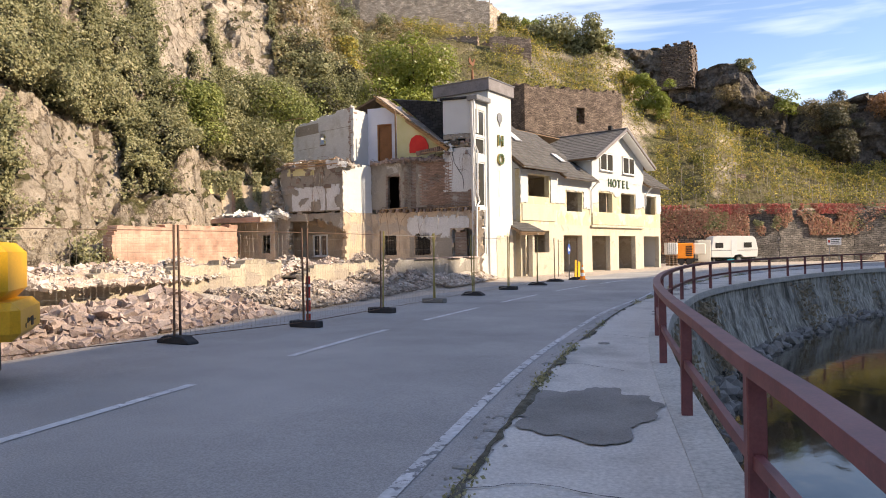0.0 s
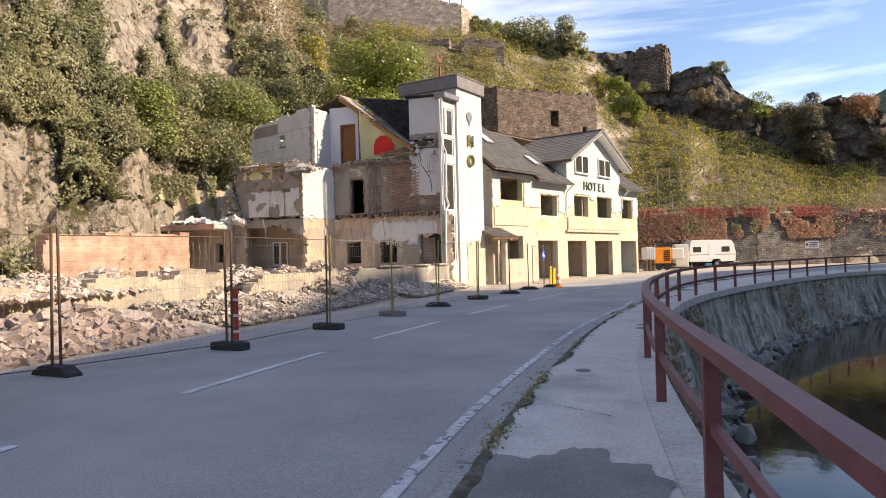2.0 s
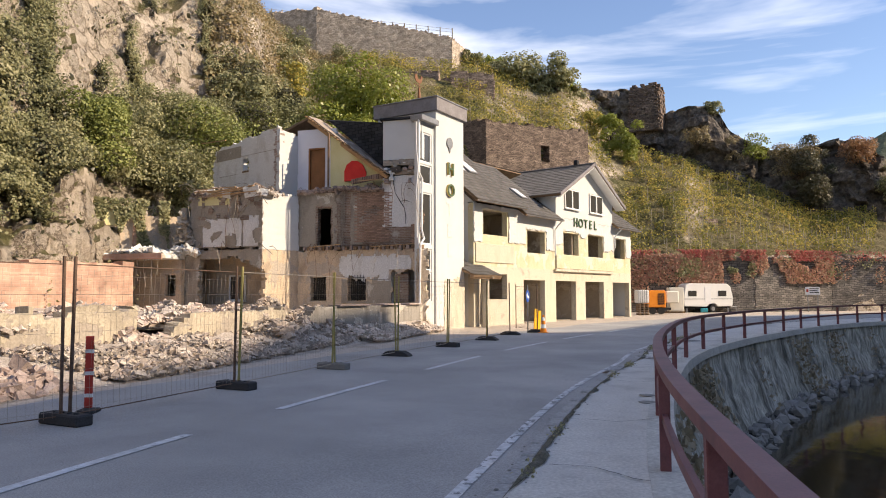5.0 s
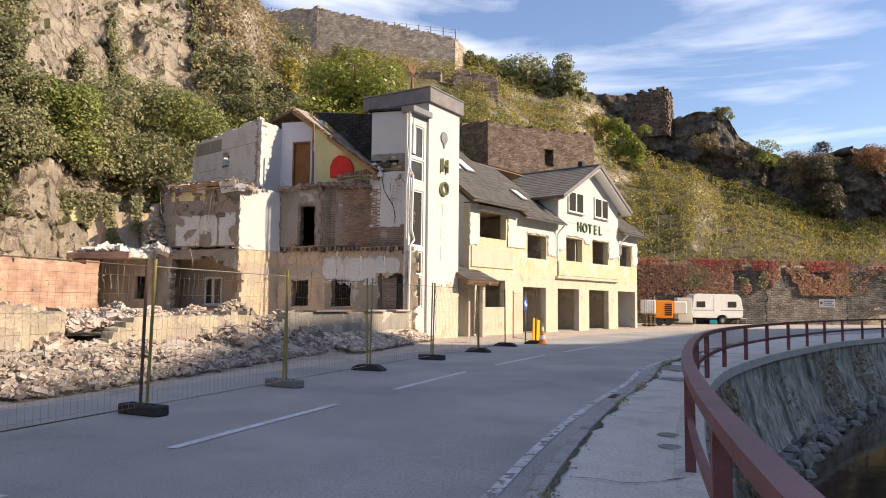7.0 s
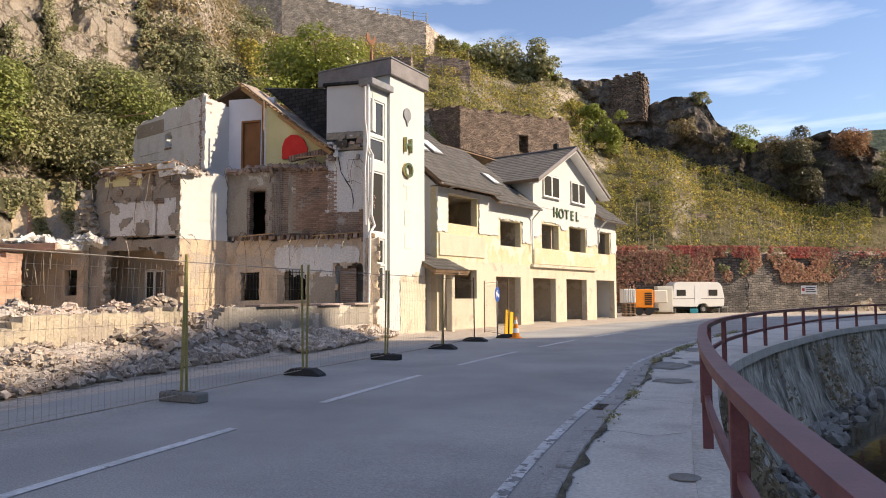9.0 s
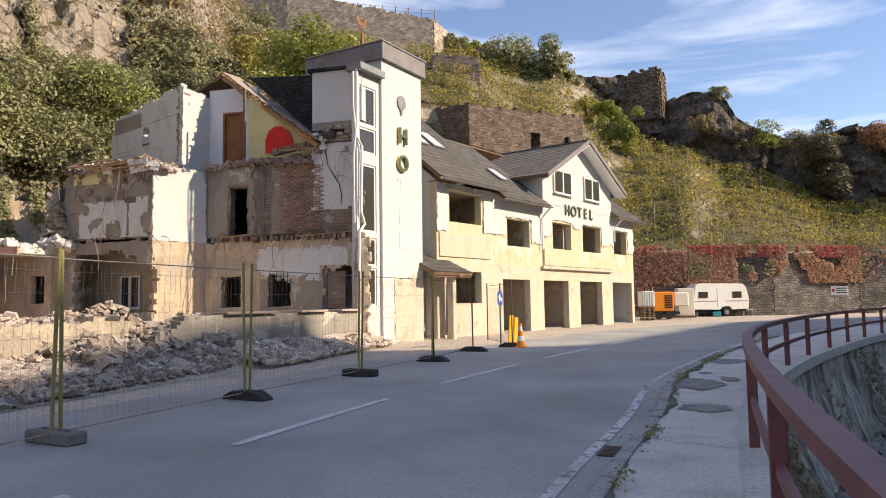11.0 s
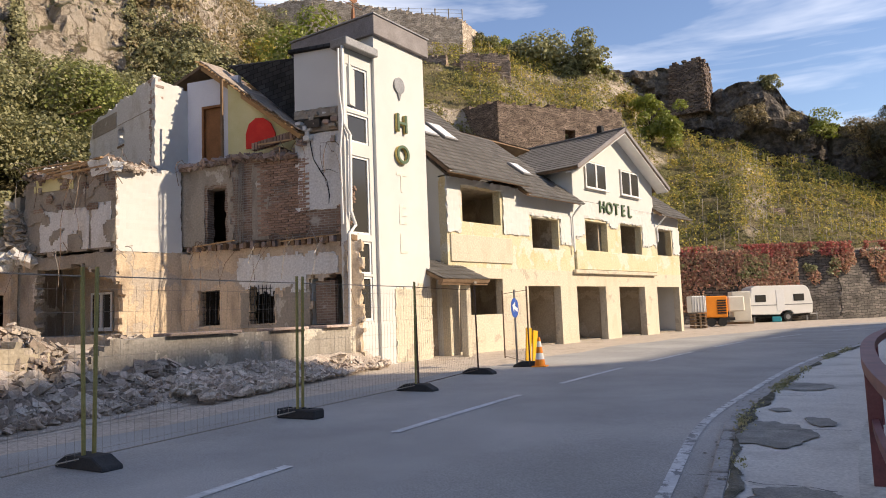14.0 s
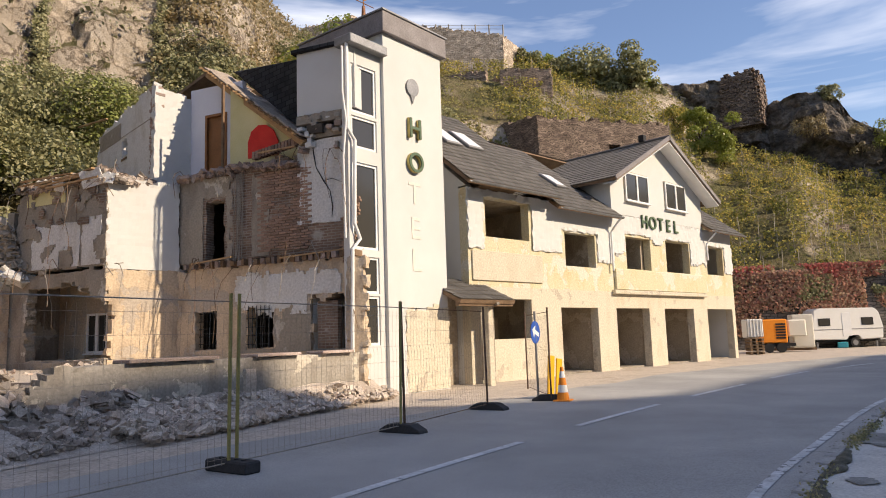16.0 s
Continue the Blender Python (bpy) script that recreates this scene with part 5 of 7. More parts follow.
# beam ends and concrete lintel under the white box
for k, (x0, x1, z0, z1) in enumerate(((-11.0, -9.25, 7.62, 7.88), (-10.9, -9.3, 7.2, 7.5), (-10.2, -9.28, 7.05, 7.3))):
    rw("broken_lintel", ragged_wall(x1 - x0, z0, z1, 0.5, lambda u, z: True, 0.12, 0.05, 20 + k), "grey_plaster", "broken concrete lintel", pose(x0, 36.95 + 0.1 * k, 0))

rnd_l = random.Random(83)
for k in range(26):
    x, z = rnd_l.uniform(-11.0, -9.5), rnd_l.uniform(6.75, 7.8)
    w, h = rnd_l.uniform(0.10, 0.28), rnd_l.uniform(0.07, 0.17)
    rw("broken_block", boxed(0, w, 0, 0.3, 0, h, bevel=0.015), ("grey_plaster", "slab", "white_plaster", "plinth")[k % 4], "", pose(x, 36.84 + rnd_l.uniform(0, 0.12), z, rnd_l.uniform(-6, 6), rnd_l.uniform(-10, 10), rnd_l.uniform(-14, 14)))
# A solid dark block; the pocket's shade is only its colour.
rw("pocket_shade", boxed(-10.6, -10.1, 36.88, 37.0, 7.3, 7.55), "hollow_shade", "dark block standing in for the shade of a lost beam's pocket")
bm = bmesh.new()
tube(bm, [(-10.55, 37.068, 7.15), (-10.5, 37.068, 6.75), (-10.42, 37.068, 6.35), (-10.18, 37.068, 5.95), (-9.98, 37.068, 5.65), (-9.9, 37.068, 5.2), (-9.93, 37.068, 4.9)], [0.012, 0.02, 0.012, 0.022, 0.014, 0.02, 0.006], 4)
rw("plaster_crack", bm, "black", "wide crack running down the plaster")
bm = bmesh.new()
tube(bm, [(-10.2, 37.068, 5.95), (-9.9, 37.068, 5.99), (-9.6, 37.068, 5.85)], [0.012, 0.008, 0.004], 4)
rw("plaster_crack", bm, "black")

# the block that stands forward on the side of the hill
m, L = between((-20.3, 35.25), (-16.15, 35.1))
rw("block_wall", ragged_wall(L, 3.75, 6.6, 0.3, lambda u, z: u > 0.25 + wav(z, 0, 0.35, 1.4, 5) and z < 6.35 + wav(u, 0, 0.2, 1.5, 3) - max(0, 0.8 - u) * 0.5 and z > 3.85 + wav(u, 0, 0.15, 1.8, 2), 0.1, 0.04, 8), "grey_plaster", "torn outer wall with patches of plaster", m)
rw("wall_coat", ragged_wall(L - 0.2, 3.9, 5.6, 0.02, lambda u, z: 0.95 + wav(z, 0, 0.1, 2, 3) < u < 3.95 and z < 5.22 + wav(u, 0, 0.12, 0.9, 2) and not (2.15 < u < 2.75 and 3.95 + wav(u, 0, 0.3, 3, 2) < z < 4.5 + wav(u, 0, 0.5, 2, 7)) and not 3.05 < u < 3.16, 0.1, 0.03, 12, u0=1.0), "white_plaster", "", m @ pose(0, -0.025, 0))
rw("wall_coat", ragged_wall(2.4, 5.85, 6.35, 0.02, lambda u, z: z < 6.3 + wav(u, 0, 0.1, 2, 2), 0.1, 0.03, 13, u0=0.7), "yellow_wall", "strip of yellow paint", m @ pose(0, -0.025, 0))
m, L = between((-16.15, 35.1), (-15.3, 37.0))
rw("white_wall", ragged_wall(L, 3.75, 6.7, 0.3, lambda u, z: z < 6.4 + wav(u, 0, 0.15, 2, 5), 0.1, 0.035, 9), "white", "bright white inner wall laid open", m)
rw("orange_wall", ragged_wall(L, 0.6, 3.75, 0.3, lambda u, z: u > 0.15 + wav(z, 0, 0.3, 1.5, 3) or z > 3.2 + wav(u, 0, 0.2, 2, 2), 0.1, 0.035, 10), "ochre_plaster", "peach coloured plaster wall", m)
# below the block: a broad torn opening
m, L = between((-20.3, 35.3), (-16.15, 35.12))
rw("opening_wall", ragged_wall(L, 0.6, 3.75, 0.3, lambda u, z: u < 0.75 + wav(z, 0, 0.1, 2, 7) or z > 3.35 + wav(u, 0, 0.25, 1.4, 3) - max(0, u - 3.3) * 0.9 or z < 1.2, 0.1, 0.04, 11), "grey_plaster", "wall torn open at ground level", m)
m, L = between((-20.3, 37.0), (-15.6, 37.0))
rw("inner_wall", holed_wall(L, 0.6, 3.75, 0.2, [(1.4, 2.2, 1.4, 2.6), (3.2, 3.9, 1.3, 2.5)]), "ochre_plaster", "inner wall with two windows", m)
win = pvc_window(ruin, 0.9, 1.25, m @ pose(1.8, -0.12, 1.37))
rw("block_side", boxed(-20.6, -20.3, 35.3, 41.0, -0.05, 5.8), "grey_plaster")
rw("block_ceiling", boxed(-20.2, -16.35, 35.5, 37.0, 3.55, 3.8), "wood_dark")
rw("block_floor", boxed(-20.3, -15.4, 35.6, 41, 0.5, 0.75), "inside")

# second floor
m, L = between((-22.0, 39.6), (-16.3, 37.0))
rw("second_floor_wall", ragged_wall(L, 6.4, 10.0, 0.28, lambda u, z: not (3.15 < u < 3.65 and 8.0 < z < 8.65) and u > 0.5 + wav(z, 0, 0.35, 1.6, 4) and u < 6.05 + wav(z, 0, 0.30, 2.2, 2) and z < 9.35 + 0.09 * u + wav(u, 0, 0.10, 1.3, 5) - max(0, 1.0 - u) * 0.5 and z > 6.4 + wav(u, 0, 0.1, 2, 2), 0.07, 0.06, 13), "white_plaster", "torn whitewashed attic wall", m)
for h, w0, w1 in ((8.78, 0.6, 5.9), (7.9, 1.0, 2.8)):
    rw("board_seam", boxed(w0, w1, -0.012, -0.002, h, h + 0.02), "grey_plaster", "", m)
for k in range(26):
    z = 6.6 + 0.125 * k
    u = 5.98 + wav(z, 0, 0.30, 2.2, 2)
    rw("torn_brick", boxed(-0.16, 0.10 + 0.09 * math.sin(k * 2.3), -0.035, 0.3, 0, 0.10, bevel=0.012), "slab", "", m @ pose(u, 0, z, 0, 4 * math.sin(k * 1.7), 6 * math.sin(k * 3.1)))
rw("wall_board", boxed(0.75, 3.0, -0.02, -0.003, 8.75, 9.35, bevel=0.004), "grey_plaster", "grey board left on the wall", m)
rw("window_lining", boxed(3.12, 3.68, -0.03, -0.003, 7.93, 8.0), "wood_dark", "", m)
m, L = between((-16.35, 37.0), (-15.98, 38.2))
rw("bright_wall", ragged_wall(L, 6.45, 10.1, 0.2, lambda u, z: z < 9.75 - 0.1 * u, 0.1, 0.03, 14), "white", "white attic partition", m)
m, L = between((-16.0, 38.2), (-13.9, 38.2))
rw("attic_back", holed_wall(L, 6.5, 9.9, 0.2, [(0.62, 1.5, 6.6, 8.95)]), "lilac", "pale attic back wall", m)
dr = rw("door", boxed(0.70, 1.42, 0.06, 0.12, 6.62, 8.87, bevel=0.01), "door", "brown wooden room door", m)
bm = bmesh.new()
box(bm, 0.62, 0.70, -0.03, 0.16, 6.6, 8.95)
box(bm, 1.42, 1.5, -0.03, 0.16, 6.6, 8.95)
box(bm, 0.70, 1.42, -0.03, 0.16, 8.87, 8.95)
rw("door_frame", bm, "door", "", m)
rw("attic_post", boxed(-13.94, -13.86, 37.25, 37.33, 6.5, 9.45, bevel=0.01), "wood_dark", "timber post with plaster remains")
m, L = between((-14.0, 37.75), (-10.8, 37.55))
yb = bmesh.new()
prism(yb, [(0, 6.7), (L, 6.7), (L, 7.5), (0, 9.45)], 0.15, Matrix())
rw("yellow_wall", yb, "yellow_wall", "pale yellow attic wall", m)
rb = bmesh.new()
prism(rb, [(0.80, 7.1), (1.95, 7.1), (1.95, 7.5), (1.78, 7.85), (1.5, 8.05), (1.2, 8.08), (0.93, 7.92), (0.80, 7.6)], 0.05, Matrix())
rw("red_panel", rb, "red", "bright red arched sheet", m @ pose(0, -0.10, 0))
for k in range(16):
    rw("brick", boxed(-12.6 + 0.115 * k, -12.51 + 0.115 * k, 37.02, 37.2, 6.86 + 0.018 * k, 7.09 + 0.018 * k), "brick_piece")

# roof remains: slate slope, cut verge with its rafters and battens
A, C = Vector((-15.35, 38.5, 10.62)), Vector((-10.6, 37.05, 7.25))
sl = bmesh.new()
fa = [sl.verts.new(p) for p in (A + Vector((0.9, 0.0, -0.25)), C, Vector((-10.98, 37.3, 9.75)), Vector((-14.7, 38.7, 10.5)))]
fb = [sl.verts.new(v.co + Vector((0.0, 0.18, -0.02))) for v in fa]
sl.faces.new(fa)
sl.faces.new(fb[::-1])
for i in range(4):
    sl.faces.new((fa[i], fb[i], fb[(i + 1) % 4], fa[(i + 1) % 4]))
rw("slate_roof", sl, "slate", "remaining dark slate roof slope")


def verge():
    d = (C - A)
    ln = d.length
    x = d.normalized()
    y = Vector((0, 0, 1)).cross(x).normalized()
    if y.y > 0:
        y = -y
    z = x.cross(y).normalized()
    if z.z < 0:
        z = -z
    base = Matrix((x, y, z)).transposed().to_4x4()
    base.translation = A
    rw("rafter", boxed(0.0, ln, 0.05, 0.20, -0.30, -0.12, bevel=0.01), "wood", "cut roof rafter", base)
    rw("rafter", boxed(0.1, ln * 0.93, -0.75, -0.62, -0.32, -0.12, bevel=0.01), "wood", "", base)
    rw("roof_boarding", boxed(0, ln, -1.1, 0.35, -0.12, -0.08), "wood_dark", "underside of roof boarding", base)
    for k in range(24):
        rw("batten", boxed(ln * k / 24, ln * k / 24 + 0.05, -0.5, 0.42 + 0.12 * random.random(), -0.08, -0.03), "wood", "", base)
    for k in range(21):
        rw("roof_tile", boxed(ln * k / 21 + 0.02, ln * k / 21 + 0.29, -0.55, 0.28 + 0.16 * random.random(), -0.03, 0.02, bevel=0.008), "old_tile", "", base)
    # the far slope of the same roof falls away behind the peak
    rw("tie_beam", boxed(-16.0, -13.3, 38.4, 38.6, 9.35, 9.6, bevel=0.01), "wood", "horizontal roof timber")
    bm = bmesh.new()
    box(bm, 0, 2.2, 0, 1.6, -0.10, 0.0)
    rw("roof_boarding", bm, "wood_dark", "", pose(-17.6, 38.5, 9.75, 0, -24, 0))


verge()

# plinth and sills along the street
m, L = between((-10.85, 28.7), (-8.98, 36.95))
rw("plinth_wall", ragged_wall(L, -0.05, 1.4, 0.4, lambda u, z: z < 1.18 + wav(u, 0, 0.05, 1.5, 2) - max(0, 0.7 - u) * 0.7, 0.1, 0.03, 15), "plinth", "stained plinth wall with flaking paint", m)
for a, b in ((1.9, 3.9), (4.9, 6.2), (6.9, 8.0)):
    rw("sill_slab", boxed(a, b, -0.14, 0.45, 1.2, 1.27, bevel=0.012), "slab", "stone sill slab", m)
rw("terrace_fill", boxed(-20.3, -10.95, 29.2, 36.9, -0.05, 0.95), "dirt")
rw("terrace_fill", boxed(-10.94, -9.75, 33.2, 36.9, -0.05, 0.95), "dirt")
m, L = between((-8.98, 36.95), (-9.0, 37.05))
rw("corner_pier", ragged_wall(0.55, -0.05, 3.7, 0.4, lambda u, z: u < 0.5 + wav(z, 0, 0.12, 2.2, 3), 0.1, 0.05, 17), "ochre_plaster", "broken corner pier", pose(-9.3, 36.72, 0, 0, 0, 16))


def toothing():
    """Bricks that stick out of the torn corner, and those that lie bare on the wall."""
    rnd = random.Random(4)
    me = mesh_of("brick", boxed(0, 0.235, 0, 0.11, 0, 0.065, bevel=0.006), M["brick_piece"])
    holder = rw("brick_toothing", boxed(-9.45, -9.2, 37.12, 37.35, 3.7, 5.2), "brick", "torn brick corner")
    for k in range(24):
        z = 3.6 + k * 0.075
        for j in range(2):
            part("brick", me, M["brick_piece"], holder, m=pose(-9.50 + 0.12 * j + rnd.uniform(-0.10, 0.10) - 0.1 * math.sin(z * 2), 37.02 - 0.06 * j, z, rnd.uniform(-3, 3), rnd.uniform(-3, 3), rnd.uniform(-12, 12)))
    wallb = rw("bare_bricks", boxed(-12.3, -11.2, 37.094, 37.099, 4.1, 6.6), "brick")
    for r in range(30):
        for c in range(7):
            x = -12.45 + c * 0.25 + (0.125 if r % 2 else 0) + rnd.uniform(-0.006, 0.006)
            z = 4.1 + r * 0.078
            if wav(x, z, 1.0, 1.2, 3) < -0.25:
                continue
            part("brick", me, M["brick_piece"], wallb, m=pose(x, 37.062 + rnd.uniform(-0.008, 0.012), z))


toothing()

# red canopy slab and lean-to wall beside the block
canopy = thing("canopy", pose(0, 0, 0), "broken flat canopy with red edge and debris on top", "canopy")
part("slab", boxed(-23.6, -20.35, 33.6, 37.2, 3.32, 3.52, bevel=0.03), M["white_plaster"], canopy)
part("edge", boxed(-23.65, -20.3, 33.52, 33.6, 3.28, 3.55, bevel=0.01), M["pink_brick"], canopy, "reddish edge beam")
part("rear_wall", holed_wall(3.2, 0.6, 3.32, 0.25, [(2.3, 2.9, 1.6, 2.6)]), M["ochre_plaster"], canopy, m=pose(-23.5, 35.0, 0))
for k in range(9):
    x = -23.4 + 0.36 * k
    bm = bmesh.new()
    tube(bm, [(x, 33.6, 3.3), (x + 0.05 * math.sin(k * 2), 33.55, 2.9 - 0.15 * (k % 3)), (x + 0.1 * math.cos(k), 33.6, 2.6 - 0.3 * (k % 4))], 0.014, 5)
    part("hanging_wire", bm, M["fence_grey"], canopy)

# the stump of an outbuilding between canopy and cliff
hut = thing("outbuilding", Matrix(), "stump of an old outbuilding overgrown with creepers", "building")
m, L = between((-24.4, 33.9), (-20.9, 37.7))
part("wall", ragged_wall(L, 3.0, 6.4, 0.3, lambda u, z: z < 6.1 - 0.12 * u + wav(u, 0, 0.12, 1.2, 6) and not (0.75 < u < 1.25 and 3.4 < z < 4.9) and not (u > 2.4 and z > 5.5), 0.12, 0.04, 51), M["ochre_plaster"], hut, "", m)
part("panel", boxed(0.35, 1.4, -0.05, -0.004, 5.0, 5.75, bevel=0.01), M["yellow_wall"], hut, "pale yellow painted panel", m)
part("pier", boxed(1.75, 2.05, -0.08, -0.004, 3.4, 5.9, bevel=0.02), M["pink_brick"], hut, "reddish brick pier", m)
hut_rnd = random.Random(61)
hut_p, hut_n = [], []
while len(hut_p) < 2600:
    u, z = hut_rnd.uniform(0, 3.4), hut_rnd.uniform(3.8, 6.3)
    if noise.noise(Vector((u * 1.6, 0, z * 0.45))) < 0.10 - 0.35 * (z > 5.8):
        continue
    q = m @ Vector((u, -0.08 - 0.22 * hut_rnd.random(), z))
    hut_p.append(tuple(q))
    hut_n.append((0.6, -0.7, 0.4))

# retaining wall of pink block at the cliff's foot, low cream wall towards the street
rwall = thing("retaining_wall", Matrix(), "long retaining wall of pinkish blocks with broken crest", "wall", kind="structure")
m, L = between((-21.9, 24.5), (-21.7, 33.45))
part("wall", ragged_wall(L, -0.05, 4.0, 0.5, lambda u, z: z < 2.85 + 0.03 * u + wav(u, 0, 0.07, 0.9, 3) - max(0, 0.5 - u) * 1.5 and u > 0.15 + wav(z, 0, 0.25, 1.6, 4), 0.14, 0.04, 18), M["pink_brick"], rwall, m=m)
low = thing("low_wall", Matrix(), "remains of a cream painted ground-floor wall", "wall", kind="structure")
for (a, b, h, sd) in (((-14.6, 4.0), (-12.5, 16.0), 1.3, 1), ((-12.5, 16.0), (-11.9, 21.5), 1.5, 2), ((-11.9, 21.4), (-11.7, 22.7), 0.75, 5), ((-11.7, 22.6), (-11.0, 28.2), 1.35, 3)):
    m, L = between(a, b)
    part("wall", ragged_wall(L, -0.05, 1.6, 0.4, lambda u, z: z < h - 0.22 + wav(u, 0, 0.26, 0.8, sd) - 0.5 * max(0, 1 - u), 0.12, 0.05, 18 + sd), M["low_wall"], low, m=m)
fill = bmesh.new()
rows = []
for i in range(30):
    y = -10 + i * 1.4
    rows.append([fill.verts.new((x, y, 0.75 + 0.35 * k / 8 + 0.25 * noise.noise(Vector((x, y, 3)) * 0.5))) for k, x in enumerate([-12.6 - (2.6 if y < 10 else max(0, (16 - y) * 0.4)) - 1.2 * j for j in range(9)])])
for a, b in zip(rows, rows[1:]):
    for k in range(8):
        fill.faces.new((a[k], a[k + 1], b[k + 1], b[k]))
tagged(part("rubble_terrace", fill, M["dirt"]), "levelled terrace of crushed rubble", "ground", kind="structure")


# ---------------------------------------------------------------- rubble
def chunk(rnd, s):
    c = [Vector((x, y, z)) for z in (-1, 1) for y in (-1, 1) for x in (-1, 1)]
    f = Vector((rnd.uniform(0.6, 1.5), rnd.uniform(0.4, 1.1), rnd.uniform(0.18, 0.75)))
    e = Euler((rnd.uniform(-0.7, 0.7), rnd.uniform(-0.7, 0.7), rnd.random() * 6.3)).to_matrix()
    return [e @ Vector(((v.x + rnd.uniform(-0.42, 0.42)) * f.x, (v.y + rnd.uniform(-0.42, 0.42)) * f.y, (v.z + rnd.uniform(-0.3, 0.3)) * f.z)) * s for v in c]


QUADS = ((0, 2, 3, 1), (4, 5, 7, 6), (0, 1, 5, 4), (2, 6, 7, 3), (0, 4, 6, 2), (1, 3, 7, 5))


def heap(name, label, place, count, lo, hi, mat, seed, power=2.5):
    """A heap of broken masonry: place(rnd) gives a spot and the height of the heap there."""
    rnd = random.Random(seed)
    verts, faces = [], []
    for _ in range(count):
        p = place(rnd)
        s = lo + (hi - lo) * rnd.random() ** power
        o = len(verts)
        verts += [tuple(v + p + Vector((0, 0, s * 0.2))) for v in chunk(rnd, s)]
        faces += [tuple(o + i for i in q) for q in QUADS]
    return tagged(part(name, mesh_from(name, verts, faces, M[mat]), M[mat]), label, "rubble", kind="stuff")


def spread(x0, x1, y0, y1, z, top):
    def place(rnd):
        u, v = rnd.random(), rnd.random()
        h = top * max(0, 1 - (2 * u - 1) ** 2) * (0.6 + 0.4 * noise.noise(Vector((v * 6, 0, x0))))
        return Vector((x0 + (x1 - x0) * u, y0 + (y1 - y0) * v, z + h * rnd.random() ** 0.4))
    return place


def mound(x0, x1, y0, y1, z, top, rise=0.0, f=0.9):
    """Debris in an uneven sheet; rise lifts it towards x0."""
    def place(rnd):
        x, y = rnd.uniform(x0, x1), rnd.uniform(y0, y1)
        fade = min(1.0, 4 * (x - x0) / (x1 - x0) + 0.3, 4 * (x1 - x) / (x1 - x0) + 0.1)
        h = top * max(0.08, 0.45 + 0.85 * noise.fractal(Vector((x * f, y * f, x0)), 1, 2.1, 3)) * fade + rise * (x1 - x) / (x1 - x0)
        return Vector((x, y, z + h * rnd.random() ** 0.35))
    return place


def debris_slope():
    """Trodden dust and fine debris that rises from the road to the walls."""
    bm = bmesh.new()
    rows = []
    for j in range(120):
        y = 7.5 + j * 0.25
        foot = stepped_line(((7, -9.4), (17, -9.0), (26, -8.7), (38, -8.15)), y)
        head = stepped_line(((7, -13.3), (16, -12.3), (28, -10.7), (38, -8.7)), y)
        row = []
        for k in range(16):
            t = k / 15
            x = foot + (head - foot) * t
            n = noise.fractal(Vector((x * 1.1, y * 1.1, 4)), 1, 2.1, 4)
            row.append(bm.verts.new((x, y, -0.02 + min(1, t * 3) * (0.45 * t + 0.10 * (n + 0.5) + 0.03 * noise.noise(Vector((x * 6, y * 6, 0)))))))
        rows.append(row)
    for a, b in zip(rows, rows[1:]):
        for k in range(15):
            bm.faces.new((a[k], a[k + 1], b[k + 1], b[k]))
    return bm


def stepped_line(pairs, v):
    for (a, p), (b, q) in zip(pairs, pairs[1:]):
        if v <= b:
            return p + (q - p) * (v - a) / (b - a)
    return pairs[-1][1]


M["debris"] = surface("mixed_debris", [(0.36, 0.305, 0.26), (0.53, 0.46, 0.39), (0.46, 0.37, 0.305), (0.64, 0.57, 0.50)], 1.1, 24, 0.95, 0.6, island=0.6)
M["dust"] = surface("grey_demolition_dust", [(0.33, 0.275, 0.225), (0.45, 0.385, 0.325), (0.54, 0.47, 0.40)], 1.4, 26, 0.95, 0.8, contrast=0.4, height=0.03)
tagged(part("debris_slope", debris_slope(), M["dust"]), "slope of grey dust and crushed plaster", "ground", kind="structure")
heap("rubble_heap", "heap of broken bricks and plaster", mound(-15.8, -12.2, 12, 29, 0.85, 0.55), 17000, 0.009, 0.11, "rubble", 1, 3.2)
heap("rubble_heap", "pale broken masonry on the terrace", mound(-22.8, -15, 4, 33, 0.8, 0.35, 0.0, 0.5), 15000, 0.010, 0.12, "rubble", 2, 4.0)
heap("rubble_heap", "grey debris sloping from the plinth to the road", mound(-12.0, -8.9, 17.5, 30.5, 0.04, 0.20, 0.45), 26000, 0.007, 0.085, "debris", 3, 4.5)
heap("rubble_heap", "debris in front of the plinth wall", mound(-10.6, -8.1, 29, 37.5, 0.06, 0.28, 0.32), 9000, 0.007, 0.09, "debris", 4, 4.5)
heap("slab_heap", "pile of broken pinkish stone and slabs by the fence", mound(-12.4, -9.2, 8.5, 16.5, -0.05, 0.55, 0.2), 9000, 0.012, 0.15, "slab", 5, 2.6)
heap("rubble_heap", "debris lying on the torn storey floor", mound(-19.9, -15.8, 35.15, 37.2, 6.25, 0.55, 0.0, 1.3), 9000, 0.008, 0.12, "rubble", 6, 3.2)
heap("rubble_heap", "debris along the broken wall top", spread(-15.3, -11, 36.9, 37.5, 6.5, 0.32), 1100, 0.015, 0.12, "slab", 7)
heap("rubble_heap", "debris on the red canopy", spread(-23.5, -20.4, 33.7, 35.5, 3.5, 0.4), 700, 0.02, 0.17, "white_plaster", 8)
heap("rubble_heap", "debris at the lower torn corner", spread(-20.6, -19.6, 34.9, 35.6, 3.6, 0.4), 200, 0.05, 0.2, "white_plaster", 9)
heap("rubble_heap", "boulders and lumps at the plinth's broken end", mound(-12.4, -9.7, 25.6, 30.6, 0.1, 0.8, 0.65), 9500, 0.010, 0.14, "debris", 10, 5.0)


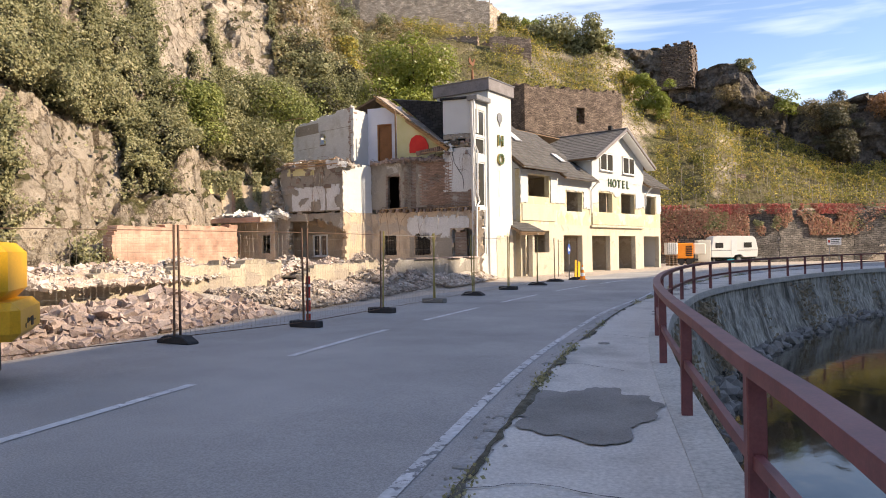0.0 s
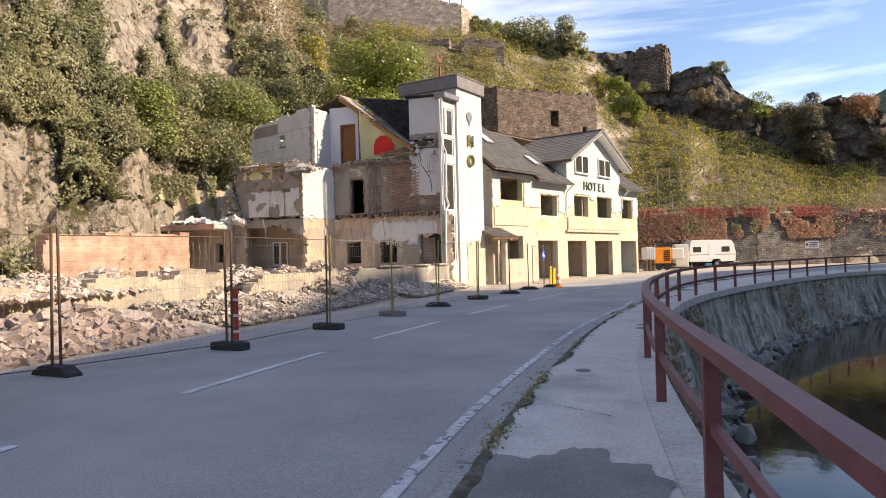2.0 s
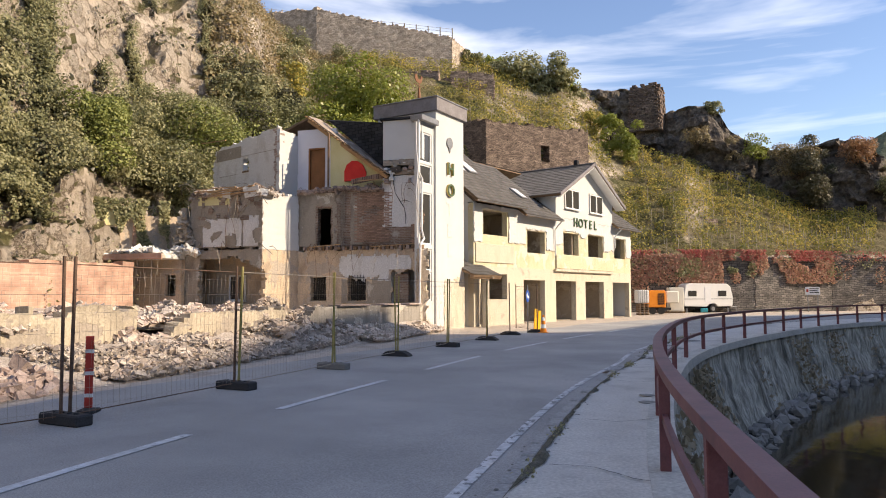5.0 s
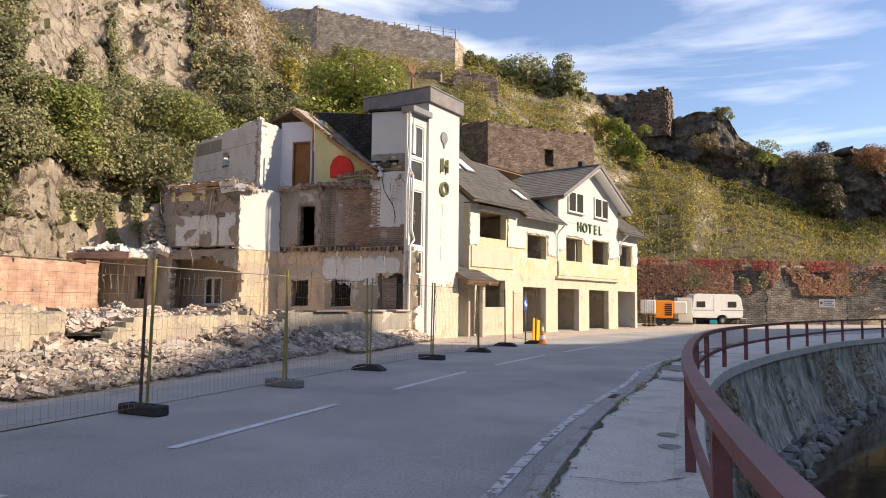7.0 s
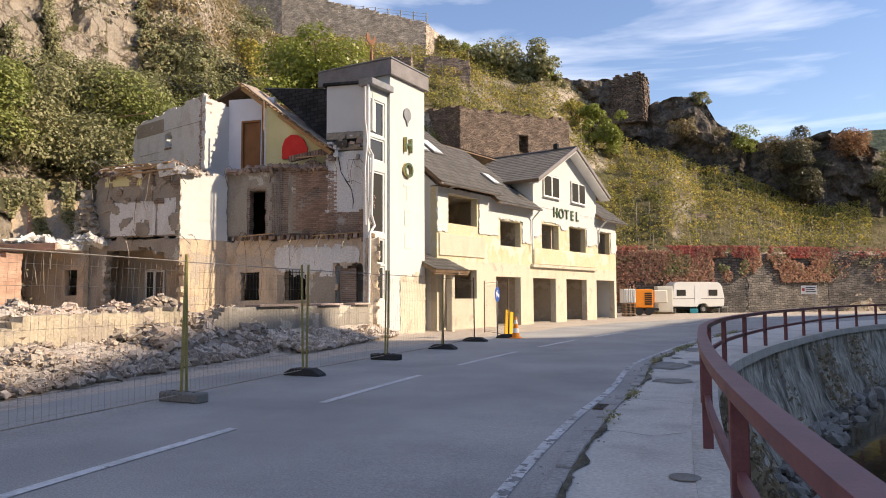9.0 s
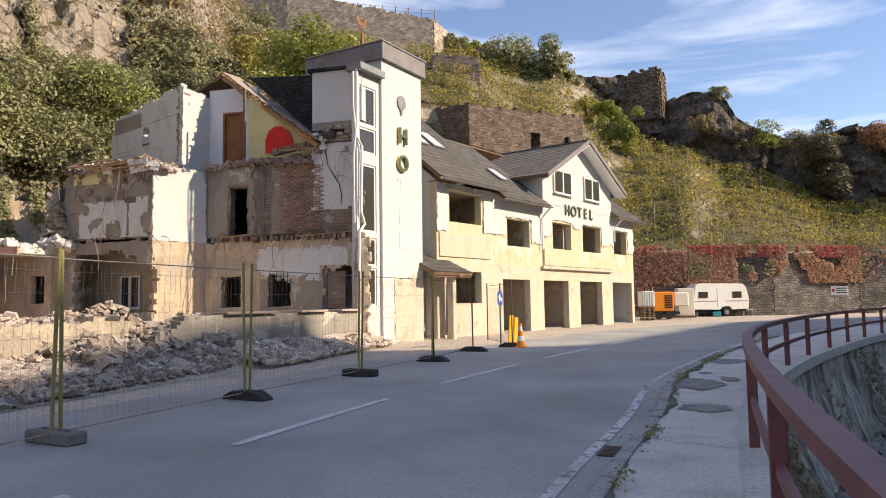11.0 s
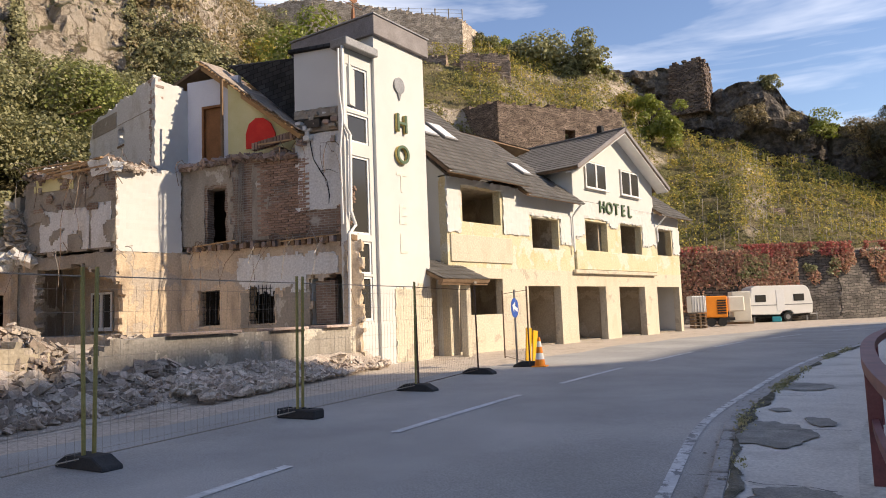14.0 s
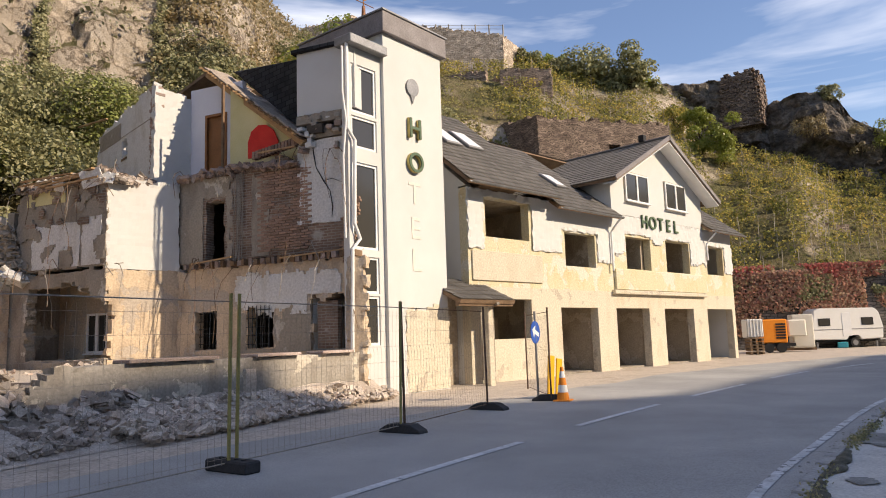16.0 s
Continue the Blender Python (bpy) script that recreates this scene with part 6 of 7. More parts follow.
def torn_wires():
    """Bent reinforcing bars, cables and laths that hang from the broken floors."""
    rnd = random.Random(31)
    for k in range(44):
        x = rnd.uniform(-20.2, -9.3)
        if x < -15.4:
            y, z = 35.05, rnd.choice((6.3, 6.3, 3.85))
        else:
            y, z = 36.95, rnd.choice((6.5, 3.8, 3.85))
        p = Vector((x, y, z))
        pts = [p + Vector((0, 0.3, 0.05)), p]
        d = Vector((rnd.uniform(-0.3, 0.3), rnd.uniform(-0.25, -0.02), rnd.uniform(-0.15, 0.34)))
        for _ in range(rnd.randint(3, 6)):
            p = p + d
            d = d * 0.7 + Vector((rnd.uniform(-0.12, 0.12), rnd.uniform(-0.05, 0.04), rnd.uniform(-0.32, -0.05)))
            pts.append(p)
        bm = bmesh.new()
        tube(bm, pts, rnd.choice((0.007, 0.009, 0.012)), 4)
        part("cable", bm, M[("fence_grey", "fence_dark", "wood_dark")[k % 3]], ruin, "bent wire hanging from the broken floor")
    for k, (x, y, z, a, l) in enumerate(((-19.6, 34.9, 6.45, 4, 2.2), (-19.4, 34.8, 6.55, 7, 1.9), (-17.5, 35.1, 6.6, -12, 1.0), (-12.2, 36.8, 6.95, 5, 1.2), (-14.6, 36.8, 3.9, -6, 1.6), (-11.5, 36.85, 3.86, 3, 2.3), (-22.0, 38.9, 9.75, -3, 1.5))):
        rw("plank", boxed(0, l, -0.05, 0.05, -0.02, 0.02), "wood", "splintered plank", pose(x, y, z, 8, -3, a))
    for k in range(30):
        x = -15.0 + 0.2 * k
        rw("beam_end", boxed(x, x + rnd.uniform(0.08, 0.16), 36.9 - rnd.uniform(0, 0.12), 37.2, 3.74 + rnd.uniform(-0.02, 0.02), 3.9 + rnd.uniform(-0.02, 0.04)), "wood_dark" if k % 2 else "slab", "broken joist end in the floor edge")


torn_wires()
heap("rubble_heap", "crumbled wall between two remains", spread(-12.6, -11.3, 20.8, 23.4, 0.0, 1.1), 900, 0.02, 0.16, "rubble", 11)
heap("rubble_heap", "debris along the attic wall top", spread(-21.6, -16.2, 37.2, 39.4, 6.5, 0.35), 1500, 0.02, 0.12, "rubble", 12)
heap("rubble_heap", "loose lumps stuck along the torn wall edge", spread(-20.65, -19.9, 34.95, 35.5, 4.0, 2.2), 420, 0.03, 0.16, "grey_plaster", 13, 2.0)
heap("rubble_heap", "splintered timber and plaster on the floor edge", spread(-19.3, -16.2, 35.02, 35.4, 6.25, 0.2), 1400, 0.008, 0.08, "rubble", 14, 2.6)
m, L = between((-20.3, 35.25), (-16.15, 35.1))
tagged(rw("plaster_bed", ragged_wall(L, 3.9, 6.2, 0.03, lambda u, z: noise.noise(Vector((u * 1.7, z * 1.7, 4.2))) > 0.22 and u > 0.5, 0.07, 0.03, 41, u0=0.3), "grey_plaster", "", m @ pose(0, -0.045, 0)), "crumbling plaster bed on the torn wall", kind="stuff")
tagged(rw("bared_brick", ragged_wall(L, 5.1, 6.2, 0.03, lambda u, z: noise.noise(Vector((u * 2.1, z * 2.1, 9.2))) > 0.25 and u > 0.6, 0.07, 0.03, 42, u0=0.3), "brick", "", m @ pose(0, -0.06, 0)), "bared brick where the plaster has fallen", kind="stuff")
for k, (x, z, w, h, a, b) in enumerate(((-17.0, 6.1, 0.75, 0.45, 12, -8), (-16.4, 6.25, 0.5, 0.35, -18, 10), (-18.2, 6.2, 0.45, 0.3, 20, 14), (-19.0, 6.3, 0.4, 0.25, -10, -12))):
    rw("plaster_flake", ragged_wall(w, 0, h, 0.05, lambda u, v: True, 0.09, 0.06, 70 + k), "white_plaster", "loose slab of plaster over the torn edge", pose(x, 34.98, z, a, b, 4))
for k, (x, z, a, l) in enumerate(((-18.9, 6.42, -5, 2.4), (-18.7, 6.34, -6, 2.3), (-18.4, 6.27, -4, 2.0))):
    rw("plank", boxed(0, l, -0.05, 0.05, -0.03, 0.03, bevel=0.005), "wood", "long pale plank lying over the edge", pose(x, 34.9, z, 8, -a * -1, 3))
rnd_w = random.Random(57)
for k in range(26):
    x, y, z = rnd_w.uniform(-20.2, -15.8), rnd_w.uniform(34.95, 36.6), 6.75
    bm = bmesh.new()
    p, d = Vector((x, y, z - 0.3)), Vector((rnd_w.uniform(-0.25, 0.1), rnd_w.uniform(-0.12, 0.05), rnd_w.uniform(0.15, 0.32)))
    pts = [p]
    for _ in range(5):
        p = p + d * 0.8
        d = d + Vector((rnd_w.uniform(-0.10, 0.06), rnd_w.uniform(-0.05, 0.05), rnd_w.uniform(-0.16, -0.02)))
        pts.append(p)
    tube(bm, pts, 0.008, 4)
    part("reinforcing_bar", bm, M["fence_dark" if k % 2 else "fence_grey"], ruin, "bent steel bar sticking out of debris")


# ---------------------------------------------------------------- terrace walls and crags
def stone_wall(a, b, z0, za, zb, thick, label, seed, hole=None, name="terrace_wall", mat="terrace"):
    m, L = between(a, b)
    ob = part(name, ragged_wall(L, z0, max(za, zb) + 0.4, thick, lambda u, z: z < za + (zb - za) * u / L + wav(u, 0, 0.3, 0.5, seed) and not (hole and hole[0] < u < hole[1] and hole[2] < z < hole[3]), 0.25, 0.12, seed), M[mat], m=m)
    return tagged(ob, label, "wall", kind="structure")


# Face and return both take the stone copy with shade in its colour.
stone_wall((-14.2, 76.2), (-4.4, 84.0), 11.5, 19.5, 19.5, 1.2, "tall dry stone terrace wall with a niche", 31, (6.6, 7.6, 15.6, 17.4), mat="terrace_shaded")
stone_wall((-20.5, 80.5), (-14.25, 76.3), 12.5, 20.3, 19.8, 1.0, "return of the terrace wall with shade in its stone colour", 32, mat="terrace_shaded")
stone_wall((-29, 87.5), (-22.3, 87.2), 25.0, 29.2, 28.9, 0.8, "short dry stone wall on the slope", 33)
stone_wall((-20.6, 86.8), (-15.5, 87.6), 24.5, 28.6, 28.0, 0.8, "short dry stone wall on the slope", 34)
stone_wall((-22.3, 88.4), (-20.6, 88.2), 24.5, 28.4, 28.4, 0.8, "recess in the slope wall", 35)
stone_wall((-64, 97), (-40, 90.5), 33.0, 43.5, 39.9, 1.0, "long curved wall below the top vineyard", 36, mat="terrace_sunlit")
stone_wall((-40, 90.5), (-22.2, 93.5), 30.0, 39.9, 35.2, 1.0, "long curved wall below the top vineyard", 37, mat="terrace_sunlit")
stone_wall((-22.2, 93.5), (-21.0, 100), 30.0, 35.2, 35.0, 1.0, "end of the curved wall", 38, mat="terrace_sunlit")


def turret():
    """A ruined turret of dry stone courses, squared on plan and battered."""
    bm = bmesh.new()
    rnd = random.Random(3)
    for r in range(24):
        z = 23.6 + r * 0.27
        half = 1.95 - 0.014 * r
        turn = radians(-14)
        for side in range(4):
            a = turn + side * math.pi / 2
            n = 6
            for k in range(n):
                if r > 21 and rnd.random() < 0.35:
                    continue
                o = -half + (k + 0.5 + (0.25 if r % 2 else -0.25)) * 2 * half / n
                m = Matrix.Translation((2.25, 105.2, z)) @ Matrix.Rotation(a, 4, "Z") @ Matrix.Translation((o, -half + rnd.uniform(-0.09, 0.09), 0))
                w = half / n * rnd.uniform(0.85, 1.0)
                box(bm, -w, w, -0.35, 0.35, -0.135 + rnd.uniform(0, 0.03), 0.115 + rnd.uniform(-0.02, 0.02), m)
    box(bm, 0.75, 3.75, 103.8, 106.7, 22.5, 29.6)
    return bm


tagged(part("stone_turret", turret(), M["terrace_shaded"]), "ruined square dry stone turret on the crag", "turret")


def stepped(pairs, x):
    """The height at x on a line of (x, height) pairs."""
    if x <= pairs[0][0]:
        return pairs[0][1]
    for (a, p), (b, q) in zip(pairs, pairs[1:]):
        if x <= b:
            return p + (q - p) * (x - a) / (b - a)
    return pairs[-1][1]


def crag(x0, x1, tops, fronts, foot, seed, label):
    """A rock mass: a broken front in slabs and ledges under an uneven top that runs back into the hill."""
    step = 0.32
    n = int((x1 - x0) / step)
    verts, faces = [], []
    rows = 44
    for i in range(n + 1):
        x = x0 + (x1 - x0) * i / n
        top = stepped(tops, x) + 0.22 * noise.fractal(Vector((x * 0.6, seed, 0)), 1, 2.1, 3)
        y = stepped(fronts, x)
        for k in range(rows):
            if k < rows - 6:
                t = k / (rows - 7)
                z, back = foot + (top - foot) * t, 0.16 * (top - foot) * t * t
            else:
                z, back = top + 0.3 * noise.noise(Vector((x * 0.7, k, seed))), 0.16 * (top - foot) + (k - rows + 7) * 1.6
            q = Vector((x, y, z))
            w = noise.noise_vector(q * 0.3) * 0.7
            cell = noise.cell_vector(Vector((x * 0.24 + z * 0.10, seed, z * 0.30)) + w * 0.5)
            led = noise.cell_vector(Vector((x * 0.7, seed + 3, z * 0.8)) + w * 0.4)
            d = 1.5 * (cell.x - 0.5) + 0.6 * (led.x - 0.5) + 0.8 * noise.fractal(q * 0.22, 1, 2.1, 4) + 0.22 * noise.fractal(q * 1.3, 1, 2.1, 2)
            edge = min(1.0, (i + 1) / 5, (n - i + 1) / 5)
            verts.append((x + 0.35 * w.x, y + back - d + (1 - edge) * 1.6, z + 0.15 * w.z))
    for i in range(n):
        for k in range(rows - 1):
            a = i * rows + k
            faces.append((a, a + rows, a + rows + 1, a + 1))
    ob = part("crag", mesh_from("crag", verts, faces, M["crag"]), M["crag"])
    return tagged(ob, label, "rock", kind="structure")


M["crag"] = surface("dark_slate_rock", [(0.05, 0.042, 0.034), (0.10, 0.082, 0.066), (0.16, 0.135, 0.11), (0.085, 0.078, 0.06)], 0.5, 2.5, 0.95, 1.0, contrast=0.5, height=0.35)
crag(-9.5, 1.2, [(-9.5, 30.3), (-7.5, 30.9), (-3, 29.9), (0, 30.0), (1.2, 29.9)], [(-9.5, 104.0), (1.2, 103.4)], 19.0, 1, "dark flat-topped crag beside the turret")
crag(3.6, 15.6, [(3.6, 26.0), (5.5, 26.3), (9.0, 26.7), (10.3, 26.9), (11.3, 25.2), (12.5, 22.9), (14, 21.6), (15.6, 20.6)], [(3.6, 102.6), (15.6, 101.0)], 13.0, 2, "dark crag with a stepped broken top")
crag(15.0, 30.0, [(15.0, 20.6), (19, 19.6), (22.4, 20.0), (24.2, 20.6), (27.4, 20.2), (28.4, 18.4), (30, 17.6)], [(15.0, 101.5), (30.0, 98.5)], 8.0, 3, "dark crag overhung with scrub")
crag(29.4, 48.0, [(29.4, 17.6), (33, 16.6), (38, 18.5), (43, 16), (48, 17)], [(29.4, 99.5), (48, 98)], 6.0, 4, "dark crag overhung with scrub")
crag(0.4, 4.4, [(0.4, 23.9), (4.4, 23.9)], [(0.4, 102.6), (4.4, 102.4)], 17.0, 5, "rock foot under the turret")
stone_wall((6.2, 85.6), (8.9, 86.6), 6.5, 10.0, 9.6, 0.9, "small stone shelter in the vineyard with a dark hollow", 39, (0.5, 1.6, 7.6, 9.3))


# ---------------------------------------------------------------- vegetation
def leaf_mesh(name, pts, nrm, size, material, seed):
    """One small bent leaf at each point, turned at random round a normal."""
    rs = np.random.RandomState(seed)
    P = np.asarray(pts, dtype=float)
    N = np.asarray(nrm, dtype=float) + rs.normal(0, 0.55, P.shape)
    N /= np.linalg.norm(N, axis=1)[:, None] + 1e-9
    R = rs.normal(0, 1, P.shape)
    U = np.cross(N, R)
    U /= np.linalg.norm(U, axis=1)[:, None] + 1e-9
    V = np.cross(N, U)
    s = (np.asarray(size) * rs.uniform(0.6, 1.35, len(P)))[:, None]
    k = len(P)
    verts = np.empty((k, 4, 3))
    verts[:, 0], verts[:, 1], verts[:, 2], verts[:, 3] = P - U * s * 0.5, P - V * s * 0.36 + N * s * 0.12, P + U * s * 0.55, P + V * s * 0.36 + N * s * 0.12
    me = bpy.data.meshes.new(name)
    me.vertices.add(k * 4)
    me.vertices.foreach_set("co", verts.ravel())
    me.loops.add(k * 4)
    me.loops.foreach_set("vertex_index", np.arange(k * 4, dtype=np.int32))
    me.polygons.add(k)
    me.polygons.foreach_set("loop_start", np.arange(0, k * 4, 4, dtype=np.int32))
    me.update()
    me.validate()
    me.materials.append(material)
    return me


def bush(name, base, radius, height, leaves, size, mat, seed, label, category="bush", trunk=0.12, lift=0.06, group=""):
    """A tapered trunk with limbs into lobes of leaves; the lobes differ, so that outline and gaps are uneven."""
    rnd = random.Random(seed)
    rs = np.random.RandomState(seed)
    t = thing(name, Matrix.Translation(base), label, category, group)
    lobes = []
    for _ in range(17):
        a, d, h = rnd.random() * 6.28, rnd.random() ** 0.6, rnd.random()
        r = radius * rnd.uniform(0.24, 0.46)
        lobes.append((Vector((math.cos(a) * d * (radius - r * 0.7), math.sin(a) * d * (radius - r * 0.7), height * (lift + (1 - lift) * h) - r * 0.6)), r))
    bm = bmesh.new()
    tube(bm, [(0, 0, -0.4), (0.05, 0.03, height * 0.25), (0.0, 0.08, height * 0.5)], [trunk, trunk * 0.8, trunk * 0.5], 7)
    for c, r in lobes[:7]:
        tube(bm, [(0, 0, height * 0.2), c * 0.5 + Vector((0, 0, height * 0.1)), c], [trunk * 0.5, trunk * 0.35, trunk * 0.12], 5)
    part("trunk", bm, M["bark"], t)
    tot = sum(r * r for _, r in lobes)
    P, N = [], []
    for c, r in lobes:
        k = int(leaves * r * r / tot)
        d = rs.normal(0, 1, (k, 3))
        d /= np.linalg.norm(d, axis=1)[:, None]
        d[:, 2] = np.where(d[:, 2] < -0.5, -d[:, 2], d[:, 2])
        f = (0.55 + 0.65 * rs.beta(2.2, 1.4, k))[:, None]
        P.append(np.array(c) + d * r * f * np.array([1, 1, 0.85]))
        N.append(d + np.array([0, 0, 0.4]))
    part("crown", leaf_mesh("crown", np.vstack(P), np.vstack(N), size, M[mat], seed), M[mat], t)
    return t


def patchy(bearing0, bearing1, s0, s1, want, count, size, mat, seed, name, label, category, puff=0.5, off=0.08):
    """Leaves that cling to the slope where want(bearing, s, p) allows it, swelling into cushions."""
    rnd = random.Random(seed)
    P, N, tries = [], [], 0
    while len(P) < count and tries < count * 6:
        tries += 1
        b, s = rnd.uniform(bearing0, bearing1), rnd.uniform(s0, s1)
        p = on_hill(b, s)
        w = want(b, s, p)
        if w <= 0 or rnd.random() > w:
            continue
        n = hill_normal(b, s)
        q = p + n * (off + puff * rnd.random() * (0.35 + max(0, noise.noise(p * 0.8 + Vector((seed, 0, 0))) + 0.2)))
        P.append(q)
        N.append(n)
    me = leaf_mesh(name, [tuple(v) for v in P], [tuple(v) for v in N], size, M[mat], seed)
    return tagged(part(name, me, M[mat]), label, category, kind="stuff")


IVY_FOOT = [(-70, 1.9), (-60, 1.95), (-57, 2.1), (-55.4, 2.1), (-54.2, 1.55), (-53, 1.2), (-50.9, 1.25), (-50, 1.8), (-46, 1.8), (-40, 1.6), (-33, 1.6)]


def ivy_want(b, s, p):
    """Ivy in a thick curtain over the near cliff; bare slabs above and below it, with strands."""
    ragged = noise.fractal(Vector((p.x * 0.4 + p.y * 0.4, 1, p.z * 0.12)), 1, 2.1, 3)
    strand = noise.noise(Vector((p.x * 0.55 + p.y * 0.55, 0, p.z * 0.09)))
    if s < stepped(IVY_FOOT, b) + 0.3 * ragged:
        return 0.8 if strand > 0.36 and b < -50 else 0.004
    if b > -49.4 and s > 2.35 + 0.3 * ragged:
        return 0.8 if strand > 0.40 else (0.03 if noise.noise(p * 0.5) > 0.2 else 0.0)
    if -54.6 < b < -51.6 and s > 2.85 + 0.3 * ragged:
        return 0.5 if strand > 0.2 else 0.01
    if b < -54 and s > 2.6:
        return 0.9 if noise.noise(Vector((p.x * 0.3 + p.y * 0.3, 7, p.z * 0.13))) > -0.05 else 0.03
    return 1.0 if ragged > -0.5 else 0.2


# Inner leaves are dark so that gaps in the ivy read as shade.
patchy(-69, -33, 0.25, 4.6, ivy_want, 60000, 0.30, "bush_dark", 20, "ivy", "dark ivy under-layer that colours the shaded gaps between leaves", "ivy", 0.5, 0.05)
patchy(-69, -33, 0.25, 4.6, ivy_want, 190000, 0.135, "ivy", 21, "ivy", "dense ivy and creepers hanging over the cliff", "ivy", 1.5, 0.25)
tagged(part("ivy", leaf_mesh("ivy", hut_p, hut_n, 0.14, M["ivy"], 62), M["ivy"]), "creeper hanging over the outbuilding wall", "ivy", kind="stuff")
patchy(-37, -22, 1.8, 5.0, lambda b, s, p: 0.8 if noise.noise(p * 0.2) > -0.25 else 0.15, 30000, 0.24, "scrub", 22, "scrub", "dry brown and yellow scrub on the slope", "scrub", 1.0)
patchy(-28, 16, 1.05, 5.6, lambda b, s, p: 0.12 if rocky(b, s) > 0.6 else (0.9 if noise.noise(p * 0.35) > 0.0 else 0.12), 30000, 0.24, "grass", 23, "slope_grass", "dry yellowish grass and herbs between the vines", "grass", 0.35)
patchy(1, 16, 3.4, 5.9, lambda b, s, p: 0.8 if noise.noise(p * 0.25 + Vector((0, 0, 9))) > 0.22 else 0.02, 5000, 0.30, "scrub", 24, "scrub", "scrub hanging from the crags", "scrub", 1.0)


YARD = [(-1.4, 73.9), (3.7, 74.9), (8.0, 76.5), (11.0, 77.4), (18.6, 82.2), (37.5, 88.0)]
for k in range(5):
    stone_wall(YARD[k], YARD[k + 1], -0.05, 5.1, 5.2, 0.5, "high dark stone wall behind the yard", 60 + k, name="yard_wall", mat="yard_stone")


def wall_creeper(name, label, mat, z0, z1, count, size, lo, seed, runs=(0, 1, 1, 2, 3, 3, 3, 4)):
    """Leaves that hang over the yard wall, thicker where the noise swells."""
    rnd = random.Random(seed)
    P, N = [], []
    while len(P) < count:
        k = rnd.choice(runs)
        t = rnd.random()
        a, b = Vector(YARD[k]), Vector(YARD[k + 1])
        d = (b - a).normalized()
        z = z0 + (z1 - z0) * rnd.random()
        q = a.lerp(b, t) + Vector((d.y, -d.x)) * (0.06 + 0.35 * rnd.random())
        v = noise.fractal(Vector((q.x * 0.35, q.y * 0.35, z * 0.28 + seed)), 1, 2.1, 3)
        if v < lo + 0.25 * (z1 - z) / (z1 - z0):
            continue
        P.append((q.x, q.y, z))
        N.append((d.y, -d.x, 0.5))
    return tagged(part(name, leaf_mesh(name, P, N, size, M[mat], seed), M[mat]), label, "creeper", kind="stuff")


wall_creeper("red_creeper", "crimson creeper along the top of the wall", "creeper", 4.75, 5.75, 4200, 0.20, -0.35, 71)
wall_creeper("creeper", "faded pinkish creeper hanging down the wall", "mixed_creeper", 2.6, 5.3, 9000, 0.18, -0.10, 72)
wall_creeper("creeper", "grey-green creeper hanging down the wall", "bush", 3.2, 5.0, 2200, 0.2, 0.08, 73)
wall_creeper("creeper", "thick mat of fading creeper beside the hotel", "mixed_creeper", 0.9, 5.4, 7000, 0.19, -0.6, 74, (0, 0, 1, 1))

rnd_b = random.Random(77)
for k in range(58):
    b = rnd_b.uniform(-49, -27)
    s = rnd_b.uniform(0.9, 2.0)
    p = on_hill(b, s)
    h = rnd_b.uniform(3.6, 6.4)
    if p.z < 4.8 or (p.x > -25.6 and p.y < 38.5):
        continue
    bush("bush", p - Vector((0, 0, 0.6)), h * 0.56, h, 7000, 0.16, ("bush", "ivy", "bush", "bush_mid", "bush_dark", "bush")[k % 6], 100 + k, "dense green shrub behind the ruin", trunk=0.10, group="shrubs behind the ruin")
for k in range(9):
    b = rnd_b.uniform(-66, -55) if k < 6 else rnd_b.uniform(-36, -33)
    s = rnd_b.uniform(2.2, 3.6) if k < 6 else rnd_b.uniform(2.0, 2.9)
    p = on_hill(b, s)
    h = rnd_b.uniform(1.8, 3.4)
    bush("bush", p - Vector((0, 0, 0.4)), h * 0.7, h, 2600, 0.17, ("ivy", "bush", "bush_dark")[k % 3], 200 + k, "shrub clinging to the cliff", trunk=0.07, group="shrubs on the cliff")
for k in range(16):
    b = rnd_b.uniform(-32, -20)
    s = rnd_b.uniform(1.6, 4.2)
    p = on_hill(b, s)
    h = rnd_b.uniform(2.0, 3.6)
    bush("bush", p - Vector((0, 0, 0.3)), h * 0.75, h, 2000, 0.22, ("scrub", "bush", "vine", "ivy")[k % 4], 300 + k, "autumnal shrub on the slope", trunk=0.07, group="shrubs on the slope")
bush("tree", Vector((-18.6, 53.5, 10.0)), 4.6, 8.4, 14000, 0.22, "bush_light", 401, "broad light green tree behind the roof", "tree", 0.25, 0.25)
bush("bush", Vector((-25.6, 50.5, 13.6)), 3.0, 4.4, 5200, 0.20, "ivy", 402, "spreading green shrub against the rock", trunk=0.12, lift=-0.1)
bush("bush", Vector((-15.0, 100.5, 30.6)), 4.4, 3.8, 3000, 0.36, "bush", 403, "low green shrub on the crest", trunk=0.15)
bush("tree", Vector((-9.6, 100.5, 28.2)), 3.2, 5.4, 4200, 0.34, "bush", 404, "dark green tree on the crest", "tree", 0.2)
bush("bush", Vector((-18.8, 101, 32.2)), 2.2, 2.2, 1500, 0.36, "bush_light", 405, "low green shrub on the crest", trunk=0.1)
bush("bush", Vector((-2.4, 98.0, 20.2)), 2.0, 4.4, 4600, 0.22, "bush_light", 406, "light green shrub beside the crag", trunk=0.12)
bush("bush", Vector((-0.2, 97.5, 18.6)), 2.0, 4.6, 3600, 0.22, "bush_light", 413, "light green shrub under the turret", trunk=0.12)
bush("bush", Vector((-5.0, 99.0, 22.5)), 2.0, 3.2, 2600, 0.22, "vine", 407, "yellowish shrub beside the crag", trunk=0.12)
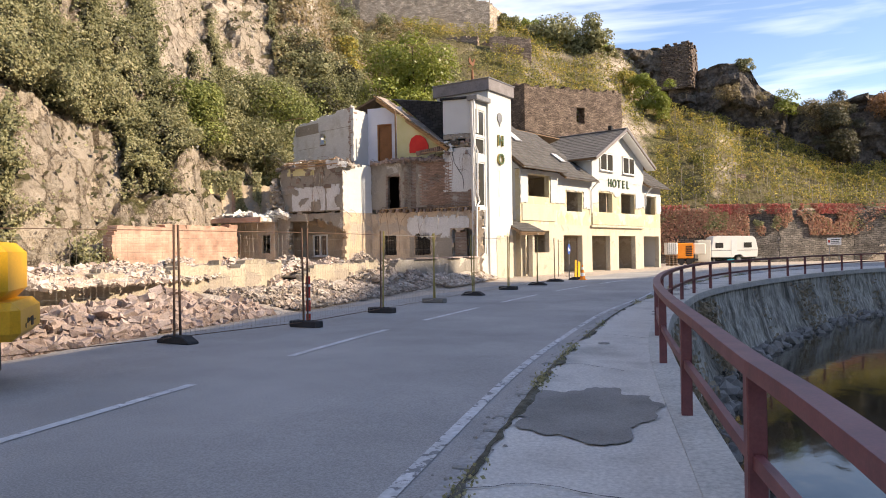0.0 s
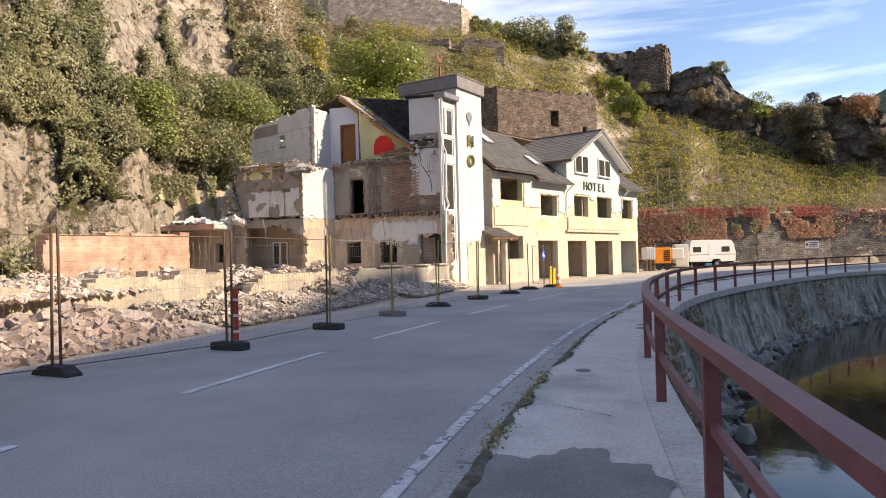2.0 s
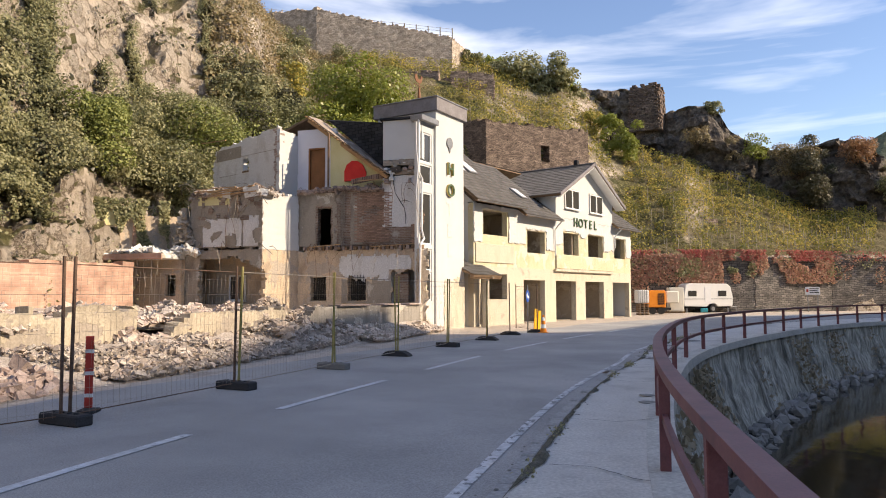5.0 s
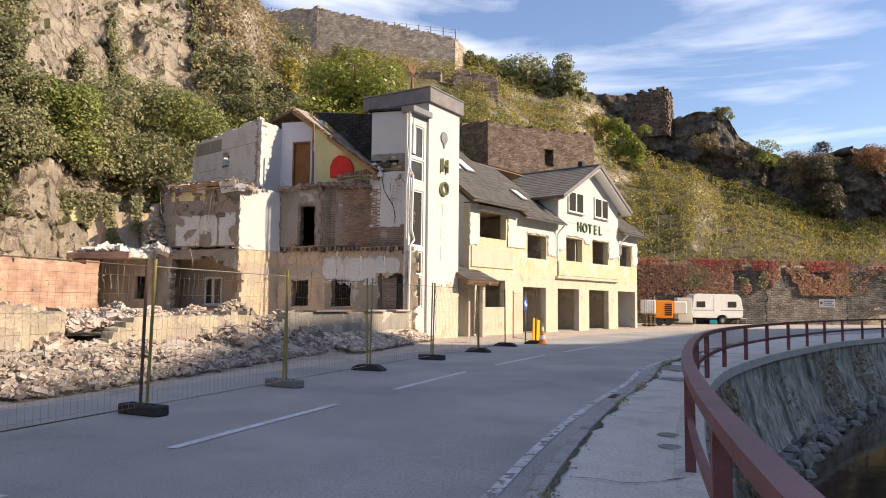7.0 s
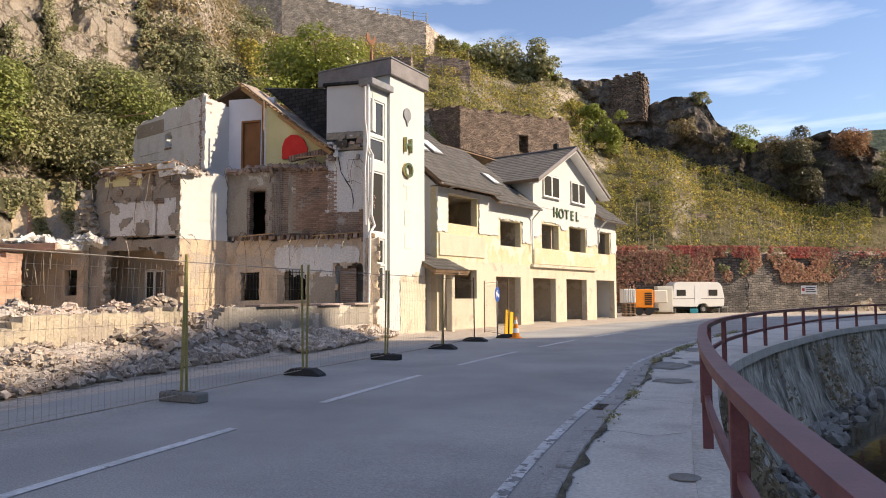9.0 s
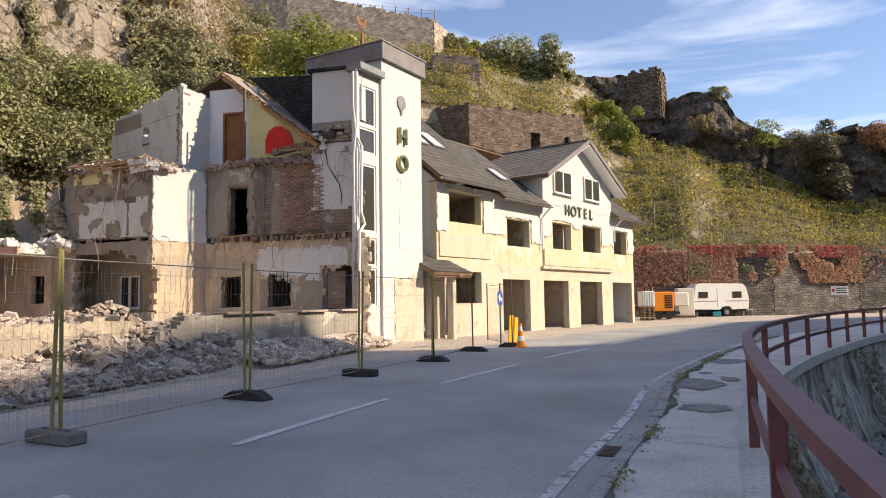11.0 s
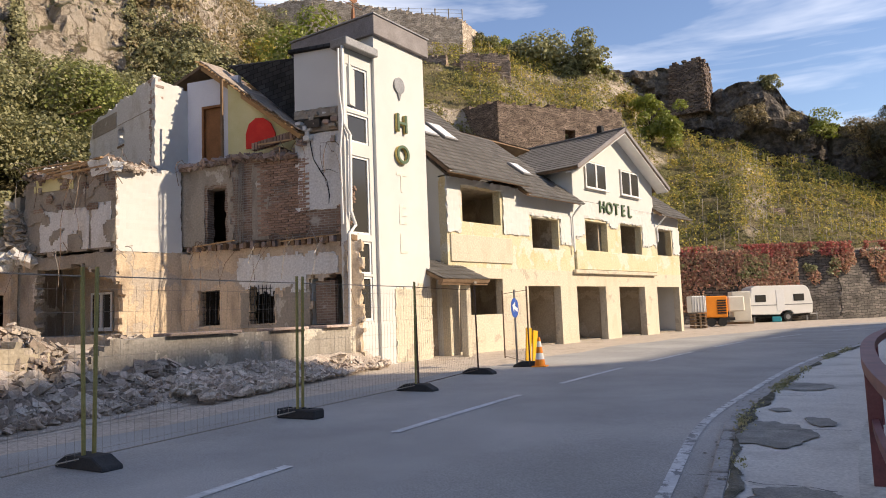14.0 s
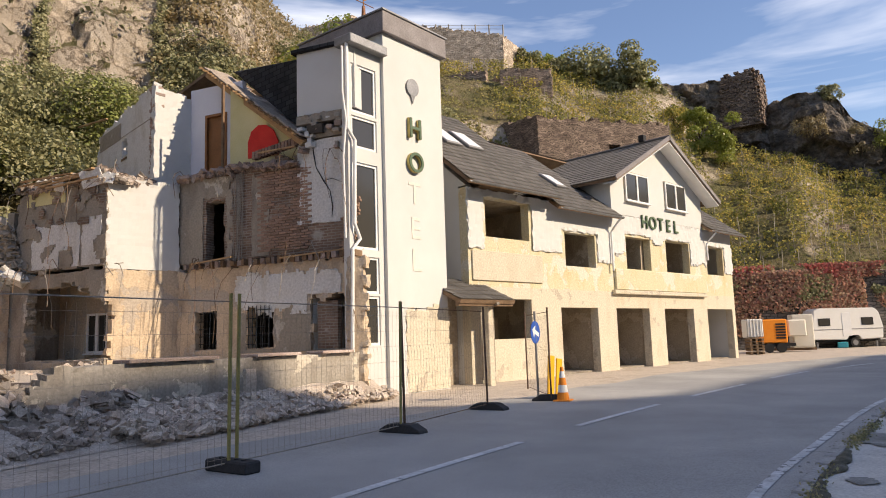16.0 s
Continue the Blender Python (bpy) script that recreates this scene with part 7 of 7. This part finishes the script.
bush("bush", Vector((10.6, 103.6, 25.4)), 1.3, 1.5, 1500, 0.18, "bush", 410, "thin shrub on the crag's top", trunk=0.06)
bush("bush", Vector((15.4, 102.5, 18.9)), 2.0, 3.0, 2400, 0.2, "bush_light", 409, "loose green shrub on the crag's shoulder", trunk=0.08)
bush("bush", Vector((20.0, 99.0, 12.6)), 3.4, 8.0, 9000, 0.22, "bush_dark", 408, "dark scrub hanging over the crag", trunk=0.12)
bush("bush", Vector((19.6, 99.6, 16.6)), 3.0, 3.2, 4200, 0.2, "scrub", 414, "reddish brown scrub over the crag's edge", trunk=0.1)
bush("bush", Vector((26.0, 99.8, 17.9)), 2.4, 2.4, 3000, 0.2, "russet", 411, "russet shrub on the crag's top", trunk=0.1)
bush("bush", Vector((30.5, 97.0, 12.5)), 3.2, 6.5, 5600, 0.22, "bush", 412, "green shrub beside the crag", trunk=0.1)
bush("bush", Vector((12.6, 101.2, 18.6)), 1.2, 3.2, 1200, 0.16, "scrub", 415, "dry grass hanging down the crag", trunk=0.05)
bush("bush", Vector((8.0, 100.9, 21.4)), 1.8, 1.8, 1500, 0.18, "scrub", 416, "dry tuft on a ledge of the crag", trunk=0.05)


for k in range(9):
    p = on_hill(-13.5 + k * 1.15, 4.95 + 0.08 * math.sin(k * 2))
    bush("bush", p - Vector((0, 0, 0.5)), 1.9 + 0.5 * math.sin(k * 3), 2.2 + 0.6 * math.cos(k * 5), 1500, 0.28, ("bush", "bush_light", "ivy")[k % 3], 450 + k, "low shrub along the crest", trunk=0.08, group="shrubs along the crest")


def vine_row(b0, b1, s, seed, high=1.6):
    """A row of vines along the slope: stakes and a ragged hedge of leaves."""
    rnd = random.Random(seed)
    t = thing("vine_row", Matrix(), "row of autumn vines on wooden stakes", "vineyard row", "vineyard rows")
    P, N = [], []
    bm = bmesh.new()
    prev = None
    n = int((b1 - b0) / 0.12)
    run = 0.0
    for i in range(n):
        b = b0 + (b1 - b0) * i / n
        p = on_hill(b, s + 0.02 * math.sin(b * 2))
        if rocky(b, s) > 0.5:
            continue
        if prev is not None:
            run += (p - prev).length
        prev = p
        thin = 0.5 if s < 1.8 and b > -0.5 else 1.0
        thin *= 0.25 + 0.75 * abs(math.sin(b * 2.3 + seed))
        for _ in range(15):
            if noise.noise(p * 0.45 + Vector((seed, 0, 0))) < -0.12 - 0.2 * thin or rnd.random() > thin:
                continue
            P.append((p.x + rnd.uniform(-0.15, 0.15), p.y + rnd.uniform(-0.18, 0.18), p.z + high * (0.15 + 0.85 * rnd.random() ** 0.8)))
            N.append((rnd.uniform(-1, 1), -1, 0.6))
        if run > (1.2 if s < 1.9 else 2.4):
            run = 0.0
            h = high * rnd.uniform(0.9, 1.3)
            tube(bm, [(p.x, p.y, p.z - 0.3), (p.x + rnd.uniform(-0.12, 0.12), p.y, p.z + h)], 0.022, 4)
    if not P:
        bpy.data.objects.remove(t)
        return
    part("foliage", leaf_mesh("foliage", P, N, 0.21, M["vine"], seed), M["vine"], t)
    tagged(part("staking", bm, M["stake"], t), kind="stuff")


M["stake"] = surface("grey_wooden_stake", [(0.32, 0.28, 0.23), (0.44, 0.39, 0.32)], 2, 20, 0.9, 0.2)
k = 0
for s in np.arange(1.12, 3.95, 0.21):
    vine_row(-0.5, 17.5, float(s), 500 + k, 1.25)
    k += 1
for s in np.arange(1.1, 2.0, 0.19):
    vine_row(-14, -0.5, float(s), 500 + k, 1.5)
    k += 1
for s in np.arange(3.1, 4.95, 0.25):
    vine_row(-23 if s > 4.1 else -15.5, -1.5 if s < 4.6 else -8.0, float(s), 500 + k, 1.5)
    k += 1
for s in (5.25, 5.45):
    vine_row(-28, -16.5, s, 500 + k, 1.6)
    k += 1


def top_fence():
    f = thing("vineyard_fence", Matrix(), "light wire fence with posts along the top wall", "fence")
    bm = bmesh.new()
    last = None
    for i in range(19):
        t = i / 18
        p = Vector((-52, 94, 41.5)).lerp(Vector((-22.2, 93.7, 35.0)), t)
        part("post", boxed(-0.06, 0.06, -0.06, 0.06, 0, 1.5), M["stake"], f, m=Matrix.Translation(p))
        if last:
            for h in (0.5, 1.0, 1.4):
                tube(bm, [last + Vector((0, 0, h)), p + Vector((0, 0, h))], 0.02, 4)
        last = p
    part("wire", bm, M["stake"], f)


top_fence()


def kerb_weeds():
    rnd = random.Random(12)
    P, N = [], []
    for p, w in along(EDGE, 0.12):
        if not 1 < p.y < 45:
            continue
        d = noise.noise(p * 0.8)
        for _ in range(int(max(0, d + 0.05) * 70)):
            q = p + Vector((w.y, -w.x, 0)) * (0.50 + rnd.gauss(0, 0.045)) + w * rnd.uniform(-0.06, 0.06)
            P.append((q.x, q.y, 0.11 + rnd.random() ** 2 * 0.09))
            N.append((rnd.uniform(-1, 1), rnd.uniform(-1, 1), 0.4))
    return tagged(part("kerb_weeds", leaf_mesh("kerb_weeds", P, N, 0.032, M["ivy"], 12), M["ivy"]), "tufts of grass and weeds in the kerb joint", "weeds", kind="stuff")


kerb_weeds()


def kerb_soil():
    """Dark soil and moss that has settled along the pavement's road edge, in ragged patches."""
    bm = bmesh.new()
    rows = []
    for p, w in along(EDGE, 0.1):
        if not 0.5 < p.y < 50:
            continue
        r = Vector((w.y, -w.x, 0))
        n = noise.fractal(p * 0.9, 1, 2.1, 4)
        wide = max(0.004, 0.06 + 0.16 * n)
        a = 0.455 + 0.02 * noise.noise(p * 5)
        rows.append([bm.verts.new(p + r * (a + wide * k / 3) + Vector((0, 0, 0.112 + (0.012 * wide / 0.1 if k in (1, 2) else 0)))) for k in range(4)])
    for a, b in zip(rows, rows[1:]):
        for k in range(3):
            bm.faces.new((a[k], a[k + 1], b[k + 1], b[k]))
    return bm


M["soil"] = surface("kerb_soil", [(0.05, 0.05, 0.035), (0.10, 0.095, 0.07), (0.17, 0.16, 0.135)], 6, 50, 0.95, 0.8, contrast=0.4, height=0.01)
tagged(part("kerb_soil", kerb_soil(), M["soil"]), "dark soil and moss along the pavement edge", "soil", kind="stuff")


def quay_weeds():
    """Dry grass hanging on the quay wall in places."""
    rnd = random.Random(14)
    P, N = [], []
    for p, w in along(RAIL, 0.1):
        if not 9 < p.y < 55:
            continue
        d = noise.noise(p * 0.25 + Vector((5, 0, 0)))
        for _ in range(int(max(0, d + 0.1) * 40)):
            t = rnd.random()
            q = p + Vector((w.y, -w.x, 0)) * (0.17 + 0.85 * t ** 1.5 + rnd.uniform(0, 0.22))
            P.append((q.x, q.y, -0.2 + (WATER_Z + 0.3) * t))
            N.append((w.y, -w.x, 0.3))
    return tagged(part("quay_weeds", leaf_mesh("quay_weeds", P, N, 0.16, M["quay_weed"], 14), M["quay_weed"]), "dry weeds hanging on the quay wall", "weeds", kind="stuff")


M["quay_weed"] = leaf_material("quay_weed", [(0.10, 0.09, 0.06), (0.16, 0.15, 0.10), (0.22, 0.21, 0.16)])
quay_weeds()


# ---------------------------------------------------------------- site fence
def fence_foot(kind):
    if kind == "rubber":
        bm = bmesh.new()
        prism(bm, [(-0.42, 0), (0.42, 0), (0.40, 0.05), (0.22, 0.14), (-0.22, 0.14), (-0.40, 0.05)], 0.24, pose(0, -0.12, 0))
        bmesh.ops.bevel(bm, geom=list(bm.edges), offset=0.012, segments=1, affect="EDGES")
        return bm
    bm = boxed(-0.37, 0.37, -0.12, 0.12, 0, 0.14, bevel=0.02)
    for x in (-0.2, -0.07, 0.07, 0.2):
        bmesh.ops.create_cone(bm, cap_ends=True, segments=10, radius1=0.03, radius2=0.03, depth=0.02, matrix=pose(x, 0, 0.145))
    return bm


FOOT_MESH = {"rubber": mesh_of("foot", fence_foot("rubber"), M["rubber"]), "concrete": mesh_of("foot", fence_foot("concrete"), M["concrete_foot"]), "dark": mesh_of("foot", fence_foot("concrete"), M["rubber"])}


def wire_mesh(w, h):
    bm = bmesh.new()
    n = int(w / 0.10)
    for i in range(1, n):
        x = w * i / n
        kink = 0.02
        tube(bm, [(x, 0, 0.10), (x, kink, 0.55), (x, 0, 0.62), (x, 0, 1.3), (x, kink, 1.38), (x, 0, h - 0.06)], 0.0018, 3, cap=False)
    for z in (0.18, 0.42, 0.66, 0.9, 1.14, 1.38, 1.62, 1.86):
        tube(bm, [(0.02, 0, z), (w - 0.02, 0, z)], 0.0021, 3, cap=False)
    return bm


def fence_panel(a, b, tubes, h=2.0, lean=0.0):
    """A mobile fence panel from a to b: two end tubes, two cross tubes and a welded wire mesh."""
    d = Vector((b[0] - a[0], b[1] - a[1]))
    w = d.length - 0.12
    t = thing("mobile_fence", pose(a[0], a[1], 0, 0, 0, math.degrees(math.atan2(d.y, d.x))) @ pose(0.06, 0, 0, lean), "mobile wire mesh fence panel beside the road", "fence", "site fence")
    for x in (0, w):
        bm = bmesh.new()
        tube(bm, [(x, 0, 0.06), (x, 0, h + 0.1)], 0.022, 8)
        part("end_tube", bm, M[tubes], t)
    for z in (0.12, h):
        bm = bmesh.new()
        tube(bm, [(0, 0, z), (w, 0, z)], 0.008, 6)
        part("cross_tube", bm, M["fence_grey" if tubes == "fence_yellow" else tubes], t)
    part("wire_mesh", wire_mesh(w, h), M["fence_grey"], t, "thin welded wire mesh")
    return t


FEET = [(-10.2, 4.6), (-8.9, 7.7), (-7.62, 10.85), (-6.62, 13.65), (-6.35, 17.1), (-6.1, 20.55), (-5.84, 24.0), (-5.37, 27.45), (-4.86, 30.94), (-4.63, 34.43)]
KINDS = ["rubber", "rubber", "rubber", "dark", "dark", "concrete", "rubber", "dark", "rubber", "rubber"]
TUBES = ["fence_dark", "fence_dark", "fence_dark", "fence_dark", "fence_yellow", "fence_yellow", "fence_yellow", "fence_yellow", "fence_dark"]
for (x, y), kind in zip(FEET, KINDS):
    label = {"rubber": "black recycled plastic fence foot", "dark": "dark block fence foot", "concrete": "grey concrete fence foot"}[kind]
    tagged(part("fence_foot", FOOT_MESH[kind], None, m=pose(x, y, 0.008, 0, 0, -12)), label, "fence foot", "fence feet")
for i, tb_ in enumerate(TUBES):
    fence_panel(FEET[i], FEET[i + 1], tb_, lean=(-1.5, 1.0, -0.8, 0.6, 1.4, -1.2, 0.8, 1.2, -0.5)[i])
fence_panel((-3.78, 36.25), (-5.2, 39.2), "fence_dark")
tagged(part("fence_foot", FOOT_MESH["rubber"], None, m=pose(-3.85, 36.4, 0.008, 0, 0, 10)), "black recycled plastic fence foot", "fence foot", "fence feet")


def arrow_sign():
    t = thing("road_sign", pose(-4.3, 37.0, 1.55, 0, 0, 82), "round blue sign with a white arrow wired to the fence", "road sign")
    bm = bmesh.new()
    bmesh.ops.create_cone(bm, cap_ends=True, segments=32, radius1=0.27, radius2=0.27, depth=0.012, matrix=pose(0, 0, 0, 90))
    part("disc", bm, M["blue"], t)
    bm = bmesh.new()
    prism(bm, [(-0.20, 0), (-0.05, 0.15), (-0.05, 0.05), (0.19, 0.05), (0.19, -0.05), (-0.05, -0.05), (-0.05, -0.15)], 0.004, pose(0, -0.012, 0, 0, 20, 0))
    part("arrow", bm, M["pvc"], t)
    bm = bmesh.new()
    tube(bm, [(0.05, 0.02, -1.6), (0.05, 0.02, 0.5)], 0.03, 8)
    part("post", bm, M["zinc"], t)


arrow_sign()


def traffic_cone(m):
    t = thing("traffic_cone", m, "orange and white traffic cone beside the fence", "cone")
    part("base", boxed(-0.19, 0.19, -0.19, 0.19, 0.0, 0.04, bevel=0.01), M["orange"], t)
    zs = [0.04, 0.2, 0.36, 0.52, 0.66, 0.76]
    for i in range(5):
        bm = bmesh.new()
        tube(bm, [(0, 0, zs[i]), (0, 0, zs[i + 1])], [0.15 - 0.155 * zs[i], 0.15 - 0.155 * zs[i + 1]], 16)
        part("band", bm, M["orange" if i % 2 == 0 else "pvc"], t)


traffic_cone(pose(-3.55, 36.35, 0.0))
board = thing("warning_board", pose(-3.98, 36.9, 0, 0, 6, 68), "leaning yellow plastic barrier board", "barrier")
part("board", boxed(-0.12, 0.12, -0.02, 0.02, 0.05, 1.0, bevel=0.01), M["yellow_paint"], board)
part("board", boxed(0.2, 0.42, -0.02, 0.02, 0.05, 0.95, bevel=0.01), M["yellow_paint"], board)


def beacon(m):
    t = thing("guide_beacon", m, "red and white striped guide post", "guide post")
    part("base", boxed(-0.12, 0.12, -0.16, 0.16, 0, 0.06, bevel=0.02), M["rubber"], t)
    part("blade", boxed(-0.05, 0.05, -0.02, 0.02, 0.08, 1.05, bevel=0.005), M["red_stripe"], t)
    for k in range(3):
        part("stripe", boxed(-0.052, 0.052, -0.023, 0.023, 0.22 + 0.30 * k, 0.27 + 0.30 * k), M["pvc"], t)


M["red_stripe"] = surface("signal_red", [(0.42, 0.04, 0.03), (0.5, 0.06, 0.04)], 2, 30, 0.5, 0.0, contrast=0.1)
beacon(pose(-7.0, 14.45, 0.0, 0, 0, 20))


# ---------------------------------------------------------------- yard beyond the hotel
def caravan():
    t = thing("caravan", pose(6.6, 74.4, 0, 0, 0, 24), "cream white touring caravan parked by the wall", "caravan")
    bm = bmesh.new()
    prism(bm, [(-2.35, 0.55), (-2.42, 1.2), (-2.2, 2.45), (-1.9, 2.62), (1.9, 2.58), (2.2, 2.3), (2.42, 1.3), (2.35, 0.55), (0.9, 0.5), (0.7, 0.85), (0.1, 0.85), (-0.1, 0.5)], 2.1, Matrix())
    bmesh.ops.bevel(bm, geom=[e for e in bm.edges], offset=0.05, segments=2, affect="EDGES")
    part("body", bm, M["caravan"], t)
    for x0, x1 in ((-1.95, -1.15), (0.95, 1.75)):
        w = part("window", boxed(x0, x1, -0.025, -0.004, 1.45, 1.95, bevel=0.01), M["black"], t, "dark tinted caravan window")
        part("pane", boxed(x0 + 0.05, x1 - 0.05, -0.032, -0.027, 1.5, 1.9), M["glass"], w)
    part("window", boxed(-2.5, -2.43, 0.45, 1.65, 1.4, 1.95, bevel=0.01), M["glass"], t)
    part("door", boxed(-0.35, 0.25, -0.02, -0.003, 0.75, 2.3, bevel=0.01), M["pvc"], t)
    part("trim", boxed(-2.35, 2.35, -0.015, -0.003, 1.18, 1.23), M["zinc"], t)
    bm = bmesh.new()
    bmesh.ops.create_cone(bm, cap_ends=True, segments=20, radius1=0.31, radius2=0.31, depth=0.2, matrix=pose(0.4, 0.05, 0.32, 90))
    wh = part("wheel", bm, M["black"], t)
    bm = bmesh.new()
    bmesh.ops.create_cone(bm, cap_ends=True, segments=16, radius1=0.18, radius2=0.18, depth=0.22, matrix=pose(0.4, 0.045, 0.32, 90))
    part("hub", bm, M["zinc"], wh)
    part("chassis", boxed(-2.3, 2.3, 0.3, 1.8, 0.36, 0.52), M["black"], t)
    bm = bmesh.new()
    tube(bm, [(2.3, 1.05, 0.45), (3.4, 1.05, 0.45)], 0.05, 8)
    tube(bm, [(3.3, 1.05, 0.0), (3.3, 1.05, 0.6)], 0.035, 8)
    part("drawbar", bm, M["zinc"], t)
    for x in (-2.0, 2.0):
        part("support", boxed(x - 0.05, x + 0.05, 0.2, 0.3, 0, 0.4), M["zinc"], t)


caravan()
tagged(part("storage_box", boxed(-0.3, 0.3, -0.2, 0.2, 0, 0.36, bevel=0.03), M["teal"], m=pose(6.2, 74.3, 0.0)), "small turquoise plastic box on the ground", "box")


def generator():
    t = thing("generator", pose(1.75, 67.2, 0, 0, 0, 15), "orange trailer compressor in the yard", "compressor")
    part("housing", boxed(-0.75, 0.75, -0.5, 0.6, 0.55, 1.95, bevel=0.06), M["orange"], t)
    for k in range(6):
        part("louvre", boxed(0.1, 0.65, -0.52, -0.505, 0.8 + 0.16 * k, 0.9 + 0.16 * k), M["black"], t)
    part("chassis", boxed(-0.8, 1.2, -0.4, 0.5, 0.35, 0.54), M["black"], t)
    for x in (-0.35, 0.35):
        bm = bmesh.new()
        bmesh.ops.create_cone(bm, cap_ends=True, segments=16, radius1=0.28, radius2=0.28, depth=0.18, matrix=pose(x, -0.5, 0.28, 90))
        part("wheel", bm, M["black"], t)
    part("tank", boxed(0.85, 1.9, -0.3, 0.5, 0.9, 1.9, bevel=0.08), M["shed_white"], t, "white canister beside the motor")


generator()
cab = thing("site_cabinet", pose(3.55, 68.6, 0, 0, 0, 12), "tall off-white site cabinet with a drawbar", "cabinet")
part("body", boxed(-0.6, 0.6, 0, 0.9, 0.2, 2.2, bevel=0.03), M["shed_white"], cab)
part("door", boxed(-0.54, 0.54, -0.02, -0.003, 0.3, 2.1, bevel=0.01), M["shed_white"], cab)
part("skid", boxed(-1.6, 0.7, 0.1, 0.8, 0.05, 0.19), M["wood_dark"], cab)
pal = thing("pallet_stack", pose(0.75, 64.7, 0, 0, 0, 20), "stack of weathered wooden pallets", "pallets")
for k in range(5):
    p0 = part("pallet", boxed(-0.4, 0.4, -0.4, 0.4, 0.185 * k + 0.12, 0.185 * k + 0.144), M["wood_dark"], pal)
    for x in (-0.33, 0, 0.33):
        part("block", boxed(x - 0.06, x + 0.06, -0.4, 0.4, 0.185 * k + 0.0, 0.185 * k + 0.118), M["wood_dark"], p0)
ibc = thing("liquid_container", pose(0.7, 65.3, 0.93, 0, 0, 20), "white plastic tank in a wire cage on pallets", "container")
part("tank", boxed(-0.45, 0.45, -0.45, 0.45, 0, 1.05, bevel=0.06), M["caravan"], ibc)
for k in range(6):
    part("cage_bar", boxed(-0.47 + 0.18 * k, -0.45 + 0.18 * k, -0.475, -0.455, 0, 1.05), M["zinc"], ibc)
wsign = thing("wall_sign", pose(15.7, 76.8, 0, 0, 0, -8), "small white notice board on two posts", "sign")
part("board", boxed(-0.6, 0.6, -0.03, 0.0, 1.55, 2.25, bevel=0.01), M["pvc"], wsign)
for k, (x0, x1) in enumerate(((-0.25, 0.5), (-0.25, 0.4), (-0.25, 0.52))):
    part("text_bar", boxed(x0, x1, -0.036, -0.031, 2.05 - 0.17 * k, 2.12 - 0.17 * k), M["black"], wsign)
part("mark", boxed(-0.52, -0.34, -0.036, -0.031, 1.8, 2.05), M["red_stripe"], wsign)
for x in (-0.4, 0.4):
    part("post", boxed(x - 0.03, x + 0.03, 0.002, 0.05, 0, 2.2), M["zinc"], wsign)


def digger():
    """The tail of a yellow machine that stands beside the fence, mostly outside the view."""
    t = thing("excavator", pose(-7.15, 6.72, 0, 0, 0, 40), "yellow excavator with a scratched counterweight", "excavator")
    part("counterweight", boxed(-0.9, 0.55, -0.8, 0.8, 0.62, 1.06, bevel=0.09), M["yellow_paint"], t)
    part("engine_cover", boxed(-1.2, 0.42, -0.75, 0.75, 1.065, 1.75, bevel=0.12), M["yellow_paint"], t)
    for k in range(5):
        part("scratch", boxed(0.551, 0.556, -0.4 + 0.13 * k, -0.36 + 0.17 * k, 0.74 + 0.05 * (k % 3), 0.80 + 0.05 * (k % 2)), M["black"], t)
    part("undercarriage", boxed(-1.4, 0.1, -0.85, 0.85, 0.0, 0.6, bevel=0.12), M["black"], t)


digger()

# a drain grating in the gutter
grate = thing("drain_grating", pose(-0.28, 21.25, 0.012, 0, 0, -7), "rusty iron drain grating in the gutter", "grating")
part("frame", boxed(-0.13, 0.13, -0.22, 0.22, 0.0, 0.012, bevel=0.004), M["fence_dark"], grate)
for k in range(7):
    part("slot", boxed(-0.10, 0.10, -0.20 + 0.058 * k, -0.17 + 0.058 * k, 0.0125, 0.0145), M["black"], grate)

# covers let into the pavement
for x, y, a in ((0.38, 17.3, 0.12), (0.37, 16.6, 0.12), (-0.31, 11.54, 0.09)):
    bm = bmesh.new()
    bmesh.ops.create_cone(bm, cap_ends=True, segments=20, radius1=a, radius2=a * 0.97, depth=0.006, matrix=pose(0, 0, 0))
    tagged(part("valve_cover", bm, M["patch"], m=pose(x, y, 0.107)), "dark round iron cover in the pavement", "cover", "pavement covers")
